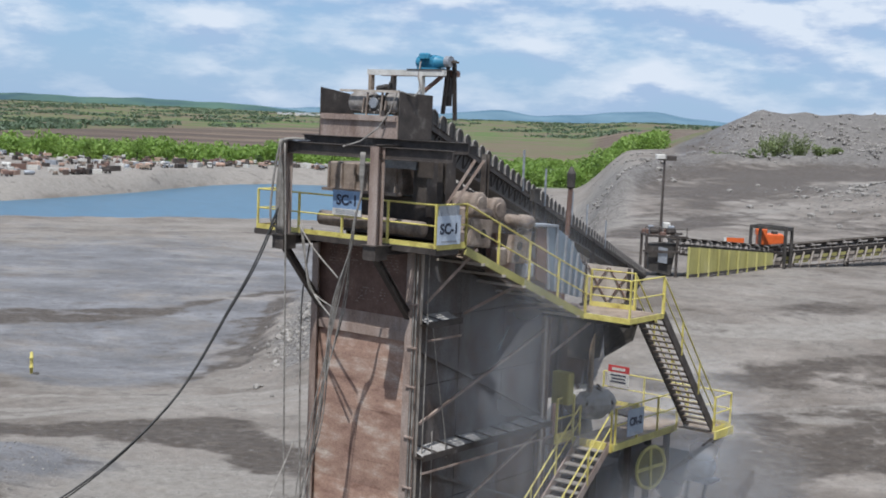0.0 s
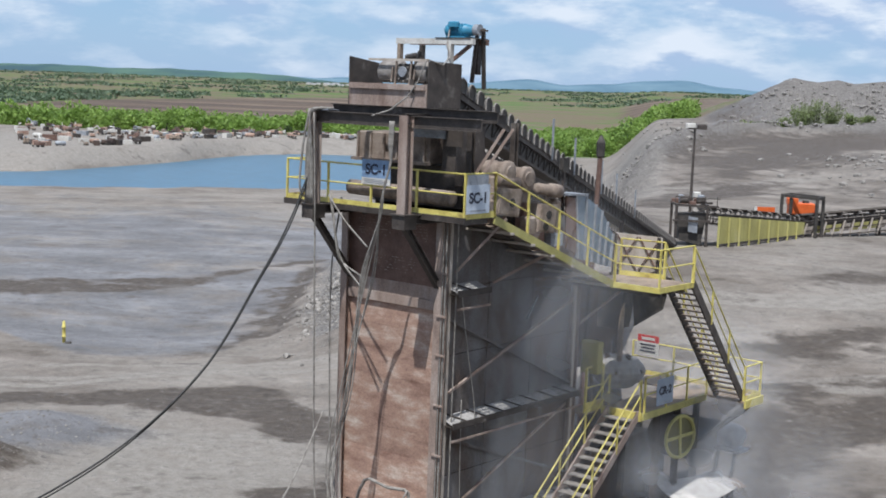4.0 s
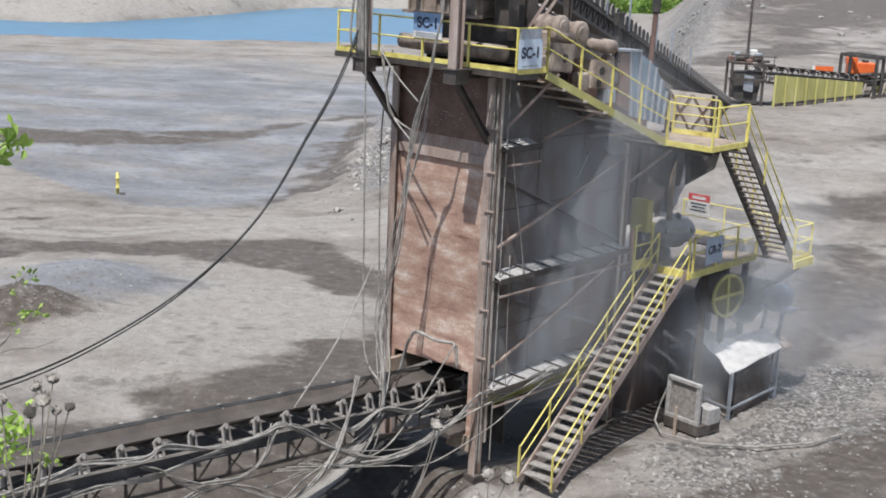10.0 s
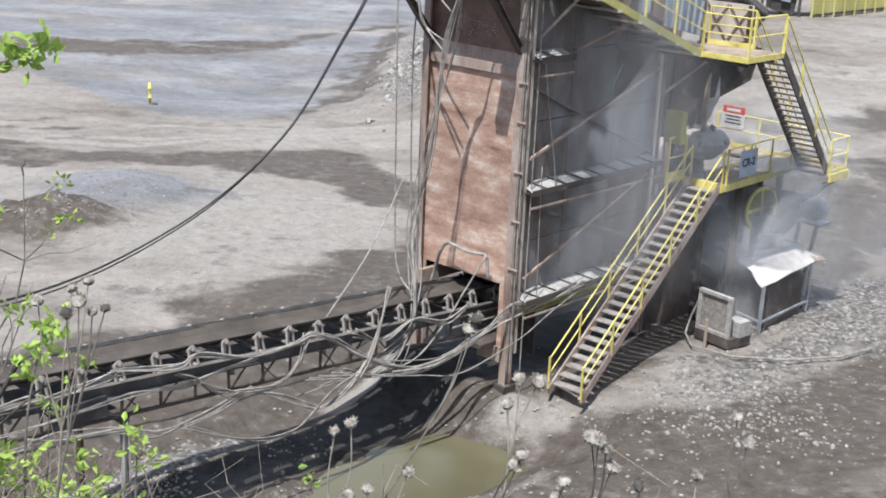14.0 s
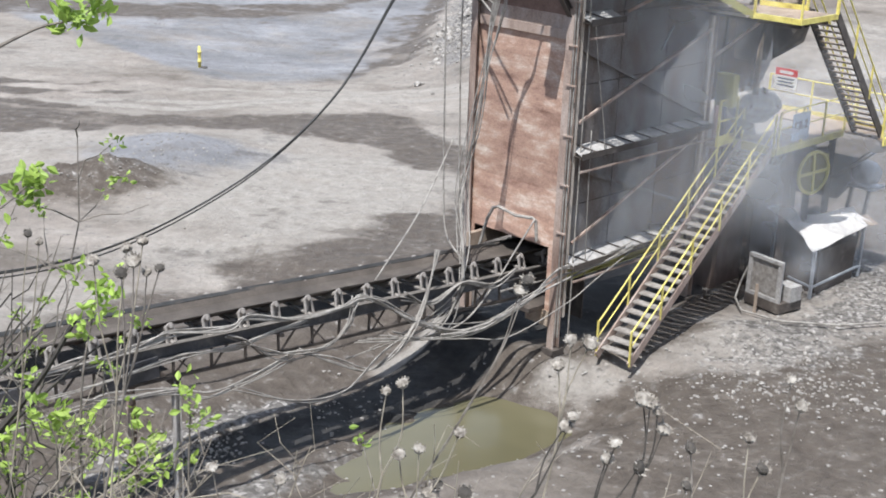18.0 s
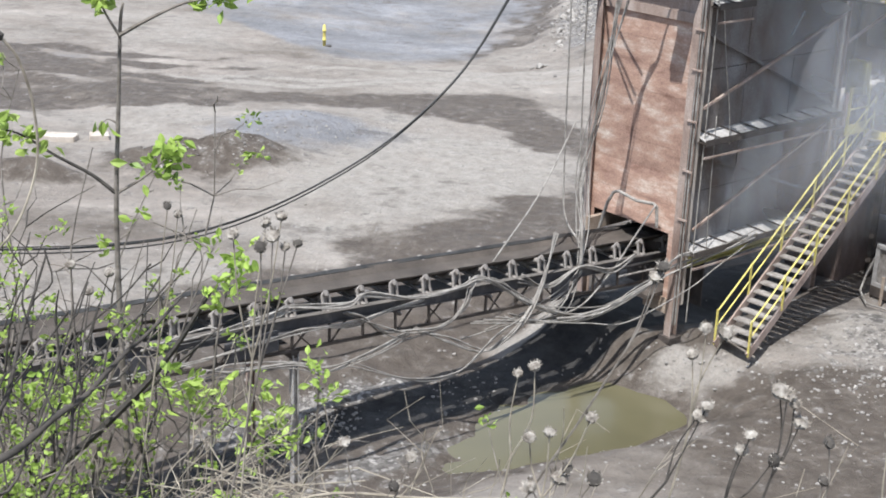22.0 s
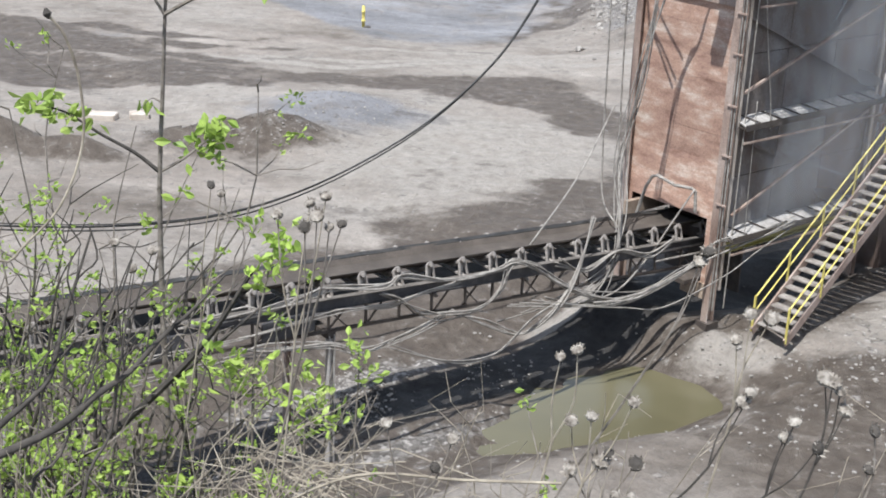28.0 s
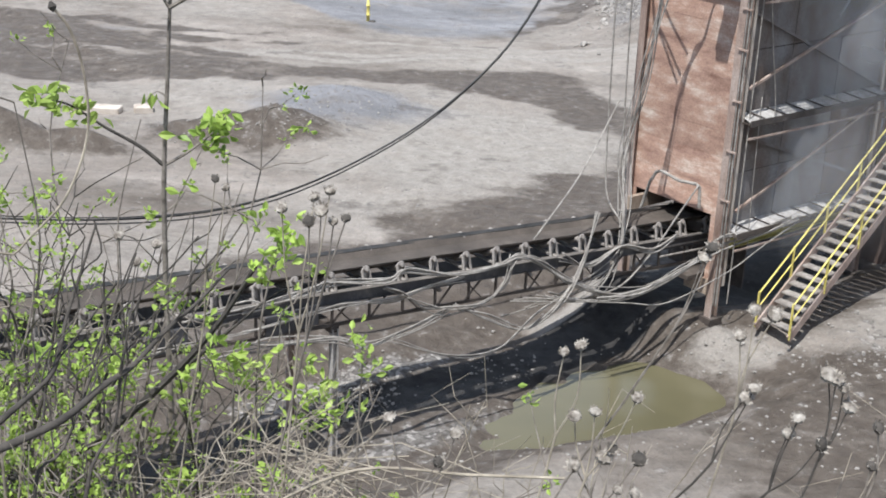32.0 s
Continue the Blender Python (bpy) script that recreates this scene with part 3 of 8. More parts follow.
    shore = pond(x, y)
    pale = pale + 1.0 * step(-1.0, -2.5, shore) * step(-75, -50, shore) * step(175, 190, y) * step(10, -20, x)
    pale = np.clip(pale + 0.7 * trail(x, y, BERM, ridge=True), 0, 1.7)
    stone = step(0.17, 0.24, az) * step(205, 240, y) + 0.8 * bump_at(x, y, 56, 150, 13, 16)
    stone = stone + 0.9 * trail(x, y, BERM, ridge=True) + bump_at(x, y, 9.4, 40.2, 2.4, 2.8, 40) + 0.8 * bump_at(x, y, 5.5, 34, 2.6, 1.2, 30) + bump_at(u, v, -0.5, -9.5, 0.5, 2.6) + 0.45 * bump_at(x, y, -18.5, 45.9, 3.4, 1.3, 14)
    flank = step(0.075, 0.095, az) * step(0.15, 0.128, az) * step(112, 128, y) * step(235, 200, y)
    stone, pale, wet = stone + 0.55 * flank, np.clip(pale + flank, 0, 1), wet * (1 - 0.8 * flank)
    stone = np.clip(stone, 0, 1)
    grass = step(0.16, 0.05, az) * step(262, 300, y) + step(330, 420, y)
    grass = grass + step(14.0, 9, y) * (0.35 + 0.3 * n1)
    # Black mud below conveyor and tower, darkened to paint their shadow in.
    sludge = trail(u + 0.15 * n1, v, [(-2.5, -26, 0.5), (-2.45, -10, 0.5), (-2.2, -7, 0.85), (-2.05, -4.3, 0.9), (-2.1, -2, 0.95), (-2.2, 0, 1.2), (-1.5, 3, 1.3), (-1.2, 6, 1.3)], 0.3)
    stone = np.maximum(stone, trail(u + 0.12 * n1, v, [(-3.6, -12, 0.5), (-3.6, -8, 0.5), (-3.5, -6.4, 0.25)], 0.4))
    pale = np.maximum(pale, trail(u, v, [(-3.3, -3.0, 0.4), (-3.1, -1.6, 0.7), (-3.0, -0.6, 0.5)], 0.5))
    wet = wet * (1 - 0.9 * trail(u, v, [(-3.3, -3.0, 0.4), (-3.1, -1.6, 0.7), (-3.0, -0.6, 0.5)], 0.5))
    stone = np.maximum(stone, trail(u, v, [(3.0, 5.0, 0.7), (3.9, 7.0, 0.8), (4.2, 10, 1.0), (3.8, 13, 1.1), (3.2, 16, 1.2)], 1.2))
    wet = np.clip(wet + trail(u, v, [(7.2, 0, 1.6), (6.6, 5, 1.3), (6.8, 10, 1.3), (6.6, 16, 1.6)], 1.5), 0, 1)
    pale = np.maximum(pale, trail(u, v, [(-0.3, -0.9, 0.7), (0.6, -0.2, 0.6), (1.6, 0.2, 0.5)], 0.6))
    wet = wet * (1 - 0.9 * trail(u, v, [(-0.3, -0.9, 0.7), (0.6, -0.2, 0.6), (1.6, 0.2, 0.5)], 0.6))
    wet = np.clip(wet + 0.75 * bump_at(x, y, 2.0, 26.6, 5.0, 1.8, 15), 0, 1)
    wet = np.clip(wet + 0.8 * step(-0.9, -0.1, puddle(x, y)) * step(0.6, -0.2, u), 0, 1)
    # bluish fines in the bowl, on the flat before the pond and on the spoil
    rim = np.interp(x, [-60, -40, -30, -24, -22.5, -18.9, -15.9, -13.5, -12.4, -11.8, -11, -9], [92, 82, 74, 68.6, 67.1, 65, 64.2, 65.7, 67.5, 72.7, 88, 120])
    cool = step(-0.7, 0.9, y - rim + 0.5 * n1) * step(0.02, -0.05, az) * step(172, 140, y) * (0.75 + 0.5 * waves(x, y, 16, 33) - 0.55 * step(120, 145, y))
    talus = trail(x, y, [(-7.2, 69.5, 0.9), (-8.2, 75, 1.3), (-8.4, 82, 1.5), (-8.6, 90, 1.7), (-9.3, 100, 1.5)], 1.5)
    pale, stone, wet = np.maximum(pale, 0.9 * talus), np.maximum(stone, 0.65 * talus), wet * (1 - talus)
    pale = np.clip(pale + 0.1 * step(0, 2, y - rim) * step(150, 120, y) * step(0.02, -0.05, az), 0, 1)
    # The bump at (-36, 59) paints sky sheen on wet ground as blue.
    cool = cool + 0.5 * talus + 1.3 * bump_at(x, y, -16.6, 49.6, 3.4, 2.2, 14) + 0.8 * bump_at(x, y, -36, 59, 5, 2.5) + 0.9 * step(0.165, 0.18, az) * step(205, 225, y)
    field = step(540, 580, y - 1000 * (az + 0.336)) * step(880, 820, y - 2800 * (az + 0.336)) * step(-0.02, -0.08, az) + step(0.09, 0.13, az) * step(520, 640, y) * step(1900, 1500, y)
    return wet, pale, stone, np.clip(grass, 0, 1), np.clip(cool, 0, 1), sludge, field


def build_ground():
    xs, ys = spread(-32, 12, 0.26, -4600, 4600, 1.07), spread(19, 88, 0.26, -140, 4700, 1.04)
    X, Y = np.meshgrid(xs, ys)
    Z = height(X, Y)
    nx, ny = len(xs), len(ys)
    verts = np.stack([X, Y, Z], -1).reshape(-1, 3)
    i = (np.arange(ny - 1)[:, None] * nx + np.arange(nx - 1)[None]).reshape(-1)
    faces = np.stack([i, i + 1, i + nx + 1, i + nx], 1)
    me = bpy.data.meshes.new("ground")
    me.from_pydata(verts.tolist(), [], faces.tolist())
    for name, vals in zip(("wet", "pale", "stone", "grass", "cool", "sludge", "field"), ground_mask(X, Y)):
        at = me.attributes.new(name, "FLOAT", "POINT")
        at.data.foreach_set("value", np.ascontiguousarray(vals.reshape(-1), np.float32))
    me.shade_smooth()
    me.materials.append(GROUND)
    return tagged(new("ground", me), "grey limestone quarry floor with wet dark tracks and dust", "ground", "", "structure")


def ground_material():
    m = bpy.data.materials.new("quarry_floor")
    m.use_nodes = True
    n, l = m.node_tree.nodes, m.node_tree.links
    b = n["Principled BSDF"]
    pos = n.new("ShaderNodeNewGeometry").outputs["Position"]

    def noise_at(scale, detail=8.0, stretch=(1, 1, 1), rough=0.6):
        mp = n.new("ShaderNodeMapping")
        mp.inputs["Scale"].default_value = stretch
        l.new(pos, mp.inputs["Vector"])
        t = n.new("ShaderNodeTexNoise")
        t.inputs["Scale"].default_value, t.inputs["Detail"].default_value, t.inputs["Roughness"].default_value = scale, detail, rough
        l.new(mp.outputs[0], t.inputs["Vector"])
        return t.outputs[0]

    def ramp(src, stops):
        r = n.new("ShaderNodeValToRGB")
        e = r.color_ramp.elements
        while len(e) < len(stops):
            e.new(0.5)
        for k, (p, c) in enumerate(stops):
            e[k].position, e[k].color = p, (*c, 1)
        l.new(src, r.inputs[0])
        return r.outputs[0]

    def mixed(f, a, c):
        x = n.new("ShaderNodeMix")
        x.data_type = "RGBA"
        l.new(f, x.inputs["Factor"])
        l.new(a, x.inputs["A"])
        l.new(c, x.inputs["B"])
        return x.outputs["Result"]

    def share(name, noise_src, sharp=3.0, amount=2.0):
        """The painted share, its edges broken up by a noise."""
        at = n.new("ShaderNodeAttribute")
        at.attribute_name = name
        c = n.new("ShaderNodeMath")
        c.operation = "SUBTRACT"
        l.new(noise_src, c.inputs[0])
        c.inputs[1].default_value = 0.5
        k = n.new("ShaderNodeMath")
        k.operation = "MULTIPLY_ADD"
        l.new(c.outputs[0], k.inputs[0])
        k.inputs[1].default_value = amount
        l.new(at.outputs["Fac"], k.inputs[2])
        r = n.new("ShaderNodeMapRange")
        r.inputs["From Min"].default_value, r.inputs["From Max"].default_value = 0.5 - 0.5 / sharp, 0.5 + 0.5 / sharp
        l.new(k.outputs[0], r.inputs["Value"])
        return r.outputs[0]

    streak = noise_at(0.22, 12.0, (0.6, 1.0, 1.0), 0.62)
    broad = noise_at(0.12, 8.0)
    grain = noise_at(2.2, 9.0, rough=0.7)
    pebble = n.new("ShaderNodeTexVoronoi")
    pebble.inputs["Scale"].default_value = 9.0
    l.new(pos, pebble.inputs["Vector"])
    edge = noise_at(0.45, 14.0, (0.75, 1.0, 1.0), 0.68)
    floor_c = ramp(streak, [(0.3, (0.105, 0.088, 0.073)), (0.44, (0.185, 0.16, 0.138)), (0.55, (0.245, 0.215, 0.188)), (0.70, (0.34, 0.305, 0.27))])
    pale_c = ramp(grain, [(0.3, (0.225, 0.203, 0.18)), (0.7, (0.34, 0.313, 0.28))])
    cool_c = ramp(streak, [(0.32, (0.14, 0.138, 0.142)), (0.5, (0.19, 0.188, 0.195)), (0.68, (0.265, 0.263, 0.272))])
    wet_c = ramp(grain, [(0.3, (0.064, 0.051, 0.041)), (0.7, (0.132, 0.110, 0.091))])
    stone_c = ramp(pebble.outputs["Color"], [(0.2, (0.095, 0.086, 0.078)), (0.65, (0.185, 0.17, 0.155)), (0.92, (0.38, 0.355, 0.33))])
    grass_c = ramp(noise_at(0.02, 10.0, (0.35, 1, 1), 0.75), [(0.34, (0.07, 0.115, 0.035)), (0.45, (0.10, 0.16, 0.045)), (0.52, (0.17, 0.13, 0.09)), (0.6, (0.15, 0.11, 0.08)), (0.7, (0.22, 0.23, 0.10))])
    c = mixed(share("pale", edge, 1.2, 2.8), floor_c, pale_c)
    c = mixed(share("cool", edge, 1.8, 1.9), c, cool_c)
    wet = share("wet", edge, 2.0, 3.6)
    c = mixed(wet, c, wet_c)
    stone = share("stone", grain, 2.0, 4.0)
    c = mixed(stone, c, stone_c)
    c = mixed(share("grass", grain, 2.5, 1.4), c, grass_c)
    c = mixed(share("field", noise_at(0.02, 8.0, (0.25, 1, 1), 0.7), 3.0, 1.2), c, ramp(noise_at(0.012, 10.0, (0.12, 1, 1), 0.7), [(0.36, (0.075, 0.055, 0.048)), (0.5, (0.12, 0.09, 0.07)), (0.58, (0.20, 0.155, 0.11)), (0.68, (0.26, 0.21, 0.15))]))
    # Mud and painted conveyor shadow share one near-black colour.
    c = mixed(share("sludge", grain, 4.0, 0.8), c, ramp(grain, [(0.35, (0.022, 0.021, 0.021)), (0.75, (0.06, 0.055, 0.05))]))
    spk = n.new("ShaderNodeMix")
    spk.data_type, spk.blend_type = "RGBA", "OVERLAY"
    spk.inputs["Factor"].default_value = 0.6
    l.new(c, spk.inputs["A"])
    fine = n.new("ShaderNodeMapRange")
    fine.inputs["From Min"].default_value, fine.inputs["From Max"].default_value = 0.25, 0.75
    l.new(noise_at(1.6, 14.0, (0.9, 1, 1), 0.8), fine.inputs["Value"])
    grit = n.new("ShaderNodeMix")
    grit.data_type = "FLOAT"
    grit.inputs[0].default_value = 0.5
    l.new(fine.outputs[0], grit.inputs[2])
    l.new(noise_at(14.0, 6.0, rough=0.8), grit.inputs[3])
    l.new(grit.outputs[0], spk.inputs["B"])
    l.new(spk.outputs["Result"], b.inputs["Base Color"])
    rr = n.new("ShaderNodeMapRange")
    rr.inputs["To Min"].default_value, rr.inputs["To Max"].default_value = 0.95, 0.62
    l.new(wet, rr.inputs["Value"])
    l.new(rr.outputs[0], b.inputs["Roughness"])
    b.inputs["Specular IOR Level"].default_value = 0.25
    bp = n.new("ShaderNodeBump")
    bp.inputs["Strength"].default_value, bp.inputs["Distance"].default_value = 0.9, 0.2
    l.new(grain, bp.inputs["Height"])
    l.new(bp.outputs[0], b.inputs["Normal"])
    return m


GROUND = ground_material()
build_ground()


def water_material(name, colour, rough, bump_scale, strength):
    m = bpy.data.materials.new(name)
    m.use_nodes = True
    n, l = m.node_tree.nodes, m.node_tree.links
    b = n["Principled BSDF"]
    b.inputs["Roughness"].default_value, b.inputs["Specular IOR Level"].default_value = rough, 0.5
    pos = n.new("ShaderNodeNewGeometry").outputs["Position"]
    t = n.new("ShaderNodeTexNoise")
    t.inputs["Scale"].default_value, t.inputs["Detail"].default_value = bump_scale, 4.0
    l.new(pos, t.inputs["Vector"])
    r = n.new("ShaderNodeValToRGB")
    r.color_ramp.elements[0].position, r.color_ramp.elements[1].position = 0.35, 0.65
    r.color_ramp.elements[0].color, r.color_ramp.elements[1].color = (*[q * 0.8 for q in colour], 1), (*colour, 1)
    t2 = n.new("ShaderNodeTexNoise")
    t2.inputs["Scale"].default_value = 0.4
    l.new(pos, t2.inputs["Vector"])
    l.new(t2.outputs[0], r.inputs[0])
    l.new(r.outputs[0], b.inputs["Base Color"])
    bp = n.new("ShaderNodeBump")
    bp.inputs["Strength"].default_value, bp.inputs["Distance"].default_value = strength, 0.05
    l.new(t.outputs[0], bp.inputs["Height"])
    l.new(bp.outputs[0], b.inputs["Normal"])
    return m


# The pond's base blue also paints in sky reflected by ripples.
POND = water_material("pond_water", (0.05, 0.15, 0.24), 0.32, 0.9, 1.0)
MUDWATER = water_material("muddy_water", (0.12, 0.108, 0.062), 0.18, 2.0, 0.12)
alone("water_pond", Geo().box(-420, 30, 110, 285, -1.6, -0.55), POND, "blue still water of the settling pond", "water", "structure", WORLD)
alone("water_puddle", Geo().box(-8.5, 2.2, 25.0, 33.4, -1.9, -1.17), MUDWATER, "shallow olive muddy puddle on the quarry floor", "water", "structure", WORLD)


# ---- screening tower ----
def railing(owner, pts, height_m=1.07, posts=None, toe=True, r=0.024, mat=None):
    """Posts, top rail, mid rail and toe plate along a line of deck points."""
    mat = mat or YELLOW
    pts = [Vector(p) for p in pts]
    up = Vector((0, 0, height_m))
    for a, b in zip(pts, pts[1:]):
        n = max(1, round((b - a).length / 1.5))
        for i in range(n + (b == pts[-1])):
            p = a.lerp(b, i / n)
            part("post", Geo().beam(p, p + up, 0.05, 0.05, (1, 0, 0)), mat, owner)
        part("top_rail", Geo().rod(a + up, b + up, r), mat, owner)
        part("mid_rail", Geo().rod(a + up * 0.53, b + up * 0.53, r * 0.85), mat, owner)
        if toe:
            part("toe_plate", Geo().beam(a + Vector((0, 0, 0.06)), b + Vector((0, 0, 0.06)), 0.012, 0.16), mat, owner)


def stairs(name, label, foot, top, width, steps, rail_mat, string_mat, tread_mat, rails=True, both=True):
    """A straight steel stair from foot to top (middles of its lines): stringers, treads, handrails."""
    foot, top = Vector(foot), Vector(top)
    ob = thing(name, label, "stair", foot)
    d = top - foot
    side = Vector((d.y, -d.x, 0)).normalized()
    for s in (-1, 1):
        o = side * s * width / 2
        part("stringer", Geo().beam(foot + o, top + o, 0.05, 0.24), string_mat, ob)
    run = Vector((d.x, d.y, 0)) / steps
    for i in range(1, steps):
        p = foot + d * (i / steps)
        a, b = p - side * (width / 2 - 0.03), p + side * (width / 2 - 0.03)
        part("tread", Geo().beam(a, b, run.length * 1.05, 0.035), tread_mat, ob)
    if rails:
        for s in ((-1, 1) if both else (1,)):
            o = side * s * (width / 2 + 0.02)
            hi, mid = Vector((0, 0, 1.0)), Vector((0, 0, 0.52))
            part("handrail", Geo().rod(foot + o + hi * 0.95, top + o + hi, 0.024), rail_mat, ob)
            part("mid_rail", Geo().rod(foot + o + mid, top + o + mid, 0.02), rail_mat, ob)
            n = max(3, round(d.length / 1.7))
            for i in range(n + 1):
                p = foot + d * (i / n) + o
                part("post", Geo().beam(p, p + hi, 0.045, 0.045, (1, 0, 0)), rail_mat, ob)
    return ob


def letters(text, m, size, mat, parent):
    """Lettering as a thin mesh, from the built-in font."""
    cu = bpy.data.curves.new("lettering", "FONT")
    cu.body, cu.size, cu.align_x, cu.align_y, cu.extrude = text, size, "CENTER", "CENTER", 0.004
    cu.offset = 0.012
    tmp = bpy.data.objects.new("lettering", cu)
    scene.collection.objects.link(tmp)
    me = bpy.data.meshes.new_from_object(tmp.evaluated_get(bpy.context.evaluated_depsgraph_get()))
    bpy.data.objects.remove(tmp)
    me.transform(Matrix.Translation(-FRAMES[parent]) @ m)
    me.materials.clear()
    me.materials.append(mat)
    ob = new("lettering", me)
    ob.parent = parent
    FRAMES[ob] = FRAMES[parent]
    return ob


def build_tower():
    t = thing("screening_tower", "tall rusty steel screening tower with hopper body", "tower")
    # front plate in courses, with a cut-out for the belt at its foot
    rows = [2.75, 3.5, 4.3, 5.0, 5.62, 6.35, 7.0, 7.7, 8.35, 8.9, 10.6]
    for i, (a, b) in enumerate(zip(rows, rows[1:])):
        for u0, u1 in ((-3.38, -0.04),):
            # Top course is darker brown: its own tone plus deck shade in the colour.
            part("plate", Geo().box(u0, u1, -0.012 - 0.004 * (i % 2), 0.02, a + 0.002, b - 0.001), BROWN if a > 8.8 else LEGPAINT if a > 8.3 else RUST, t)
    part("plate", Geo().box(-0.46, -0.04, -0.015, 0.02, 0.95, 2.74), RUST, t)
    part("plate", Geo().box(-3.38, -3.18, -0.015, 0.02, 1.2, 2.74), RUST, t)
    part("front_channel", Geo().box(-3.4, 0.0, -0.10, -0.02, 8.32, 8.40).box(-3.4, 0.0, -0.10, -0.07, 8.40, 8.56), LEGPAINT, t, "brown channel across the front plate")
    q = random.Random(31)
    # Pale raised dashes stand in for rows of lit perforations.
    dash_geo = Geo()
    for u0, u1, z0, z1, count in ((-3.0, -1.9, 10.05, 10.5, 60), (-1.5, -0.6, 9.95, 10.45, 60), (-2.3, -0.9, 9.15, 9.55, 50)):
        for _ in range(count):
            u, z = q.uniform(u0, u1), z0 + 0.075 * round(q.uniform(0, (z1 - z0) / 0.075))
            dash_geo.box(u, u + q.uniform(0.025, 0.07), -0.021, -0.0165, z, z + q.uniform(0.012, 0.022))
    tagged(part("flaked_paint", dash_geo, LEGPAINT, t, "rows of small pale dashes standing in for perforations"), kind="stuff")
    # side walls
    for z0, z1 in ((2.2, 3.9), (3.92, 5.4), (5.42, 7.1), (7.12, 8.85), (8.87, 10.6)):
        for v0, v1 in ((0.05, 2.02), (2.04, 4.03), (4.05, 6.02)):
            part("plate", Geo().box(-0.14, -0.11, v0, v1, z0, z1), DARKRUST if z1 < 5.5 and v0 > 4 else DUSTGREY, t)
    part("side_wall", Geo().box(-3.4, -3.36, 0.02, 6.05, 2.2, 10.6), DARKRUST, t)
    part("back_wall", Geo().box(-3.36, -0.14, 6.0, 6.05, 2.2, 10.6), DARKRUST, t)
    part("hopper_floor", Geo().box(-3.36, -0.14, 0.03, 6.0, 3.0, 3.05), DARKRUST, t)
    # legs
    for u, v in ((-0.06, -0.06), (-3.34, -0.06), (-0.06, 6.08), (-3.34, 6.08)):
        part("leg", Geo().ibeam((u, v, 0.0), (u, v, 10.7), 0.22, 0.26, (0, 1, 0)), LEGPAINT, t)
        part("foot_plate", Geo().box(u - 0.22, u + 0.22, v - 0.22, v + 0.22, -0.15, 0.025), STEEL, t)
    for v in (0.12, 5.9):
        part("angle_bar", Geo().box(0.06, 0.10, v - 0.05, v + 0.05, 0.9, 10.6), PALEBEIGE, t, "pale flaking angle bar")
    # ledges along the side; dark bars stand in for shadow stripes across them
    for z, v1 in ((8.85, 1.5), (5.42, 6.0), (2.42, 6.0)):
        part("ledge", Geo().box(-0.10, 0.38, 0.1, v1, z - 0.10, z - 0.07).box(0.36, 0.39, 0.1, v1, z - 0.14, z + 0.02), STEEL, t)
        part("ledge_dust", Geo().plate([(-0.1, 0.14, z + 0.10), (0.355, 0.14, z - 0.06), (0.355, v1 - 0.05, z - 0.06), (-0.1, v1 - 0.05, z + 0.10)], (0, 0, 1), 0.02), LEDGEDUST, t, "grey dust settled in the ledge")
        part("lower_lip", Geo().beam((0.34, 0.12, z - 0.46), (0.34, v1, z - 0.46), 0.05, 0.05), LEGPAINT, t)
        for i in range(int(v1 / 0.8)):
            v = 0.4 + i * 0.8
            part("cross_bar", Geo().beam((-0.1, v, z + 0.15), (0.37, v + 0.3, z + 0.0), 0.03, 0.03), STEEL, t)
    # bracing on the shaded side
    for a, b, w, mat in (((0.10, 0.25, 2.95), (0.10, 5.6, 5.05), 0.065, LEGPAINT), ((0.10, 0.2, 6.2), (0.10, 5.9, 8.12), 0.065, LEGPAINT), ((0.0, 0.15, 5.0), (0.0, 5.9, 2.95), 0.07, DUSTGREY), ((0.0, 0.2, 8.1), (0.0, 5.9, 5.6), 0.07, DUSTGREY), ((0.12, 3.5, 7.75), (0.12, 3.95, 8.35), 0.04, GREYSTEEL)):
        part("brace", Geo().beam(a, b, w, w), mat, t)
    # brackets that carry the deck
    for u in (-3.2, -0.1):
        part("bracket_beam", Geo().ibeam((u, -1.75, 10.72), (u, 0.05, 10.72), 0.2, 0.24), STEEL, t)
        part("bracket_brace", Geo().ibeam((u, -1.55, 10.62), (u, -0.08, 8.9), 0.16, 0.16), STEEL, t)
        part("bracket_block", Geo().box(u - 0.2, u + 0.2, -1.75, -1.3, 10.5, 10.84), STEEL, t)
    for a, b in (((0.1, 0.3, 9.3), (1.2, 0.9, 10.75)), ((0.1, 1.9, 8.9), (1.25, 3.2, 9.85)), ((0.1, 3.9, 8.8), (1.2, 5.3, 9.0)), ((0.1, 6.1, 7.3), (1.3, 6.9, 8.6))):
        part("knee_brace", Geo().beam(a, b, 0.07, 0.07), LEGPAINT, t)
    # side conduits and their clips
    for u, v, r in ((0.16, -0.16, 0.022), (0.10, -0.20, 0.016), (0.2, 0.24, 0.018)):
        part("conduit", Geo().rod((u, v, 0.4), (u, v, 10.6), r), CABLE, t)
    for z in (3.3, 4.6, 5.9, 7.2, 8.2, 9.3):
        part("conduit_clip", Geo().box(-0.05, 0.26, -0.24, -0.18, z, z + 0.04), LEGPAINT, t)
    # hoop of pipe over the belt mouth
    part("pipe_hoop", Geo().tube([(-3.3, -0.5, 2.1), (-2.9, -0.5, 2.02), (-2.52, -0.5, 2.31), (-2.3, -0.45, 3.2), (-2.15, -0.4, 3.52), (-1.96, -0.4, 3.6), (-1.33, -0.4, 3.5), (-0.78, -0.35, 3.55), (-0.66, -0.35, 3.5), (-0.6, -0.35, 2.95)], 0.045, 8), CABLE, t)
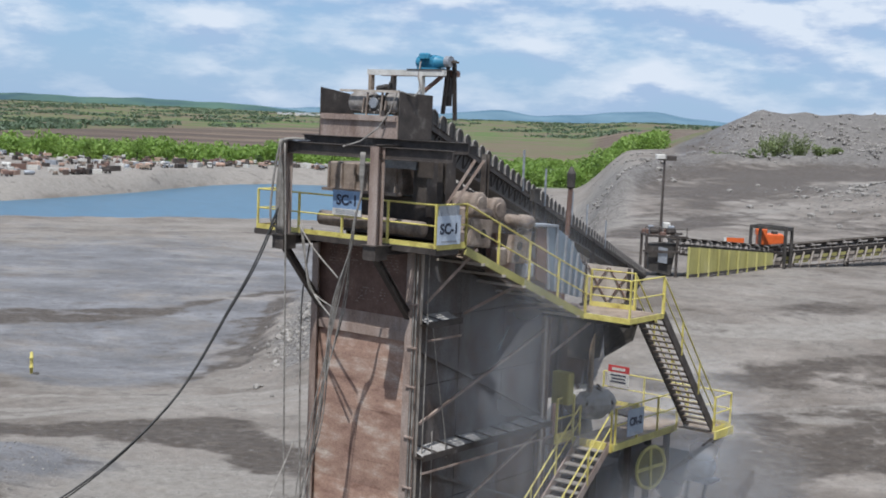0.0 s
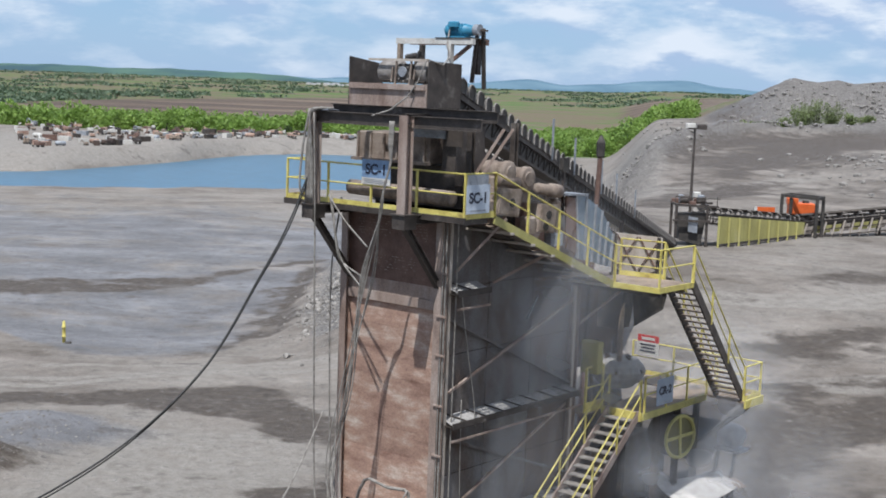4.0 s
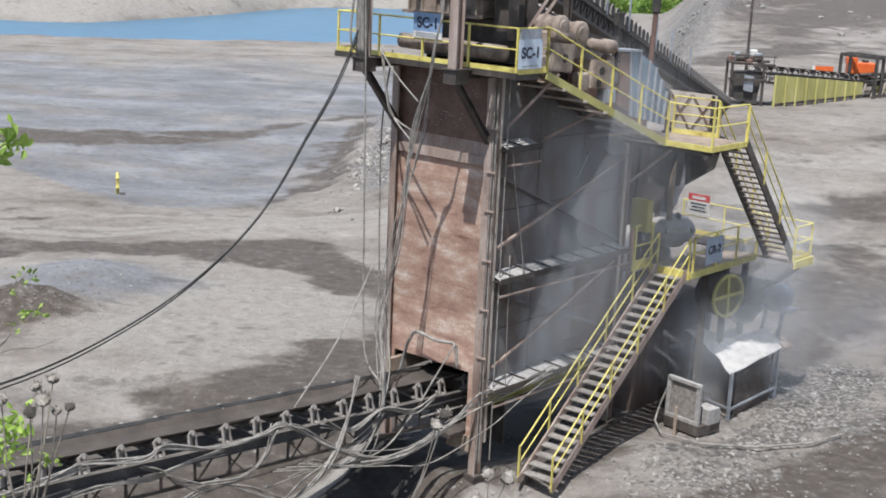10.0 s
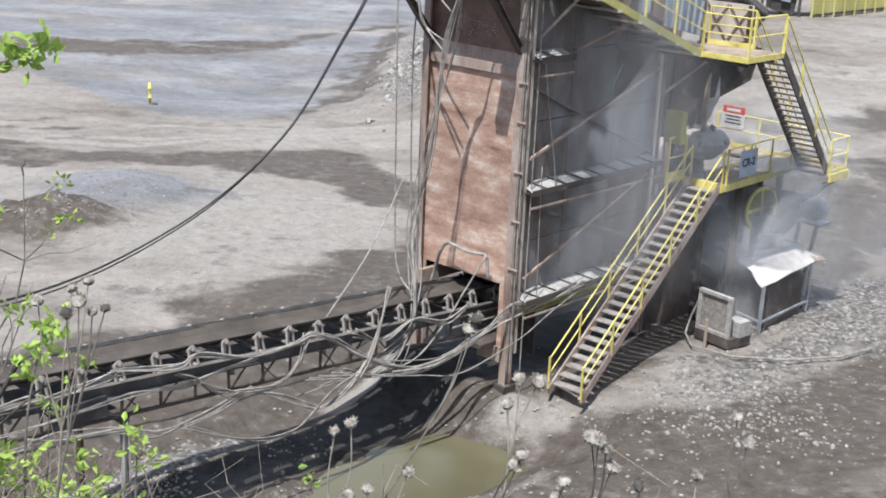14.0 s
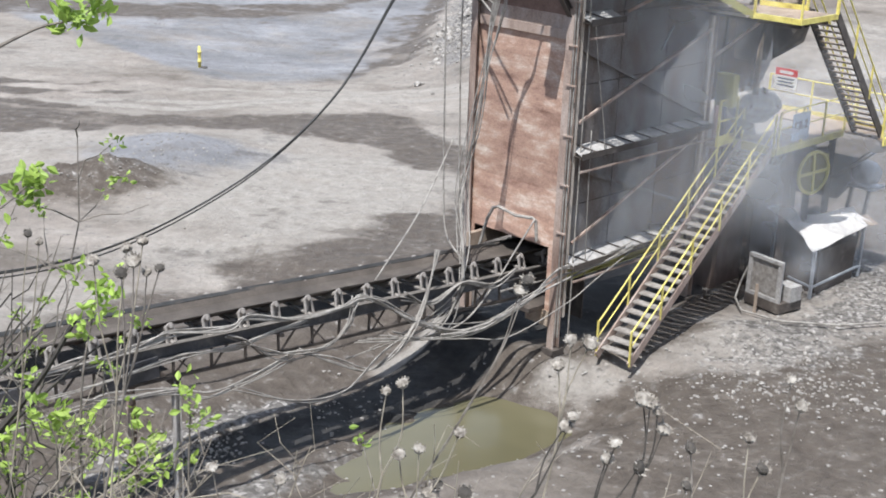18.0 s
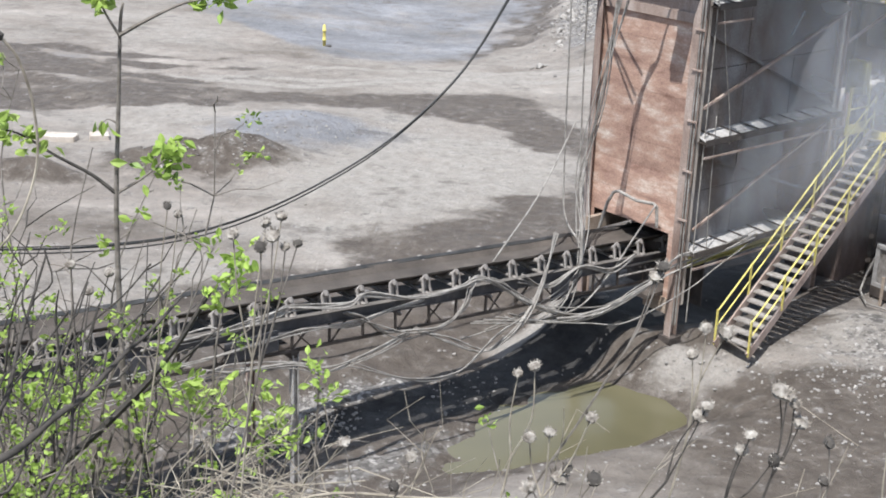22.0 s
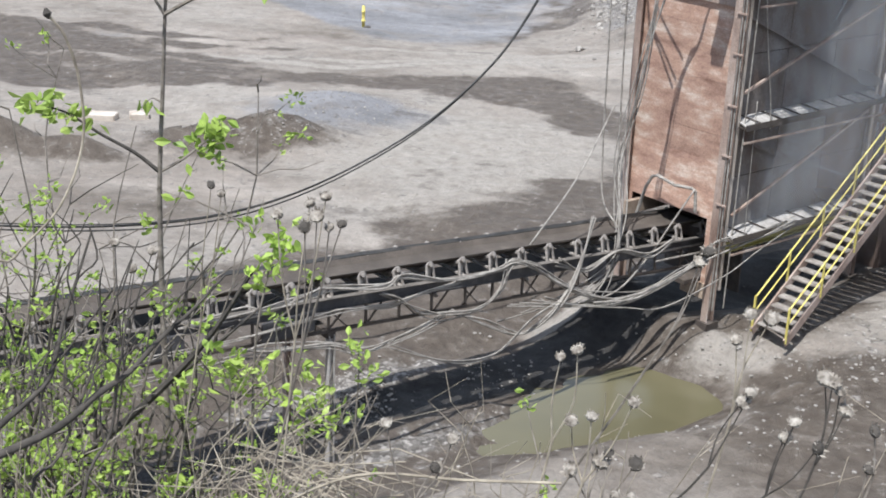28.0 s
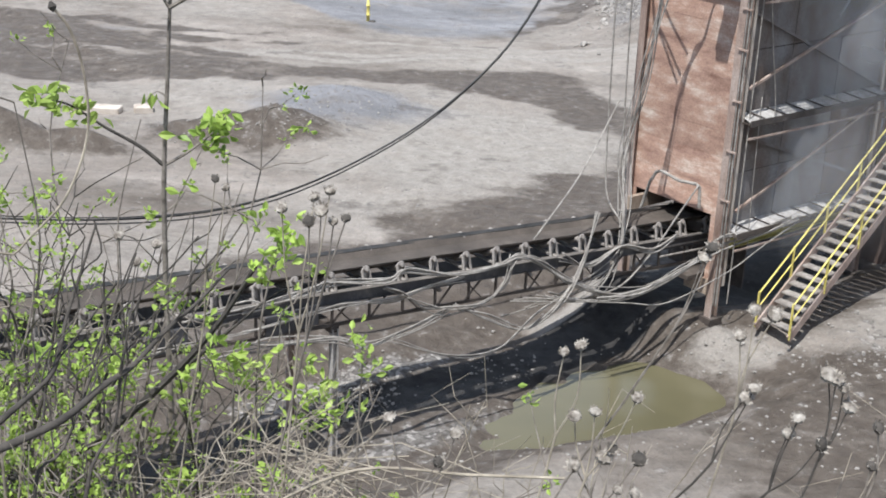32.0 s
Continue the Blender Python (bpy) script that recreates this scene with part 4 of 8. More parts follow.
    part("skirt_board", Geo().box(-3.0, -2.86, -0.5, 1.5, 2.25, 2.62), BEIGE, t)
    part("mouth_back", Geo().box(-3.2, -0.46, 1.6, 1.65, 0.3, 3.0), STEEL, t)
    part("impact_cradle", Geo().box(-1.05, -0.5, -0.6, 1.0, 1.0, 1.12), STEEL, t)
    part("curb_plate", Geo().box(-1.1, -0.3, -0.05, 0.02, 0.55, 0.98), BEIGE, t)
    # lower yellow strip behind the pit
    part("lower_beam", Geo().ibeam((-0.3, 0.2, 1.9), (-0.3, 6.0, 1.9), 0.2, 0.3), YGREEN, t)
    return t


def build_deck():
    d = thing("screen_deck", "steel walkway deck with yellow railings round the screen", "platform", (-1.7, -0.5, 10.85))
    part("deck_plate", Geo().box(-4.8, 0.05, -0.95, 0.1, 10.80, 10.85), BEIGE, d)
    for i in range(11):
        u = 0.1 + i * 0.115
        part("grating_bar", Geo().box(u, u + 0.045, -0.95, 0.62, 10.80, 10.85), STEEL, d)
    part("edge_channel", Geo().box(-4.85, 1.35, -1.0, -0.95, 10.72, 10.87), STEEL, d)
    for u in (-4.2, -3.2, -2.0, -1.0, 0.2, 1.2):
        part("joist", Geo().box(u - 0.04, u + 0.04, -0.94, 0.05, 10.68, 10.80), STEEL, d)
    railing(d, [(-4.78, 0.05, 10.85), (-4.78, -0.95, 10.85), (1.3, -0.95, 10.85), (1.3, 0.25, 10.85)])
    # sloping walkway beside the screen
    a, b = Vector((1.3, 0.25, 10.85)), Vector((1.4, 5.8, 8.72))
    for o in (0.0, -1.15):
        part("walk_channel", Geo().beam(a + Vector((o, 0, -0.08)), b + Vector((o, 0, -0.08)), 0.05, 0.2), YGREEN if o == 0 else STEEL, d)
    for i in range(24):
        p = a.lerp(b, (i + 0.5) / 24)
        part("walk_tread", Geo().beam(p + Vector((-1.18, 0, 0)), p, 0.16, 0.03), BEIGE, d)
    # Unseen plate, added to keep direct sun off the side wall.
    part("spill_plate", Geo().plate([a + Vector((-1.3, 0, -0.16)), a + Vector((-0.6, 0, -0.16)), b + Vector((-0.6, 0, -0.16)), b + Vector((-1.3, 0, -0.16))], (0, 0, 1), 0.02), STEEL, d, "added dark plate under the screen that blocks sun")
    for i in range(6):
        p = a.lerp(b, (i + 0.8) / 6.2) + Vector((0, 0, -0.2))
        part("outrigger", Geo().beam(p + Vector((-1.5, 0, 0)), p + Vector((0.05, 0, 0)), 0.14, 0.06), PALEBEIGE, d)
    railing(d, [a, b], toe=False)
    # landing at the foot of the walkway
    part("landing_plate", Geo().box(0.5, 2.85, 5.8, 7.65, 8.66, 8.70), BEIGE, d)
    part("landing_edge", Geo().box(1.4, 2.9, 5.74, 5.8, 8.58, 8.73), YELLOW, d)
    part("landing_edge", Geo().box(2.85, 2.9, 5.8, 7.65, 8.58, 8.73), YELLOW, d)
    part("landing_beam", Geo().box(-0.05, 2.85, 5.85, 5.95, 8.46, 8.64), STEEL, d)
    railing(d, [(1.42, 5.8, 8.7), (2.85, 5.8, 8.7), (2.85, 7.65, 8.7)], toe=False)
    railing(d, [(0.6, 7.4, 8.7), (1.95, 7.6, 8.7)], toe=True)
    # Panel added for the pale ground that shows through the crossed bracing.
    panel = part("back_panel", Geo().box(0.0, 1.6, 8.0, 8.04, 8.75, 9.85), PALEBEIGE, d, "pale panel standing in for ground behind crossed braces")
    for a, b in (((0.1, 7.96, 8.8), (0.8, 7.96, 9.8)), ((0.1, 7.96, 9.8), (0.8, 7.96, 8.8)), ((0.85, 7.96, 8.8), (1.55, 7.96, 9.8)), ((0.85, 7.96, 9.8), (1.55, 7.96, 8.8))):
        part("cross_brace", Geo().beam(a, b, 0.03, 0.03), BROWN, panel)
    for u in (0.05, 1.55):
        part("panel_post", Geo().beam((u, 7.9, 8.3), (u, 7.9, 9.85), 0.08, 0.08, (1, 0, 0)), STEEL, d)
    for v in (6.3, 7.3, 7.95):
        part("landing_beam", Geo().ibeam((-0.1, v, 8.56), (2.8, v, 8.56), 0.12, 0.18), STEEL, d)
    return d


def build_gantry():
    """Columns and cross beams in front of the screen head."""
    g = thing("head_gantry", "rusty steel column frame over the screen feed", "steel frame", (-1.7, -1.55, 10.85))
    for u in (-3.2, -0.1):
        part("column", Geo().ibeam((u, -1.55, 10.85), (u, -1.55, 13.25), 0.26, 0.26, (0, 1, 0), 0.025), LEGPAINT, g)
        part("base_plate", Geo().box(u - 0.24, u + 0.24, -1.8, -1.3, 10.845, 10.875), STEEL, g)
    part("cross_beam", Geo().ibeam((-3.3, -1.5, 13.1), (2.0, -1.3, 13.1), 0.2, 0.3), STEEL, g)
    part("cross_beam", Geo().ibeam((-3.2, -0.9, 13.3), (2.0, -0.7, 13.3), 0.2, 0.28), STEEL, g)
    for u in (-3.2, -0.1):
        part("tie_beam", Geo().ibeam((u, -1.6, 13.18), (u, 2.4, 13.18), 0.16, 0.24), STEEL, g)
    part("cover_plate", Geo().box(-3.3, -2.7, -1.62, -1.2, 13.27, 13.30), GREYSTEEL, g)
    part("column", Geo().ibeam((0.75, -0.1, 10.85), (0.75, -0.1, 13.1), 0.16, 0.16, (0, 1, 0)), STEEL, g)
    part("column", Geo().ibeam((0.3, 2.3, 10.0), (0.3, 2.3, 13.1), 0.16, 0.16, (0, 1, 0)), STEEL, g)
    part("column", Geo().ibeam((-3.2, 2.3, 10.6), (-3.2, 2.3, 13.1), 0.16, 0.16, (0, 1, 0)), STEEL, g)
    for a, b in (((0.8, 0.1, 11.9), (1.3, 0.5, 13.0)), ((0.8, 0.2, 11.7), (1.5, 0.6, 13.0))):
        part("diagonal", Geo().beam(a, b, 0.07, 0.07), LEGPAINT, g)
    return g


def build_head():
    h = thing("conveyor_head_box", "brown steel discharge hood with pulley and motor frame", "chute", (-1.3, -0.3, 13.42))
    part("front_panel", Geo().box(-2.6, -0.02, -0.95, -0.9, 13.44, 14.0), LEGPAINT, h)
    part("front_lip", Geo().box(-2.55, -0.05, -1.02, -0.95, 13.86, 13.98), LEGPAINT, h)
    part("side_panel", Geo().plate([(0.0, -0.95, 13.44), (0.0, 0.32, 13.44), (0.0, 0.32, 14.54), (0.0, -0.95, 14.58)], (1, 0, 0), 0.03), STEEL, h)
    part("side_panel", Geo().plate([(-2.6, -0.95, 13.44), (-2.6, 0.32, 13.44), (-2.6, 0.32, 14.5), (-2.6, -0.95, 14.66)], (-1, 0, 0), 0.03), STEEL, h)
    part("top_bar", Geo().box(-1.95, -0.02, -0.97, -0.9, 14.56, 14.62), PALEBEIGE, h)
    for u0, u1 in ((-1.75, -1.1), (-0.55, -0.12)):
        part("pulley", Geo().lathe((u0, -0.6, 14.3), (u1, -0.6, 14.3), [(0, 0.05), (0, 0.25), (0.06, 0.28), (0.94, 0.28), (1, 0.25), (1, 0.05)], 20), IDLER, h, "grey drum pulley", True)
    gear = part("gearbox", Geo().bevel_box(-1.05, -0.58, -0.9, -0.4, 14.02, 14.5), RUBBER, h)
    for k in range(8):
        a = k * math.pi / 4
        part("bolt", Geo().rod((-0.82 + 0.2 * math.cos(a), -0.93, 14.27 + 0.2 * math.sin(a)), (-0.82 + 0.2 * math.cos(a), -0.89, 14.27 + 0.2 * math.sin(a)), 0.025, 6), IDLER, gear)
    for u, z0, z1 in ((-1.2, 14.05, 14.42), (-1.08, 13.98, 14.62), (-0.6, 14.0, 14.58), (-0.48, 14.05, 14.36)):
        part("tie_strap", Geo().beam((u, -0.93, z0), (u + 0.05, -0.93, z1), 0.05, 0.03, (0, 1, 0)), HOUSING, h)
    part("bearing", Geo().lathe((-0.85, -0.94, 14.3), (-0.85, -0.85, 14.3), [(0, 0.03), (0, 0.13), (1, 0.15), (1, 0.03)], 12), GREYSTEEL, h)
    part("gear_motor", Geo().lathe((-1.0, -0.6, 14.66), (-0.5, -0.6, 14.74), [(0, 0.04), (0, 0.08), (0.6, 0.08), (0.65, 0.05), (1, 0.05)], 10), RUBBER, h)
    part("breather", Geo().beam((-0.62, -0.7, 14.5), (-0.5, -0.7, 14.82), 0.06, 0.06), RUBBER, h)
    part("tension_rod", Geo().rod((-1.7, -0.8, 14.1), (-0.2, -0.8, 14.06), 0.03), STEEL, h)
    part("drip_bar", Geo().box(-0.55, -0.42, -0.99, -0.93, 13.75, 14.12), STEEL, h)
    for u, v, m in ((-1.93, 0.2, BEIGE), (-0.25, 0.2, WHITE), (-1.65, 0.75, STEEL), (0.2, 0.75, STEEL)):
        part("frame_leg", Geo().beam((u, v, 14.3), (u, v, 15.04), 0.13, 0.1, (1, 0, 0)), m, h)
    for v, m in ((0.2, WHITE), (0.75, BROWN)):
        part("frame_beam", Geo().beam((-2.03, v, 15.10), (0.48, v, 15.10), 0.12, 0.14), m, h)
    part("frame_brace", Geo().beam((-0.25, 0.3, 14.65), (0.3, 0.3, 15.02), 0.08, 0.08), BROWN, h)
    part("motor_plate", Geo().box(-0.7, 0.42, 0.12, 0.85, 15.17, 15.195), STEEL, h)
    m = part("motor", Geo().lathe((-0.6, 0.45, 15.38), (0.24, 0.5, 15.38), [(0, 0.05), (0.02, 0.14), (0.1, 0.165), (0.78, 0.165), (0.8, 0.14), (0.97, 0.13), (1, 0.05)], 18), BLUE, h, "blue electric motor", True)
    for k in range(9):
        x = -0.52 + k * 0.06
        part("cooling_rib", Geo().lathe((x, 0.46, 15.38), (x + 0.02, 0.46, 15.38), [(0, 0.05), (0, 0.18), (1, 0.18), (1, 0.05)], 14), BLUE, m)
    part("terminal_box", Geo().bevel_box(-0.4, -0.1, 0.2, 0.36, 15.46, 15.6), BLUE, m)
    part("motor_foot", Geo().box(-0.5, 0.1, 0.28, 0.68, 15.195, 15.24), BLUE, m)
    part("motor_pulley", Geo().rod((0.27, 0.5, 15.40), (0.42, 0.5, 15.40), 0.14, 14), GREYSTEEL, h)
    part("belt_guard", Geo().beam((0.36, 0.5, 15.5), (0.14, 0.6, 14.1), 0.07, 0.09, (1, 0, 0)), STEEL, h)
    part("belt_guard", Geo().beam((0.44, 0.6, 15.44), (0.30, 0.9, 13.95), 0.07, 0.09, (1, 0, 0)), STEEL, h)
    part("guard_bar", Geo().beam((0.2, 0.5, 15.42), (0.62, 0.55, 15.38), 0.05, 0.05), STEEL, h)
    part("motor_cable", Geo().tube([(-0.35, 0.25, 15.4), (-0.3, 0.1, 15.0), (-0.1, 0.0, 14.7), (0.1, -0.5, 14.5), (-0.05, -0.95, 14.62), (-0.25, -1.0, 14.1), (-0.5, -1.1, 13.7), (-0.9, -1.3, 13.35), (-1.25, -1.55, 13.2)], 0.02, 6), CABLE, h)
    return h


def build_screen():
    s = thing("vibrating_screen", "beige dusty inclined vibrating screen with drive housings", "screen", (-1.2, 2.5, 10.85))

    def slope(v, up=0.0):
        return 11.35 - 0.385 * v + up

    # feed box behind the sign
    part("feed_box", Geo().bevel_box(-3.3, -0.73, 0.1, 1.2, 12.0, 12.74), HOUSING, s)
    part("cover_plate", Geo().box(-1.25, -0.15, -0.02, 0.04, 12.68, 13.12), GREYSTEEL, s)
    part("skirt_plate", Geo().box(-0.12, 0.4, 0.0, 0.04, 12.5, 13.1), STEEL, s)
    for i in range(6):
        u = -3.2 + 0.46 * i
        part("rib", Geo().box(u, u + 0.05, 0.02, 0.1, 12.06, 12.7), HOUSING, s)
    part("feed_lip", Geo().box(-3.32, -0.71, -0.06, 0.15, 11.97, 12.05), HOUSING, s)
    part("side_shell", Geo().box(-0.33, 0.1, 0.12, 1.3, 11.5, 13.0), STEEL, s)
    part("feed_tube", Geo().lathe((-3.1, -0.25, 11.27), (0.35, -0.25, 11.22), [(0, 0.1), (0, 0.2), (1, 0.2), (1, 0.1)], 14), HOUSING, s, "", True)
    # Solid dark box stands in for the shaded space inside.
    part("dark_interior", Geo().box(-3.0, 0.0, 0.5, 1.5, 10.9, 11.95), STEEL, s)
    # tilted box
    for u in (-3.0, 0.08):
        part("side_plate", Geo().plate([(u, 0.6, slope(0.6, -0.45)), (u, 6.4, slope(6.4, -0.45)), (u, 6.4, slope(6.4, 0.75)), (u, 0.6, slope(0.6, 0.9))], (1, 0, 0), 0.04), BROWN, s)
    part("screen_deck_plate", Geo().plate([(-2.96, 0.6, slope(0.6)), (0.08, 0.6, slope(0.6)), (0.08, 6.4, slope(6.4)), (-2.96, 6.4, slope(6.4))], (0, 0, 1), 0.05), STEEL, s)
    part("top_cover", Geo().plate([(-2.96, 1.2, slope(1.2, 0.8)), (0.08, 1.2, slope(1.2, 0.8)), (0.08, 6.3, slope(6.3, 0.7)), (-2.96, 6.3, slope(6.3, 0.7))], (0, 0, 1), 0.04), BROWN, s)
    # dark casing below the feed conveyor
    part("casing", Geo().plate([(-0.35, 0.5, 11.8), (-0.35, 5.2, 9.8), (-0.35, 5.2, 11.3), (-0.35, 0.5, 12.75)], (-1, 0, 0), 0.05), STEEL, s)
    for v in (1.2, 2.4, 3.6, 4.8):
        part("casing_rib", Geo().beam((-0.3, v, slope(v, 0.7)), (-0.3, v, 12.75 - 0.28 * v), 0.08, 0.08, (1, 0, 0)), STEEL, s)
    # drive housings
    for v0, v1, z0, z1, zt, holes in ((0.72, 1.68, 10.72, 11.5, 0.12, ((1.35, 11.11),)), (2.55, 3.3, 10.2, 11.02, 0.1, ((3.0, 10.72), (2.88, 10.42)))):
        h = part("drive_housing", Geo().plate([(0.62, v0, z0 + zt), (0.62, v1, z0), (0.62, v1 + 0.12, z1 - 0.05), (0.62, v0 + 0.16, z1)], (1, 0, 0), 0.38), HOUSING, s)
        part("housing_rim", Geo().plate([(1.0, v0 + 0.06, z0 + zt + 0.04), (1.0, v1 - 0.02, z0 + 0.05), (1.0, v1 + 0.06, z1 - 0.1), (1.0, v0 + 0.2, z1 - 0.05)], (1, 0, 0), 0.02), HOUSING, h)
        for v, z in holes:
            # Black disc on the rim stands in for the hole's dark inside.
            part("access_hole", Geo().lathe((1.012, v, z), (1.035, v, z), [(0, 0.02), (0, 0.115), (1, 0.115), (1, 0.02)], 16), RUBBER, h)
        part("housing_foot", Geo().bevel_box(0.62, 0.96, v0 - 0.35, v0 + 0.02, z0 + zt - 0.05, z0 + 0.5, 0.05), HOUSING, h)
    for v, z, r in ((1.3, 11.88, 0.29), (2.12, 11.68, 0.33)):
        c = part("shaft_cover", Geo().lathe((0.2, v, z), (0.95, v, z), [(0, 0.1), (0, r * 0.92), (0.12, r), (0.3, r), (0.32, r * 0.9), (0.74, r * 0.9), (0.76, r), (0.96, r), (1, r * 0.86), (1, 0.05)], 24), HOUSING, s, "", True)
        part("cover_ring", Geo().lathe((0.94, v, z), (0.98, v, z), [(0, 0.05), (0, r * 0.62), (1, r * 0.55), (1, 0.05)], 20), HOUSING, c)
        part("cover_stand", Geo().bevel_box(0.3, 0.86, v - 0.3, v + 0.28, z - 0.6, z - 0.1, 0.06), HOUSING, c)
    part("cross_shaft", Geo().lathe((0.85, 0.95, 11.72), (0.85, 1.75, 11.6), [(0, 0.05), (0, 0.15), (1, 0.15), (1, 0.05)], 14), HOUSING, s, "", True)
    part("cross_shaft", Geo().lathe((0.85, 2.66, 11.42), (0.85, 3.7, 11.3), [(0, 0.05), (0, 0.15), (0.55, 0.15), (0.56, 0.19), (0.95, 0.19), (1, 0.05)], 14), HOUSING, s, "", True)
    part("bearing_block", Geo().bevel_box(0.6, 0.95, 3.4, 3.72, 10.0, 11.1, 0.08), BEIGE, s)
    part("skid_cover", Geo().bevel_box(0.62, 0.98, 3.32, 3.85, 9.85, 10.25, 0.08), GREYSTEEL, s)
    part("side_door", Geo().plate([(0.86, 4.05, 9.75), (0.86, 4.55, 9.55), (0.86, 4.45, 11.1), (0.86, 3.95, 11.15)], (1, 0, 0), 0.05), BROWN, s, "brown steel door")
    # ribbed blue-grey end panel, sloping down with the screen
    top = [(4.42, 11.18), (4.95, 11.12), (5.45, 10.88), (5.79, 10.69), (6.1, 10.36), (6.43, 9.99)]
    foot = [(4.66, 9.42), (5.0, 9.34), (5.35, 9.27), (5.7, 9.2), (6.0, 9.13), (6.3, 9.06)]
    e = part("end_panel", Geo().plate([(0.8, v, z) for v, z in foot] + [(0.8, v, z) for v, z in top[::-1]], (1, 0, 0), 0.08), BLUEGREY, s, "faded blue-grey ribbed panel")
    for (v0, z0), (v1, z1) in zip(foot, top):
        part("panel_rib", Geo().beam((0.9, v0, z0), (0.9, v1, z1), 0.06, 0.07, (1, 0, 0)), GREYSTEEL, e)
    part("end_cap", Geo().plate([(0.2, 3.8, 11.2), (0.96, 3.8, 11.2), (0.96, 4.95, 11.14), (0.2, 4.95, 11.14)], (0, 0, 1), 0.06), GREYSTEEL, e)
    part("instrument_box", Geo().box(0.40, 0.55, 4.28, 4.56, 11.84, 12.16).box(0.551, 0.56, 4.25, 4.59, 12.12, 12.18).box(0.551, 0.56, 4.25, 4.59, 11.80, 11.86), RUBBER, s, "dark instrument box on a post")
    part("box_post", Geo().beam((0.45, 4.45, 10.6), (0.45, 4.45, 11.86), 0.08, 0.08, (1, 0, 0)), STEEL, s)
    return s


def sign_board(name, label, base, u0, u1, z0, z1, v, text, size, back, mat_lower=None):
    g = thing(name, label, "sign", base)
    part("board", Geo().box(u0, u1, v - 0.012, v, z0, z1), back, g)
    if mat_lower:
        part("lower_panel", Geo().box(u0, u1, v - 0.016, v - 0.0125, z0, z0 + 0.16), mat_lower, g)
    m = Matrix.Translation(((u0 + u1) / 2, v - 0.018, (z0 + z1) / 2 + 0.06)) @ Euler((radians(90), 0, 0)).to_matrix().to_4x4()
    letters(text, m, size, INK, g)
    for k in range(3):
        part("text_bar", Geo().box(u0 + 0.1, u1 - 0.1 - 0.07 * k, v - 0.02, v - 0.0165, z0 + 0.03 + 0.04 * k, z0 + 0.05 + 0.04 * k), GREYSTEEL, g)
    return g


build_tower()
build_deck()
build_gantry()
build_head()
build_screen()
sign_board("screen_sign", "faded blue sign with dark lettering hung on the railing", (-1.5, -1.0, 11.4), -2.02, -1.05, 11.46, 12.08, -1.0, "SC-1", 0.36, SIGNBLUE, WHITE)


def side_sign(name, label, u, v0, v1, z0, z1, text, size, back):
    """A board that faces along +u."""
    g = thing(name, label, "sign", (u, (v0 + v1) / 2, z0))
    part("board", Geo().box(u, u + 0.012, v0, v1, z0, z1), back, g)
    m = Matrix.Translation((u + 0.018, (v0 + v1) / 2, (z0 + z1) / 2 + 0.02)) @ Euler((radians(90), 0, radians(90))).to_matrix().to_4x4()
    letters(text, m, size, INK, g)
    part("text_bar", Geo().box(u + 0.012, u + 0.016, v0 + 0.15, v1 - 0.15, z0 + 0.05, z0 + 0.09), GREYSTEEL, g)
    part("hook", Geo().beam((u, v0 + 0.15, z1), (u, v0 + 0.15, z1 + 0.12), 0.02, 0.03), GREYSTEEL, g)
    part("hook", Geo().beam((u, v1 - 0.15, z1), (u, v1 - 0.15, z1 + 0.12), 0.02, 0.03), GREYSTEEL, g)
    return g


side_sign("screen_sign", "pale blue sign with dark lettering on the railing corner", 1.34, -0.95, -0.04, 10.96, 11.66, "SC-1", 0.36, PALESIGN)
alone("sign_hood", Geo().box(1.30, 1.34, -0.9, -0.1, 11.66, 11.9), GREYSTEEL, "grey plate above the corner sign", "plate", "", None, (1.32, -0.5, 11.66))
side_sign("crusher_sign", "small faded blue sign on the platform railing", 1.74, 7.95, 8.9, 4.86, 5.66, "CR-2", 0.34, FADEDSIGN)


def danger_sign():
    g = thing("warning_sign", "red and white warning sign on the platform railing", "sign", (-1.1, 12.2, 5.4))
    part("red_panel", Geo().box(-1.5, -0.7, 12.17, 12.185, 5.82, 6.05), RED, g)
    part("white_panel", Geo().box(-1.5, -0.7, 12.17, 12.185, 5.4, 5.816), WHITE, g)
    part("text_bar", Geo().box(-1.35, -0.85, 12.16, 12.168, 5.89, 5.98), WHITE, g)
    for k, w in ((0, 0.6), (1, 0.5), (2, 0.6)):
        part("text_bar", Geo().box(-1.1 - w / 2, -1.1 + w / 2, 12.16, 12.168, 5.48 + 0.11 * k, 5.53 + 0.11 * k), INK, g)
    return g


danger_sign()


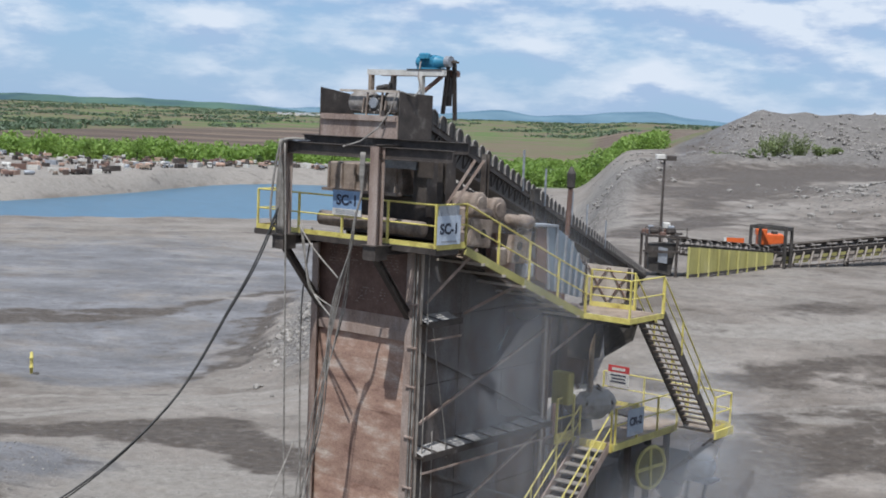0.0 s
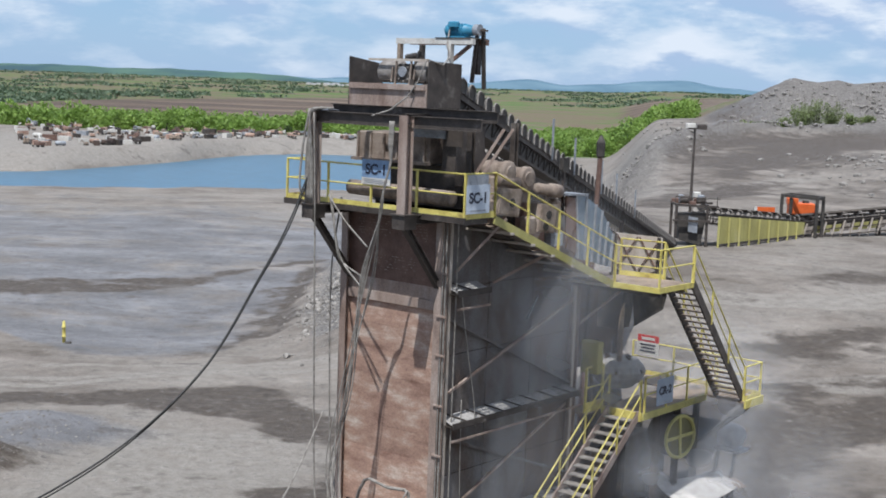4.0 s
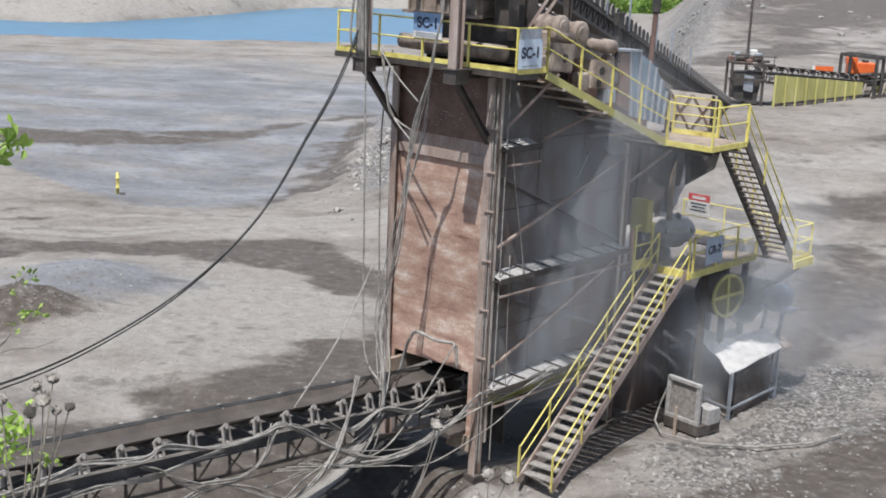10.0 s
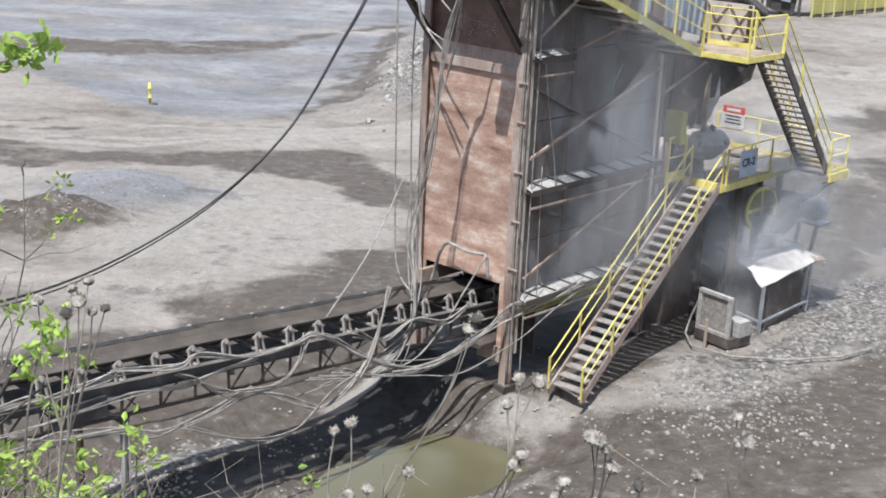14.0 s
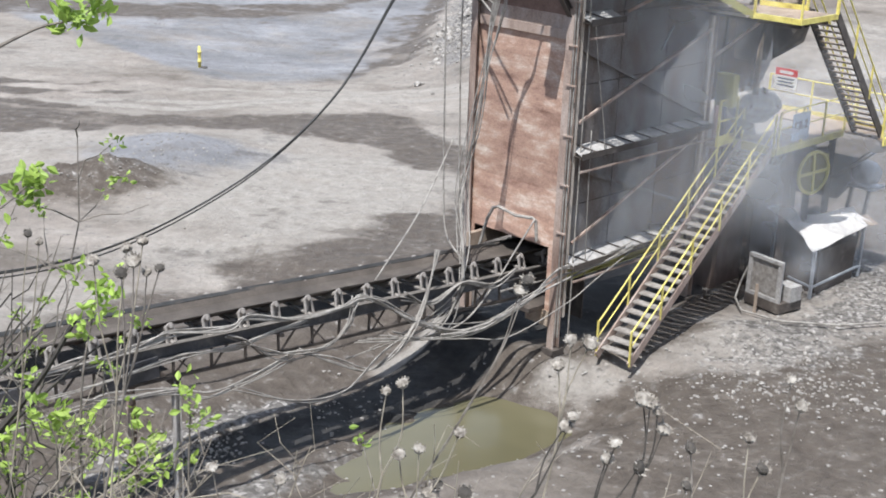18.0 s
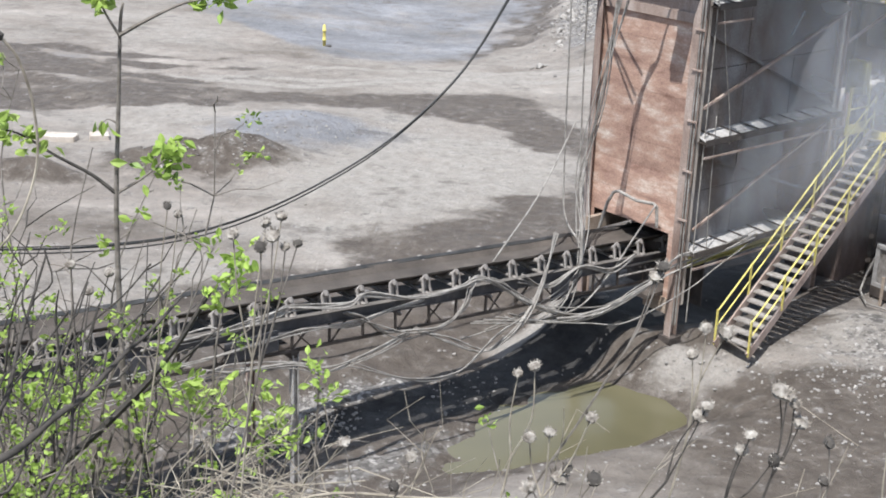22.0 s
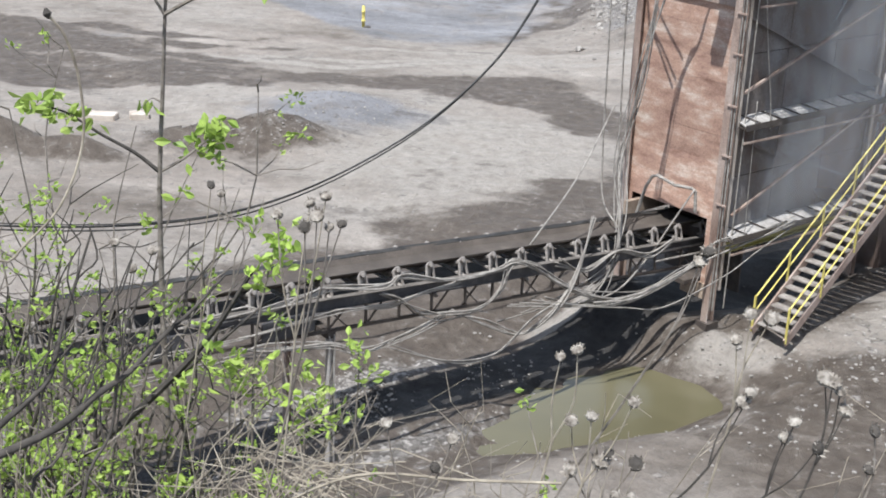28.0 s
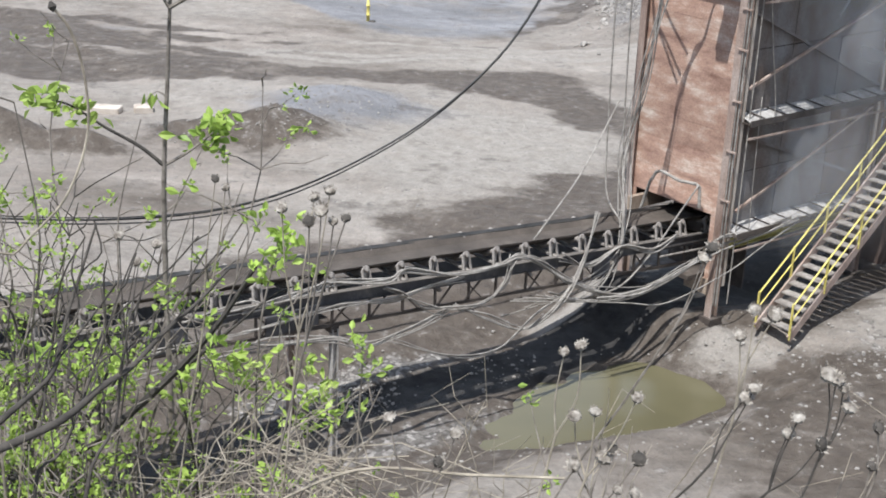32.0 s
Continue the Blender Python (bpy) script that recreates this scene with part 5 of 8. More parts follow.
# ---- lower platform, stairs, crusher ----
def build_lower_platform():
    p = thing("crusher_platform", "rusty steel platform with yellow railings above the crusher", "platform", (1.0, 9.0, 4.72))
    part("deck_plate", Geo().box(0.3, 1.66, 7.3, 11.1, 4.66, 4.72), BEIGE, p)
    part("deck_plate", Geo().box(-1.75, 3.0, 11.1, 12.3, 4.66, 4.72), BEIGE, p)
    part("edge_channel", Geo().box(1.66, 1.72, 7.3, 11.1, 4.54, 4.74), YGREEN, p)
    part("edge_channel", Geo().box(0.3, 1.66, 7.24, 7.3, 4.5, 4.75), YELLOW, p)
    part("edge_channel", Geo().box(3.0, 3.06, 11.1, 12.3, 4.5, 4.75), YELLOW, p)
    railing(p, [(1.7, 7.35, 4.72), (1.7, 11.1, 4.72)], toe=False)
    railing(p, [(2.95, 11.15, 4.72), (2.95, 12.25, 4.72), (-1.7, 12.25, 4.72)])
    for u, v in ((1.55, 8.4), (1.55, 9.6), (1.55, 10.8), (0.4, 8.4), (0.4, 10.8)):
        part("leg", Geo().ibeam((u, v, 0.0), (u, v, 4.6), 0.16, 0.16, (0, 1, 0)), STEEL, p)
    for v in (6.35, 7.25):
        part("gate_post", Geo().beam((0.3, v, 4.7), (0.3, v, 6.0), 0.06, 0.06, (1, 0, 0)), YELLOW, p)
    part("gate_rail", Geo().rod((0.3, 6.35, 6.0), (0.3, 7.25, 6.0), 0.03), YELLOW, p)
    part("gate_rail", Geo().rod((0.3, 6.35, 5.4), (0.3, 7.25, 5.4), 0.026), YELLOW, p)
    part("gate_plate", Geo().box(0.27, 0.31, 6.3, 7.3, 4.66, 4.95), YELLOW, p)
    part("gate_floor", Geo().box(-0.3, 0.3, 6.3, 7.3, 4.6, 4.66), BEIGE, p)
    part("knee_brace", Geo().beam((2.9, 12.0, 4.5), (1.65, 11.0, 3.2), 0.07, 0.07), STEEL, p)
    part("knee_brace", Geo().beam((2.9, 11.2, 4.5), (1.6, 10.8, 3.2), 0.07, 0.07), STEEL, p)
    return p


def build_crusher():
    c = thing("cone_crusher", "dusty dark cone crusher with feed bowl", "crusher", (-0.6, 9.0, 0))
    part("bowl", Geo().lathe((-0.05, 8.6, 5.1), (-0.05, 8.6, 5.95), [(0, 0.3), (0, 0.5), (0.4, 0.82), (0.6, 0.88), (0.8, 0.8), (1, 0.62), (1, 0.2)], 20), LEDGEDUST, c, "dusty grey feed bowl")
    for k in range(6):
        a = k * math.pi / 3
        part("bowl_rib", Geo().beam((-0.05 + 0.3 * math.cos(a), 8.6 + 0.3 * math.sin(a), 6.05), (-0.05 + 0.9 * math.cos(a), 8.6 + 0.9 * math.sin(a), 5.62), 0.06, 0.06), STEEL, c)
    part("main_frame", Geo().lathe((-0.6, 8.8, 0.2), (-0.6, 8.8, 5.0), [(0, 0.2), (0, 0.6), (0.35, 0.5), (0.6, 0.65), (0.8, 0.65), (1, 0.5), (1, 0.2)], 20), STEEL, c, "", True)
    # Dark block added to fill the shaded space below the platform.
    part("base_frame", Geo().bevel_box(-1.9, 0.05, 7.3, 11.0, -0.1, 3.3, 0.1), DARKRUST, c, "dark base block that fills in shade under the platform")
    # Chute and surge hopper carry the landing's shadow in their dark colours.
    part("feed_chute", Geo().plate([(-1.0, 7.9, 8.4), (0.5, 7.9, 8.4), (0.1, 8.2, 6.9), (-0.6, 8.2, 6.9)], (0, 1, 0), 0.7), CHANNEL, c)
    part("surge_hopper", Geo().plate([(-2.9, 6.35, 5.7), (-0.75, 6.35, 5.7), (-0.45, 6.35, 8.4), (-2.9, 6.35, 8.4)], (0, 1, 0), 2.9), DARKRUST, c, "dark surge hopper, its shade put into the colour")
    part("hopper_rib", Geo().beam((-0.5, 7.4, 5.9), (-0.4, 7.4, 8.4), 0.1, 0.1), STEEL, c)
    part("chute_leg", Geo().lathe((0.25, 8.2, 5.6), (0.25, 8.2, 8.4), [(0, 0.2), (0.05, 0.09), (0.5, 0.08), (1, 0.08)], 10), BEIGE, c)
    part("hopper_flap", Geo().plate([(0.3, 8.6, 8.5), (1.2, 9.4, 8.5), (0.95, 9.4, 7.5), (0.45, 8.6, 7.0)], (0.6, -0.7, 0), 0.04), RUBBER, c)
    part("control_box", Geo().bevel_box(-0.1, 0.5, 6.6, 6.9, 5.8, 6.75), YGREEN, c, "olive yellow cabinet")
    part("box_post", Geo().beam((0.2, 6.75, 4.0), (0.2, 6.75, 5.8), 0.1, 0.1, (1, 0, 0)), STEEL, c)
    # flywheel with its yellow guard, belt casing running back to the motor
    ax, o = Vector((0.98, -0.2, 0.0)), Vector((1.75, 9.5, 3.67))
    side = Vector((0.2, 0.98, 0.0))
    part("flywheel", Geo().lathe(o - ax * 0.8, o - ax * 0.05, [(0, 0.05), (0, 0.6), (0.1, 0.66), (0.95, 0.66), (1, 0.6), (1, 0.05)], 26), STEEL, c, "", True)
    ring = [o + 0.64 * (math.cos(k * math.pi / 14) * side + math.sin(k * math.pi / 14) * Vector((0, 0, 1))) for k in range(29)]
    g = part("flywheel_guard", Geo().tube(ring, 0.055, 6), YGREEN, c, "yellow wheel guard")
    part("guard_mesh", Geo().lathe(o - ax * 0.03, o - ax * 0.01, [(0, 0.02), (0, 0.62), (1, 0.62), (1, 0.02)], 26), OLIVE, g, "dusty olive guard mesh")
    for a in (0.08, 0.08 + math.pi / 2):
        w = (math.cos(a) * side + math.sin(a) * Vector((0, 0, 1))) * 0.62
        part("guard_spoke", Geo().beam(o - w, o + w, 0.09, 0.05, ax), YGREEN, g)
    part("belt_casing", Geo().plate([(1.1, 9.7, 4.3), (1.1, 10.6, 4.1), (1.1, 12.95, 3.5), (1.1, 12.75, 2.8), (1.1, 11.6, 2.4), (1.1, 9.8, 2.95)], (1, 0, 0), 0.42), RUBBER, c)
    part("casing_patch", Geo().plate([(1.525, 10.35, 4.1), (1.525, 10.85, 3.98), (1.525, 10.85, 3.5), (1.525, 10.35, 3.6)], (1, 0, 0), 0.02), YGREEN, c)
    return c


def build_motor_stand():
    m = thing("drive_motor", "grey electric motor on a steel stand", "motor", (2.2, 13.0, 0))
    part("motor_body", Geo().lathe((1.62, 12.65, 3.2), (2.3, 12.5, 3.2), [(0, 0.1), (0, 0.36), (0.7, 0.38), (0.75, 0.34), (0.95, 0.3), (1, 0.1)], 18), GREYSTEEL, m, "", True)
    for k in range(10):
        a = k * math.pi / 5
        o = Vector((0, 0.36 * math.cos(a), 0.36 * math.sin(a)))
        part("cooling_rib", Geo().beam(Vector((1.68, 12.63, 3.2)) + o, Vector((2.1, 12.54, 3.2)) + o, 0.02, 0.05), GREYSTEEL, m)
    part("motor_base", Geo().box(1.2, 2.4, 12.2, 12.95, 2.72, 2.8), GREYSTEEL, m)
    for u in (1.5, 2.1):
        part("stand_leg", Geo().beam((u - 0.25, 12.4, 0.0), (u, 12.6, 2.75), 0.1, 0.1), STEEL, m)
    return m


def build_sheet_cover():
    """A curved pale sheet bent over a frame."""
    s = thing("conveyor_cover", "bent pale sheet-metal cover on a steel frame", "cover", (2.6, 9.5, 0))
    near = [(0.45, 9.3, 2.3), (1.0, 9.16, 2.24), (1.5, 9.0, 2.08), (2.05, 8.85, 1.84), (2.5, 8.7, 1.5)]
    far = [(0.55, 10.0, 2.36), (1.02, 9.9, 2.32), (1.46, 9.75, 2.2), (2.05, 11.65, 2.24), (2.68, 11.85, 1.84)]
    n, verts = 24, []
    for k in range(n + 1):
        a = 4.0 * k / n
        i = min(int(a), 3)
        p, q = [Vector(r[i]).lerp(Vector(r[i + 1]), a - i) for r in (near, far)]
        for j in range(5):
            w = p.lerp(q, j / 4)
            verts.append((w.x, w.y + (0.06 * math.sin(7 * a) if j == 4 else 0), w.z + 0.025 * math.sin(5 * a + 3 * j)))
    faces = [(5 * k + j, 5 * k + j + 1, 5 * k + j + 6, 5 * k + j + 5) for k in range(n) for j in range(4)]
    g = Geo().add(verts, faces)
    g.add([(x, y, z - 0.02) for x, y, z in verts], [f[::-1] for f in faces])
    part("sheet", g, DUSTCOAT, s, "pale bent sheet", True)
    for u, v, z in ((2.5, 8.85, 1.5), (2.42, 11.9, 1.85), (0.7, 9.5, 2.2), (1.2, 11.6, 2.1)):
        part("leg", Geo().beam((u, v, 0.0), (u, v, z), 0.09, 0.09, (1, 0, 0)), GREYSTEEL, s)
    part("frame_bar", Geo().beam((2.5, 8.9, 0.35), (2.42, 11.9, 0.35), 0.06, 0.06), GREYSTEEL, s)
    part("frame_bar", Geo().beam((2.5, 8.9, 0.35), (1.5, 9.2, 0.35), 0.06, 0.06), GREYSTEEL, s)
    part("bin_side", Geo().plate([(0.9, 9.35, 0.0), (2.4, 9.35, 0.0), (2.4, 9.35, 1.35), (1.5, 9.35, 1.9), (0.9, 9.35, 2.05)], (0, 1, 0), 2.2), STEEL, s)
    part("torn_corner", Geo().plate([(2.3, 11.7, 1.98), (2.75, 11.6, 1.82), (2.8, 12.1, 1.75), (2.3, 12.2, 1.95)], (0, 0, 1), 0.03), BEIGE, s)
    return s


def build_cooler():
    """The framed radiator beside the stair."""
    r = thing("oil_cooler", "dusty framed oil cooler on a skid", "machine", (2.0, 7.2, 0.05))
    a = Matrix.Translation((2.0, 7.0, 0.35)) @ Euler((0, 0, radians(-8))).to_matrix().to_4x4()

    def q(x, y, z):
        return tuple(a @ Vector((x, y, z)))

    part("core", Geo().plate([q(-0.5, 0, 0.12), q(0.5, 0, 0.12), q(0.5, 0, 1.12), q(-0.5, 0, 1.12)], (0, 1, 0), 0.12), IDLER, r)
    for x in (-0.55, 0.55):
        part("frame_post", Geo().beam(q(x, 0, 0), q(x, 0, 1.22), 0.1, 0.14, (1, 0, 0)), LEDGEDUST, r)
    for z in (0.05, 1.2):
        part("frame_rail", Geo().beam(q(-0.6, 0, z), q(0.6, 0, z), 0.14, 0.1), LEDGEDUST, r)
    part("skid", Geo().plate([q(-0.6, -0.1, -0.3), q(0.7, -0.1, -0.3), q(0.7, 0.9, -0.3), q(-0.6, 0.9, -0.3)], (0, 0, 1), 0.3), STEEL, r)
    part("pump_box", Geo().plate([q(0.2, 0.3, 0), q(0.75, 0.3, 0), q(0.75, 0.8, 0), q(0.2, 0.8, 0)], (0, 0, 1), 0.45), LEDGEDUST, r)
    part("standpipe", Geo().rod(q(0.15, -0.5, -0.35), q(0.15, -0.5, 0.55), 0.05), BEIGE, r)
    part("hose", Geo().tube([q(-0.6, 0, 0.9), q(-0.72, -0.2, 0.3), q(-0.6, -0.5, -0.1), q(0.0, -0.9, -0.22), q(1.2, -0.6, -0.22), q(2.3, 0.6, -0.22), q(3.0, 2.2, -0.22), q(3.1, 3.6, -0.22)], 0.032, 7), CABLE, r, "grey hose lying in a loop")
    return r


build_lower_platform()
build_crusher()
build_motor_stand()
build_sheet_cover()
build_cooler()
stairs("lower_stair", "long yellow-railed steel stair up to the platform", (1.55, 0.5, 0.0), (1.05, 7.3, 4.72), 1.0, 25, YELLOW, LEGPAINT, IDLER)
stairs("upper_stair", "steep dark steel stair with yellow handrail", (2.42, 11.3, 4.72), (2.42, 7.65, 8.7), 0.9, 21, YELLOW, STEEL, BEIGE, True, True)


# ---- conveyors ----
def build_conveyor(name, label, frame_m, start, end, width, pitch, stringer_mat, skirt=None, hoops=False):
    """A troughed belt on idler frames between two stringers. start and end: middle of the belt."""
    a, b = Vector(start), Vector(end)
    d = (b - a).normalized()
    side = Vector((d.y, -d.x, 0)).normalized()
    up = side.cross(d).normalized()
    if up.z < 0:
        up = -up
    ob = thing(name, label, "conveyor", a.lerp(b, 0.5), frame_m)
    w = width / 2
    wb = w * 0.66
    prof = [(-wb, 0.15), (-wb * 0.48, 0.0), (wb * 0.48, 0.0), (wb, 0.15)]
    prof += [(x, z - 0.018) for x, z in prof[::-1]]
    v = [p + side * x + up * z for p in (a, b) for x, z in prof]
    k = len(prof)
    part("belt", Geo().add(v, [(i, (i + 1) % k, k + (i + 1) % k, k + i) for i in range(k)] + [tuple(range(k)), tuple(range(2 * k - 1, k - 1, -1))]), BELT, ob, "dusty black rubber belt")
    part("return_belt", Geo().beam(a - up * 0.62, b - up * 0.62, width, 0.02, up), RUBBER, ob)
    for s in (-1, 1):
        part("stringer", Geo().ibeam(a + side * s * (w + 0.12) - up * 0.36, b + side * s * (w + 0.12) - up * 0.36, 0.1, 0.2, up), stringer_mat, ob)
        part("lower_chord", Geo().beam(a + side * s * (w + 0.12) - up * 0.95, b + side * s * (w + 0.12) - up * 0.95, 0.08, 0.08, up), stringer_mat, ob)
    if skirt:
        part("skirt_plate", Geo().beam(a + side * (w + 0.06) - up * 0.66, b + side * (w + 0.06) - up * 0.66, 0.02, 0.5, up), skirt, ob, "dark side sheeting")
    n = int((b - a).length / pitch)
    # one idler set, shared by all
    gi = Geo()
    x = Vector((1, 0, 0))
    gi.tube([(-wb * 0.46, 0, -0.09), (wb * 0.46, 0, -0.09)], 0.066, 8)
    for s in (-1, 1):
        gi.tube([(s * wb * 0.5, 0, -0.08), (s * wb * 1.05, 0, 0.09)], 0.066, 8)
        gi.tube([(s * (w + 0.1), 0, -0.24), (s * (w + 0.09), 0, -0.03), (s * (w + 0.0), 0, 0.06), (s * (wb + 0.1), 0, 0.1), (s * wb, 0, 0.09)], 0.028, 6)
        gi.beam((s * wb * 0.5, 0, -0.3), (s * wb * 0.5, 0, -0.05), 0.05, 0.06)
    gi.beam((-w - 0.16, 0, -0.27), (w + 0.16, 0, -0.27), 0.1, 0.05)
    me = mesh_of("idler", gi, IDLER)
    webs = []
    for sx in (-1, 1):
        e = sx * (w + 0.1)
        webs.append(mesh_of("truss_post", Geo().beam((e, 0, -0.36), (e, 0, -0.95), 0.05, 0.05), stringer_mat))
        webs.append(mesh_of("truss_diagonal", Geo().beam((e, 0, -0.95), (e, pitch, -0.36), 0.04, 0.04), stringer_mat))
    if hoops:
        e = w + 0.17
        arc = [(e, 0.33 * math.cos(k * math.pi / 8), -0.06 + 0.15 * math.sin(k * math.pi / 8)) for k in range(9)]
        webs.append(mesh_of("idler_hoop", Geo().tube([(e, 0.33, -0.3), *arc, (e, -0.33, -0.3)], 0.026, 5), IDLER))
        webs.append(mesh_of("idler_cap", Geo().plate([(e - 0.02, 0.31, -0.28), *[(e - 0.02, 0.31 * math.cos(k * math.pi / 6), -0.06 + 0.14 * math.sin(k * math.pi / 6)) for k in range(7)], (e - 0.02, -0.31, -0.28)], (1, 0, 0), 0.015), RUBBER))
    rot = Matrix((side, d, up)).transposed().to_4x4()
    for i in range(n + 1):
        m = Matrix.Translation(a + d * (i * pitch) - FRAMES[ob]) @ rot
        for data in (me, *webs):
            nm = data.name.split(".")[0]
            o = new(nm, data)
            o.parent, o.matrix_basis = ob, m
            FRAMES[o] = FRAMES[ob]
    return ob


def build_discharge_conveyor():
    """The long belt that leaves the tower foot: troughed belt, wing idlers on hoops, channel stringers over a light truss."""
    ob = thing("discharge_conveyor", "long dark belt conveyor leaving the tower foot", "conveyor", (-1.83, -12.0, 3.2))
    v0, v1, mid = 1.3, -26.0, -1.83

    def at(u, v, dz):
        return Vector((u, v, 2.40 - 0.079 * v + dz))

    def strip(profile, name, mat, label=""):
        q = random.Random(6)
        g, n, k = Geo(), 60, len(profile)
        verts = []
        for i in range(n + 1):
            v = v0 + (v1 - v0) * i / n
            verts += [at(mid + x, v, z + q.gauss(0, 0.006)) for x, z in profile]
        g.add(verts, [(i * k + j, i * k + (j + 1) % k, (i + 1) * k + (j + 1) % k, (i + 1) * k + j) for i in range(n) for j in range(k)])
        g.add([verts[i] for i in range(k)], [tuple(range(k))])
        return part(name, g, mat, ob, label)

    top = [(-0.46, 0.0), (-0.26, -0.13), (0.38, -0.13), (0.62, 0.03)]
    strip(top + [(x, z - 0.022) for x, z in top[::-1]], "belt", BELT, "dusty brown-black rubber belt")
    strip([(-0.515, 0.034), (-0.415, -0.014), (-0.415, -0.034), (-0.515, 0.0)], "belt_rim", BLACKCABLE, "worn black rim of the belt")
    strip([(0.53, -0.032), (0.622, 0.038), (0.622, 0.033), (0.53, -0.037)], "edge_dust", FINES, "line of dust on the belt edge")
    strip([(-0.55, -0.66), (0.55, -0.66), (0.55, -0.68), (-0.55, -0.68)], "return_belt", RUBBER)
    for s in (-1, 1):
        part("stringer", Geo().ibeam(at(mid + s * 0.86, v0, -0.50), at(mid + s * 0.86, v1, -0.50), 0.1, 0.27, (0, 0, 1)), CHANNEL, ob)
        part("stringer_lip", Geo().beam(at(mid + s * 0.88, v0, -0.355), at(mid + s * 0.88, v1, -0.355), 0.16, 0.014), FINES, ob, "dust lying on the stringer")
        part("lower_chord", Geo().beam(at(mid + s * 0.86, v0, -1.12), at(mid + s * 0.86, v1, -1.12), 0.07, 0.07), STEEL, ob)
    # one wing idler, its stand and the far idler's roll end; shared by all
    wing = Geo()
    for sx in (-1, 1):
        wing.lathe((sx * 0.36, 0, -0.22), (0.70 if sx > 0 else -0.47, 0, -0.06), [(0, 0.03), (0.02, 0.07), (0.95, 0.07), (1, 0.03)], 10)
    wing.lathe((-0.38, 0, -0.22), (0.38, 0, -0.22), [(0, 0.03), (0.02, 0.07), (0.98, 0.07), (1, 0.03)], 10)
    wing.beam((-0.9, 0, -0.345), (0.9, 0, -0.345), 0.10, 0.04)
    roll = mesh_of("idler", wing, IDLER)
    stand = Geo()
    arch = [(0.74, 0.085 * math.cos(a), -0.05 + 0.10 * math.sin(a)) for a in (0, 0.6, 1.2, 1.57, 1.95, 2.55, 3.14)]
    stand.tube([(0.82, 0.11, -0.36), *arch, (0.82, -0.11, -0.36)], 0.034, 6)
    stand.plate([(0.70, 0.07, -0.36), (0.70, 0.05, -0.03), (0.70, -0.05, -0.03), (0.70, -0.07, -0.36)], (1, 0, 0), 0.02)
    stand.lathe((0.70, 0, -0.04), (0.80, 0, 0.015), [(0, 0.02), (0.1, 0.06), (0.9, 0.05), (1, 0.01)], 8)
    bracket = mesh_of("idler_stand", stand, IDLER)
    far = Geo().lathe((-0.50, 0, -0.06), (-0.61, 0, 0.02), [(0, 0.03), (0.1, 0.07), (0.8, 0.066), (1, 0.02)], 8)
    far.beam((-0.66, 0, -0.36), (-0.58, 0, -0.06), 0.09, 0.04)
    far_end = mesh_of("roll_end", far, IDLER)
    post = mesh_of("truss_post", Geo().beam((0.86, 0, -0.62), (0.86, 0, -1.12), 0.05, 0.05), STEEL)
    diagonal = mesh_of("truss_diagonal", Geo().beam((0.86, 0, -1.12), (0.86, 0.46, -0.66), 0.035, 0.035), STEEL)
    ret = mesh_of("return_idler", Geo().lathe((-0.8, 0.2, -0.76), (0.86, 0.2, -0.76), [(0, 0.02), (0.04, 0.06), (0.95, 0.06), (1, 0.02)], 8), IDLER)
    q = random.Random(15)
    pitch, n = 0.92, 28
    for i in range(n):
        v = 0.55 - pitch * i
        for data, keep in ((roll, 1), (bracket, 1), (far_end, 1), (post, 1), (diagonal, i % 3 != 2), (ret, i % 3 == 1)):
            if not keep:
                continue
            o = new(data.name.split(".")[0], data)
            o.parent = ob
            o.matrix_basis = Matrix.Translation(at(mid, v, 0) - FRAMES[ob]) @ pose(0, q.uniform(-0.03, 0.03), q.uniform(-0.012, 0.012), q.uniform(-3, 3), 0, q.uniform(-2, 2))
            FRAMES[o] = FRAMES[ob]
        if i % 2:
            part("truss_diagonal", Geo().beam(at(mid + 0.86, v, -0.66), at(mid + 0.86, v + 0.46, -1.10), 0.03, 0.03), STEEL, ob)
    # tail pulley and its frame in the tower mouth
    part("tail_pulley", Geo().lathe((-2.4, 0.7, 2.05), (-1.2, 0.7, 2.05), [(0, 0.05), (0, 0.24), (1, 0.24), (1, 0.05)], 16), STEEL, ob, "", True)
    for z in (1.55, 1.8):
        part("take_up_rod", Geo().rod((-0.94, 0.9, z), (-0.94, -1.3, z + 0.12), 0.03), IDLER, ob)
    part("bearing_housing", Geo().bevel_box(-1.06, -0.84, 0.55, 0.85, 1.9, 2.2, 0.05), IDLER, ob)
    # dark box panels hung on the stringer
    for v, w, dz in ((-12.5, 1.3, -0.80), (-3.5, 0.6, -0.78), (-15.4, 1.0, -0.80)):
        part("side_panel", Geo().bevel_box(-0.90, -0.84, v - w / 2, v + w / 2, 2.40 - 0.079 * v + dz - 0.24, 2.40 - 0.079 * v + dz + 0.22, 0.02), CHANNEL, ob, "dark box panel")
    return ob


lower_conv = build_discharge_conveyor()
top_conv = build_conveyor("feed_conveyor", "long dark inclined belt conveyor up to the tower head", WORLD, (-1.1, 34.4, 14.1), (12.5, 86.0, 4.6), 1.2, 0.93, STEEL, RUBBER, True)


# ---- cables ----
def smooth_line(pts, n=6):
    """Points of a smooth line through the given ones."""
    p = [Vector(q) for q in pts]
    p = [2 * p[0] - p[1]] + p + [2 * p[-1] - p[-2]]
    out = []
    for a, b, c, d in zip(p, p[1:], p[2:], p[3:]):
        for i in range(n):
            t = i / n
            out.append(0.5 * (2 * b + (c - a) * t + (2 * a - 5 * b + 4 * c - d) * t * t + (3 * b - a - 3 * c + d) * t ** 3))
    return out + [p[-2]]


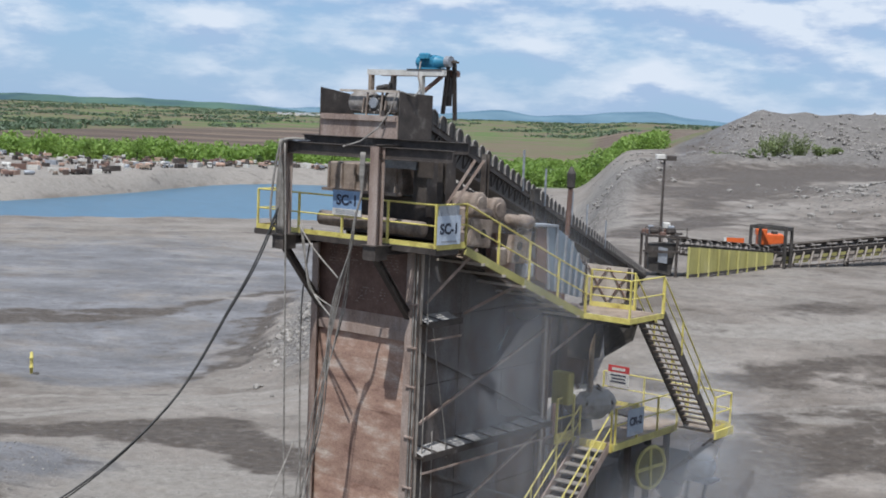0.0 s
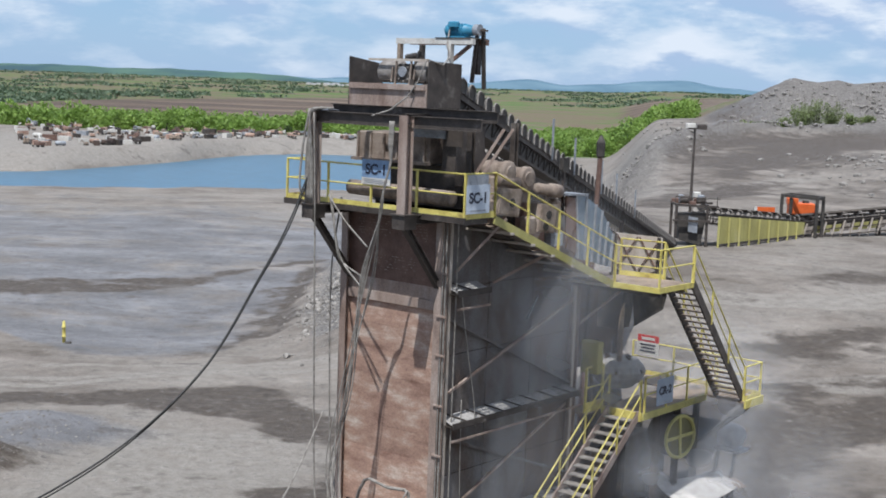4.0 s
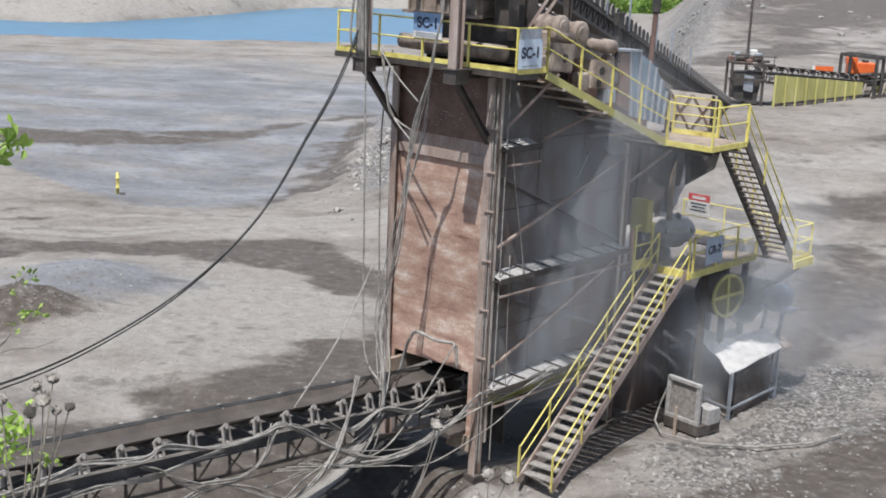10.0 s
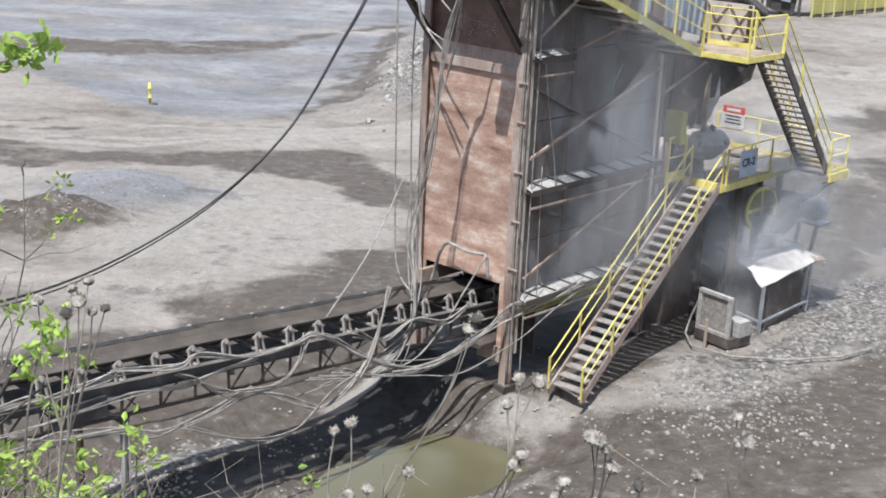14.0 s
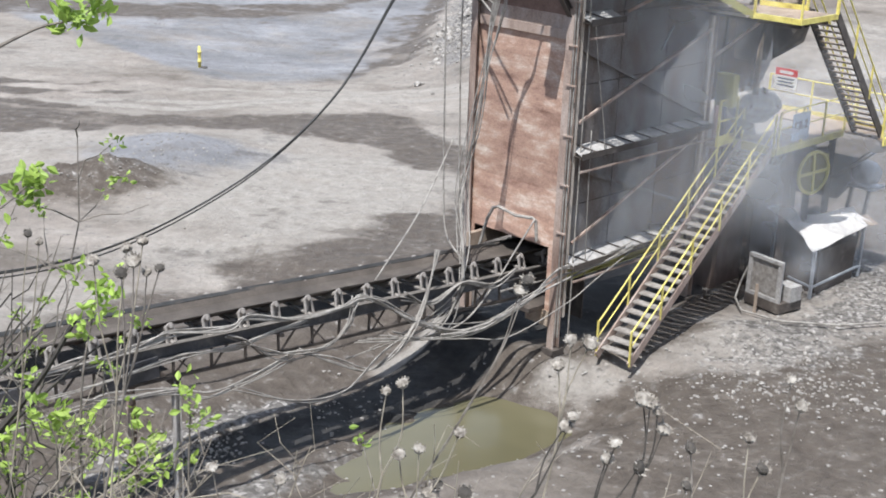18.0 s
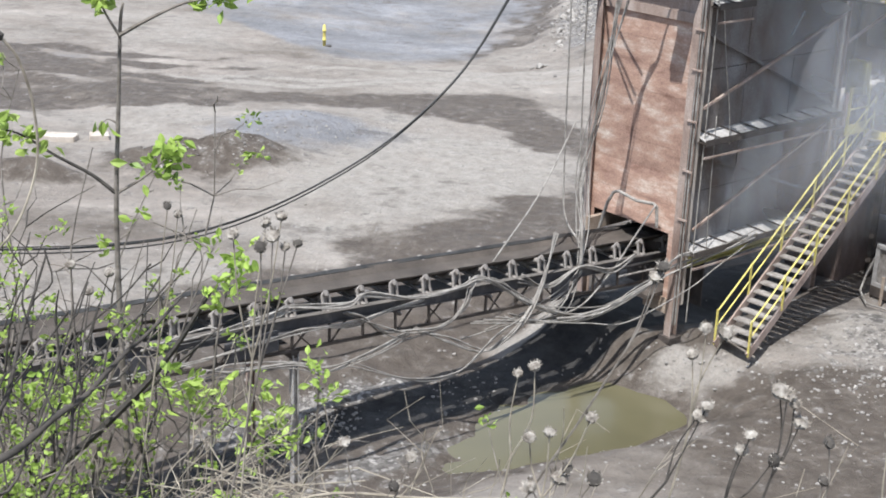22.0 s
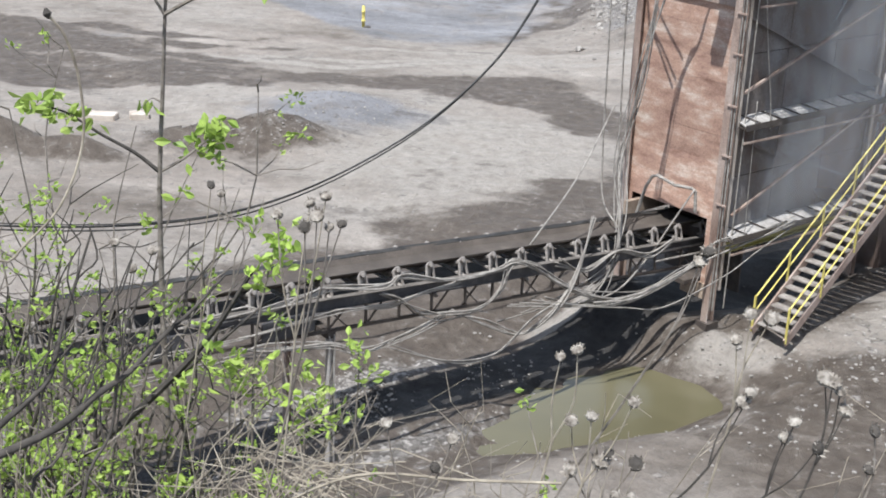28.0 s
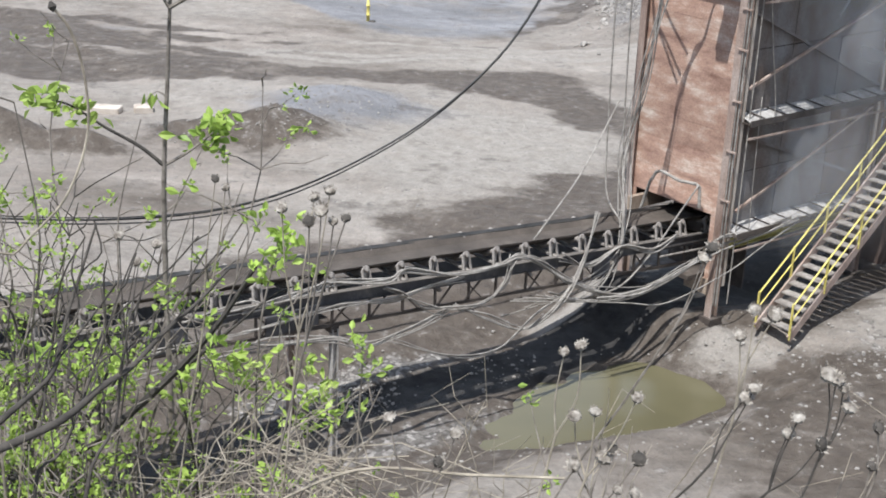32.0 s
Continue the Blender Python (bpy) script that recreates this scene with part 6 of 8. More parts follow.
def cable(label, pts, r=0.022, mat=None, frame_m=None, group="loose cables", n=6):
    line = smooth_line(pts, n)
    return alone("cable", Geo().tube(line, r, 6), mat or CABLE, label, "cable", "", frame_m, line[0], True, group)


def trunk_line():
    """The heavy twin cable slung from the gantry to a pole out of sight."""
    s, d = Vector((-4.14, 33.92, 0)), Vector((-0.7238, -0.69, 0))
    prof = [(0, 11.9), (0.7, 10.4), (1.5, 9.15), (3.3, 6.75), (6.2, 4.9), (10.3, 3.8), (15.3, 4.25), (20.0, 5.6), (26.0, 8.2)]
    for k, (r, dz) in enumerate(((0.024, 0), (0.017, -0.05), (0.013, 0.04))):
        pts = [s + d * a + Vector((0.02 * k, 0.03 * math.sin(a * 2 + k), z + dz * (1 + math.sin(a * 1.3 + k)))) for a, z in prof]
        cable("long heavy black cable slung from the tower", pts, r, BLACKCABLE, WORLD, "slung cable", 8)


trunk_line()
rng = random.Random(5)
# bundle that hangs from the gantry down to the lower conveyor
for k in range(7):
    j = lambda s=0.2: rng.uniform(-s, s)
    pts = [(-0.36 - 0.022 * k, -1.72, 13.1), (-0.38 - 0.02 * k, -1.72, 12.53), (-0.46 + j(0.03), -1.7, 12.07), (-0.62 + j(0.03), -1.7, 11.49), (-0.8 + j(0.04), -1.65, 10.72), (-1.48 + j(), -1.4 + j(), 9.15), (-1.75 + j(0.2), -1.65 + j(0.2), 6.31), (-1.85 + j(0.18), -1.9 + j(0.2), 4.31)]
    pts += [(-1.3 + j(0.2), -2.4 + j(0.2), 3.0), (-0.85 + j(0.1), -3.0 + j(0.3), 2.0 + j(0.2)), (-0.75, -4.2 + j(0.6), 1.4 + j(0.3)), (-0.8, -6.0 + j(0.8), 1.5 + j(0.3))]
    cable("grey power cable hanging down the front of the tower", pts, rng.choice((0.013, 0.017, 0.022)))
for pts in ([(-3.05, -1.75, 13.2), (-2.94, -1.75, 10.96), (-2.84, -1.75, 7.62), (-2.72, -1.75, 4.08), (-2.4, -1.9, 3.0), (-1.5, -2.2, 2.6)],
            [(-3.08, -1.0, 11.14), (-2.62, -1.2, 9.65), (-2.5, -1.0, 9.3), (-1.52, -1.4, 9.14)],
            [(-3.1, -1.05, 11.1), (-2.75, -1.1, 9.9), (-2.6, -1.0, 9.35), (-1.6, -1.4, 8.9)],
            [(-3.18, -1.0, 11.06), (-2.3, -1.3, 10.5), (-1.31, -1.5, 9.93)],
            [(-3.1, -0.6, 11.0), (-3.3, -0.7, 9.0), (-3.35, -0.6, 6.0), (-3.3, -0.5, 3.2)],
            [(-2.49, -1.7, 5.53), (-1.6, -3.7, 4.2), (-0.9, -5.81, 3.04)],
            [(-0.64, -0.4, 3.58), (-0.8, -1.0, 2.7), (-0.9, -1.63, 1.9), (-0.7, -2.9, 1.3), (-0.7, -4.25, 1.24)]):
    cable("grey cable strung along the tower front", pts, 0.024)
for k in range(4):
    j = lambda s=0.05: rng.uniform(-s, s)
    cable("slack grey cable tied to the tower leg", [(-0.7, -5.4 - k * 0.4, 1.7 + j()), (-0.6 + j(), -4.15, 1.22 + j()), (-0.5, -2.63, 1.05 + j(0.1)), (-0.1, -1.17, 1.6 + j(0.1)), (0.12, -0.25, 2.3 + j()), (0.34, 0.82, 2.3 + j(0.1)), (0.36, 2.28, 2.48 + j())], 0.018)
cable("slack grey cable tied to the tower leg", [(-0.5, -4.64, 1.34), (-0.4, -2.93, 0.94), (0.0, -1.88, 0.85), (0.5, -0.27, 1.51), (0.45, 1.0, 1.9), (0.4, 2.43, 2.3)], 0.016)
cable("thin grey cable hanging on the tower side", [(0.3, 0.33, 8.88), (0.34, 0.6, 7.4), (0.35, 0.94, 6.03), (0.33, 1.1, 5.2)], 0.014)
cable("thin grey cable hanging on the tower side", [(0.3, 0.5, 6.0), (0.3, 0.55, 4.2), (0.3, 0.66, 1.85)], 0.012)
# bundles looped along the lower conveyor: a middle line, then the number of cables in it
LOOPS = [
    ([(-0.75, -15.0, 3.2), (-0.75, -13.69, 3.14), (-0.75, -13.03, 3.17), (-0.75, -11.94, 3.24), (-0.78, -11.52, 3.3), (-0.75, -10.2, 3.0), (-0.78, -9.6, 3.1), (-0.75, -8.32, 2.76), (-0.75, -6.98, 2.68), (-0.8, -6.38, 2.8), (-0.7, -5.75, 2.56), (-0.65, -4.77, 1.84), (-0.6, -3.15, 1.17), (-0.6, -1.72, 1.16), (-0.3, -0.4, 1.7)], 6, 0.05),
    ([(-0.8, -16.0, 2.75), (-0.8, -13.67, 2.62), (-0.8, -13.01, 2.64), (-0.8, -11.34, 2.72), (-0.8, -10.75, 2.58), (-0.8, -9.85, 2.48), (-0.82, -8.91, 2.53), (-0.8, -8.0, 2.6)], 4, 0.04),
    ([(-0.8, -10.2, 2.85), (-0.7, -9.69, 2.54), (-0.68, -9.13, 2.17), (-0.68, -8.48, 1.94), (-0.68, -7.48, 1.89), (-0.7, -6.82, 2.24), (-0.8, -6.51, 2.74)], 4, 0.06),
    ([(-0.7, -16.5, 2.3), (-0.6, -13.79, 2.4), (-0.6, -13.13, 2.3), (-0.6, -11.61, 2.05), (-0.55, -10.88, 1.72), (-0.6, -9.66, 1.76), (-0.8, -8.37, 1.9)], 5, 0.06),
    ([(-0.8, -8.2, 1.9), (-0.55, -7.46, 1.6), (-0.5, -6.38, 1.05), (-0.5, -5.67, 1.1), (-0.55, -4.97, 1.53), (-0.7, -4.29, 2.26), (-1.0, -3.67, 3.3)], 4, 0.05),
    ([(-0.8, -11.3, 2.1), (-0.4, -10.34, 1.8), (-0.3, -8.58, 0.9), (-0.3, -7.24, 0.75), (-0.4, -6.04, 1.2), (-0.6, -4.97, 1.6)], 2, 0.07),
    ([(-0.55, -5.35, 1.6), (-0.2, -4.2, 1.34), (-0.1, -2.82, 1.33), (-0.05, -1.43, 1.63), (0.08, -0.2, 2.04), (0.34, 1.2, 2.3), (0.4, 2.6, 2.5)], 4, 0.07),
    ([(-0.85, -6.0, 2.3), (-0.8, -5.0, 2.45), (-0.78, -4.0, 2.1), (-0.8, -2.9, 2.3), (-0.78, -1.8, 2.0), (-0.8, -0.9, 2.2)], 4, 0.08),
]
for middle, count, loose in LOOPS:
    for k in range(count):
        pts = [(x + rng.uniform(-0.03, 0.05), v + rng.uniform(-0.08, 0.08), z + rng.gauss(0, loose)) for x, v, z in middle[rng.randrange(2):]]
        cable("dusty cable looped along the conveyor frame", pts, rng.choice((0.012, 0.016, 0.02, 0.026)))
cable("dark slack cable by the gantry column", [(-3.2, -1.75, 13.3), (-3.32, -1.85, 12.3), (-3.36, -1.85, 11.2), (-3.3, -1.3, 10.9)], 0.03)
for k in range(5):
    cable("grey cable bundle down the gantry column", [(-2.6 - 0.1 * k, -1.5, 13.34), (-3.1, -1.72 - 0.03 * k, 13.2), (-3.28 + 0.05 * k, -1.75, 12.2), (-3.26 + 0.06 * k, -1.76, 10.9)], 0.024)


# ---- second conveyor and its surroundings ----
far_conv = build_conveyor("transfer_conveyor", "far belt conveyor with faded yellow side sheets", WORLD, (14.9, 86.4, 6.7), (23.0, 95.3, 5.65), 1.2, 1.3, STEEL)
sd = Vector((0.74, -0.673, 0))
for i in range(9):
    a = Vector((15.3, 86.6, 6.25)).lerp(Vector((23.0, 95.1, 5.3)), i / 9) + sd * 0.85
    b = Vector((15.3, 86.6, 6.25)).lerp(Vector((23.0, 95.1, 5.3)), (i + 0.95) / 9) + sd * 0.85
    part("side_sheet", Geo().plate([a, b, Vector((b.x, b.y, 4.42)), Vector((a.x, a.y, 4.42 - 0.02 * (i % 3)))], sd, 0.03), YGREEN, far_conv, "faded yellow side sheet")
    part("sheet_post", Geo().beam(a + sd * 0.08, Vector((a.x, a.y, 4.1)) + sd * 0.08, 0.14, 0.1), YGREEN, far_conv)
part("bottom_rail", Geo().beam((15.95, 86.0, 4.36), (23.65, 94.5, 4.4), 0.12, 0.14), STEEL, far_conv)
ramp_conv = build_conveyor("stacking_conveyor", "far dark belt conveyor on pale trestles", WORLD, (22.6, 95.0, 5.55), (46.0, 108.0, 7.0), 1.2, 1.6, STEEL, RUBBER)
off = Vector((0.486, -0.874, 0)) * 0.78
for i in range(27):
    p = Vector((23.5, 95.5, 5.2)).lerp(Vector((44, 106.9, 6.45)), i / 26) + off
    n = Vector((23.5, 95.5, 5.2)).lerp(Vector((44, 106.9, 6.45)), (i + 0.8) / 26) + off
    zg = float(height(p.x, p.y))
    part("trestle_post", Geo().beam((p.x - 0.3, p.y - 0.1, max(zg - 0.1, p.z - 1.25)), p, 0.1, 0.1), PALEBEIGE, ramp_conv)
    part("side_sheet", Geo().plate([p - Vector((0.1, 0, 0.25)), n - Vector((0.1, 0, 0.25)), n - Vector((0.25, 0, 0.8)), p - Vector((0.25, 0, 0.8))], (0.486, -0.874, 0), 0.02), YGREEN if i % 4 else PALEBEIGE, ramp_conv)
    if i % 6 == 2:
        part("trestle", Geo().beam((p.x, p.y + 0.6, zg - 0.3), (p.x, p.y + 0.6, p.z - 0.3), 0.3, 0.25), STEEL, ramp_conv)
part("lower_rail", Geo().beam(Vector((23.5, 95.5, 4.2)) + off, Vector((44, 106.9, 5.4)) + off, 0.08, 0.08), STEEL, ramp_conv)


def tail_station():
    """Crowded transfer point where the two far belts meet."""
    ob = thing("transfer_station", "dark cluttered transfer point between two far conveyors", "machine", (14.4, 86.6, 4.1), WORLD)
    zg = 4.0
    for x, y in ((13.2, 86.0), (15.2, 86.0), (13.2, 88.2), (15.2, 88.2)):
        part("post", Geo().beam((x, y, zg), (x, y, 6.9), 0.16, 0.16, (1, 0, 0)), STEEL, ob)
    for a, b in (((13.1, 86.0, 6.9), (15.9, 86.0, 6.85)), ((13.1, 88.2, 6.9), (15.9, 88.2, 6.9)), ((13.2, 86, 6.9), (13.2, 88.2, 6.9)), ((15.2, 86, 6.9), (15.2, 88.2, 6.9)), ((13.0, 85.9, 5.9), (15.4, 85.9, 5.9))):
        part("beam", Geo().beam(a, b, 0.14, 0.14), STEEL, ob)
    part("hopper", Geo().plate([(13.5, 86.2, 4.6), (14.9, 86.2, 4.3), (15.2, 86.2, 6.4), (13.3, 86.2, 6.3)], (0, 1, 0), 1.4), RUBBER, ob)
    part("chute_flap", Geo().plate([(14.0, 86.0, 5.2), (14.6, 86.0, 5.1), (14.6, 86.0, 6.1), (14.0, 86.0, 6.2)], (0, -1, 0), 0.05), GREYSTEEL, ob)
    q = random.Random(3)
    for k in range(7):
        x, y = q.uniform(13.0, 15.6), q.uniform(86.0, 88.0)
        part("gear_case", Geo().bevel_box(x, x + q.uniform(0.2, 0.5), y, y + 0.4, 6.9, 6.98 + q.uniform(0.12, 0.5), 0.05), q.choice((STEEL, GREYSTEEL, BROWN)), ob)
    for x, y in ((13.4, 86.1), (14.5, 86.2), (13.8, 87.2)):
        part("drive_motor", Geo().lathe((x, y, 7.2), (x + 0.6, y, 7.25), [(0, 0.05), (0, 0.2), (0.8, 0.2), (1, 0.1), (1, 0.03)], 12), STEEL, ob)
    for x in (13.1, 14.0, 15.0, 15.8):
        part("guard_rail", Geo().rod((x, 86.0, 6.9), (x, 86.0, 7.5), 0.03, 6), STEEL, ob)
    part("guard_rail", Geo().rod((13.1, 86.0, 7.45), (16.0, 86.0, 7.35), 0.03, 6), STEEL, ob)


tail_station()


def support_frames():
    """Trestles below the inclined feed conveyor."""
    for s in (0.3, 0.55, 0.8):
        p = Vector((-1.1, 34.4, 14.1)).lerp(Vector((12.5, 86.0, 4.6)), s)
        for e in (-0.7, 0.7):
            q = p + Vector((0.967, -0.255, 0)) * e
            part("trestle", Geo().ibeam((q.x, q.y, float(height(q.x, q.y)) - 0.2), (q.x, q.y, p.z - 0.4), 0.2, 0.2, (0, 1, 0)), STEEL, top_conv)
    for s in (0.22, 0.3, 0.42, 0.5, 0.62):
        p = Vector((-1.1, 34.4, 14.1)).lerp(Vector((12.5, 86.0, 4.6)), s) + Vector((0.967, -0.255, 0)) * 0.78
        part("guard_post", Geo().rod(p - Vector((0, 0, 0.4)), p + Vector((0, 0, 1.0)), 0.04), GREYSTEEL, top_conv)


support_frames()
for v, top in ((-11.4, 2.1), (-18.5, 2.65)):
    p = part("support_post", Geo().ibeam((-0.95, v, -1.1), (-0.95, v, top), 0.15, 0.15, (0, 1, 0)), LEDGEDUST, lower_conv)
    part("support_post", Geo().ibeam((-2.75, v, -1.1), (-2.75, v, top), 0.15, 0.15, (0, 1, 0)), LEGPAINT, lower_conv)
    part("cross_head", Geo().beam((-2.8, v, top), (-0.9, v, top), 0.2, 0.16), STEEL, lower_conv)

def build_orange():
    """Black portal frame over the far conveyor with an orange machine behind it."""
    f = thing("portal_frame", "black steel portal frame over the far conveyor", "steel frame", (23.6, 95.6, 4.2), WORLD)
    posts = ((22.35, 96.4), (24.35, 94.3), (23.3, 97.6), (25.05, 95.3))
    for x, y in posts:
        part("post", Geo().beam((x, y, float(height(x, y)) - 0.2), (x, y, 6.98), 0.2, 0.2, (1, 0, 0)), RUBBER, f)
    for i, j in ((0, 1), (2, 3), (0, 2), (1, 3)):
        part("cross_beam", Geo().beam((*posts[i], 7.04), (*posts[j], 7.04), 0.2, 0.22), RUBBER, f)
    m = thing("orange_machine", "bright orange machine housing by the far conveyor", "machine", (24.1, 98.0, 4.2), WORLD)
    z = float(height(24.1, 98.2))
    part("housing", Geo().bevel_box(23.3, 25.15, 97.8, 98.9, 5.55, 6.4, 0.08), ORANGE, m)
    part("upper_housing", Geo().bevel_box(23.15, 23.9, 97.8, 98.6, 6.3, 6.78, 0.08), ORANGE, m)
    part("cap", Geo().bevel_box(24.3, 24.7, 97.9, 98.4, 6.4, 6.6, 0.04), STEEL, m)
    part("door_panel", Geo().box(23.5, 24.3, 97.77, 97.8, 5.65, 6.2), ORANGE, m)
    part("base", Geo().box(23.3, 25.1, 97.8, 98.8, z - 0.1, 5.55), STEEL, m)
    b = thing("orange_board", "small faded orange board behind the conveyor", "board", (21.5, 98.0, 4.2), WORLD)
    part("panel", Geo().box(20.95, 22.25, 98.0, 98.04, 5.65, 6.0), ORANGE, b)
    part("end_plate", Geo().box(20.75, 20.95, 98.0, 98.04, 5.65, 6.0), WHITE, b)
    for x in (21.0, 22.2):
        part("stake", Geo().beam((x, 98.06, float(height(x, 98.0)) - 0.1), (x, 98.06, 6.0), 0.06, 0.06, (1, 0, 0)), STEEL, b)


build_orange()


def light_mast():
    p = Vector((14.4, 88.0, float(height(14.4, 88.0))))
    ob = thing("light_mast", "tall pole with two flood lamps", "light mast", p, WORLD)
    part("pole", Geo().tube([p - Vector((0, 0, 0.2)), Vector((14.4, 88.0, 11.8))], [0.12, 0.07], 8), STEEL, ob)
    part("cross_arm", Geo().beam((13.95, 88.0, 11.8), (15.0, 88.0, 11.8), 0.1, 0.1), STEEL, ob)
    part("lamp", Geo().bevel_box(13.8, 14.4, 87.7, 88.2, 11.85, 12.15, 0.05), WHITE, ob, "white flood lamp")
    part("lamp", Geo().bevel_box(14.55, 15.15, 87.7, 88.2, 11.75, 12.1, 0.05), STEEL, ob)
    part("cabinet", Geo().bevel_box(14.6, 15.1, 88.3, 88.8, 6.95, 7.6, 0.05), WHITE, ob)


light_mast()


def beacon():
    a = Vector((3.62, 52.0, 11.0))
    z = float(height(4.6, 52.0))
    ob = thing("signal_post", "dark post with a lamp beside the feed conveyor", "post", (4.6, 52.0, z), WORLD)
    part("pole", Geo().tube([(4.6, 52.0, z - 0.2), (4.9, 52.0, 11.6)], 0.1, 8), BROWN, ob)
    part("lamp", Geo().lathe((4.9, 52.0, 11.4), (4.9, 52.0, 12.3), [(0, 0.05), (0.1, 0.16), (0.7, 0.18), (1, 0.05)], 10), RUBBER, ob)


beacon()


def yellow_marker():
    x, y = -21.0, 67.6
    z = float(height(x, y))
    ob = thing("marker_post", "yellow marker post standing on the quarry floor", "post", (x, y, z), WORLD)
    part("pole", Geo().lathe((x, y, z - 0.1), (x, y, z + 1.15), [(0, 0.085), (0.3, 0.085), (0.32, 0.115), (0.36, 0.115), (0.38, 0.085), (0.7, 0.085), (0.72, 0.11), (0.76, 0.11), (0.78, 0.08), (0.97, 0.075), (1, 0.03)], 12), YELLOW, ob, "", True)
    # Dark block stands in for the post's shadow on the ground.
    part("base_stone", Geo().bevel_box(x + 0.05, x + 0.4, y - 0.2, y + 0.1, z - 0.1, z + 0.06, 0.04), RUBBER, ob)


yellow_marker()
for x, y, a, half in ((-25.7, 46.5, 10, 1.0), (-24.0, 47.2, 28, 0.38)):
    z = float(height(x, y))
    alone("concrete_slab", Geo().bevel_box(-half, half, -0.3, 0.3, -0.1, 0.22, 0.04), PALEBEIGE, "pale concrete slab lying by the tailings", "slab", "", pose(x, y, z, 0, 0, a), group="concrete slabs")


# ---- rocks ----
def rock_geo(r, seed):
    g, q = Geo(), random.Random(seed)
    bm = bmesh.new()
    bmesh.ops.create_icosphere(bm, subdivisions=1, radius=r)
    for v in bm.verts:
        v.co *= q.uniform(0.7, 1.25)
        v.co.z *= 0.7
    g.add([tuple(v.co) for v in bm.verts], [tuple(v.index for v in f.verts) for f in bm.faces])
    bm.free()
    return g


def scatter_rocks():
    q = random.Random(11)
    shapes = [mesh_of("rock", rock_geo(1.0, s), ROCK) for s in range(6)]
    spots = [(9.0, 39.6, 2.0, 2.4, 34), (5.4, 33.8, 1.8, 1.0, 22), (5.0, 31.6, 2.6, 1.1, 26), (7.6, 30.5, 2.6, 1.4, 16), (-8.3, 78, 1.3, 8, 60), (7.0, 36.0, 1.8, 1.2, 22)]
    for cx, cy, rx, ry, n in spots:
        for _ in range(n):
            x, y = q.gauss(cx, rx * 0.6), q.gauss(cy, ry * 0.6)
            r = q.uniform(0.035, 0.1) * (3.0 if cy > 60 else 1)
            ob = new("rock", q.choice(shapes))
            ob.matrix_world = pose(x, y, float(height(x, y)) + r * 0.25, q.uniform(0, 360), q.uniform(0, 360), q.uniform(0, 360)) @ Matrix.Diagonal((r, r * q.uniform(0.7, 1.2), r, 1))
            tagged(ob, "pale grey limestone rock lying on the ground", "rock", "scattered rocks")
    base = [np.array(rock_geo(1.0, s).v) for s in range(6)]
    faces = np.array(rock_geo(1.0, 0).f)
    V, Fc, k = [], [], 0
    zones = [(9.0, 40.0, 2.6, 3.0, 900), (5.5, 33.8, 2.2, 1.2, 350), (5.5, 31.3, 3.4, 1.6, 330), (-8.3, 80, 1.6, 10, 900), (-17.4, 45.4, 1.6, 0.9, 160), (-19.8, 44.6, 2.2, 1.0, 200), (-16.6, 49.6, 2.6, 1.8, 260), (-8.9, 27.7, 0.7, 1.1, 1000), (64, 236, 22, 12, 900), (-5.8, 30.6, 0.9, 1.6, 120), (2.2, 27.6, 4.5, 1.8, 260), (-3.5, 25.6, 4.0, 1.0, 120), (5.5, 31.8, 2.4, 1.0, 260), (0.5, 32.6, 1.4, 0.7, 160), (56, 150, 12, 14, 700), (78, 230, 14, 8, 160), (96, 262, 20, 12, 260), (40, 212, 12, 3, 200), (24, 180, 5, 8, 160), (4, 33, 6, 3, 150), (-9, 42, 6, 6, 120)]
    rs = np.random.RandomState(4)
    for cx, cy, rx, ry, n in zones:
        X, Y = rs.normal(cx, rx * 0.7, n), rs.normal(cy, ry * 0.7, n)
        Zg, R = height(X, Y), (0.012 + 0.05 * rs.uniform(0, 1, n) ** 3) * (1.0 if cy < 60 else 2.2 if cy < 100 else 8)
        A = rs.uniform(0, 6.28, n)
        for x, y, z, r, a in zip(X, Y, Zg, R, A):
            b = base[k % 6] * r
            c, s = math.cos(a), math.sin(a)
            V.append(np.stack([b[:, 0] * c - b[:, 1] * s + x, b[:, 0] * s + b[:, 1] * c + y, b[:, 2] + z + r * 0.2], 1))
            Fc.append(faces + k)
            k += len(b)
    me = bpy.data.meshes.new("gravel")
    me.from_pydata(np.concatenate(V).tolist(), [], np.concatenate(Fc).tolist())
    me.materials.append(ROCK)
    tagged(new("gravel", me), "loose pale gravel and small stones", "gravel", "", "stuff")


scatter_rocks()


# ---- far trees, yard and scrub ----
def leaf_quads(rs, centres, per, spread_r, size, flat=0.8):
    """Many small leaf blades round clump centres, as arrays of vertices and faces."""
    n = len(centres) * per
    c = np.repeat(np.asarray(centres), per, 0)
    d = rs.normal(size=(n, 3))
    d /= np.linalg.norm(d, axis=1)[:, None]
    p = c + d * (spread_r * rs.uniform(0.35, 1.0, (n, 1)) ** 0.6) * [1, 1, flat]
    a = rs.normal(size=(n, 3))
    a /= np.linalg.norm(a, axis=1)[:, None]
    b = np.cross(a, rs.normal(size=(n, 3)))
    b /= np.linalg.norm(b, axis=1)[:, None]
    s = size * rs.uniform(0.6, 1.3, (n, 1))
    v = np.stack([p - a * s, p + b * s * 0.45, p + a * s, p - b * s * 0.45], 1).reshape(-1, 3)
    f = np.arange(4 * n).reshape(n, 4)
    return v, f


def array_mesh(name, v, f, mat):
    me = bpy.data.meshes.new(name)
    me.from_pydata(np.asarray(v).tolist(), [], np.asarray(f).tolist())
    me.materials.append(mat)
    return me


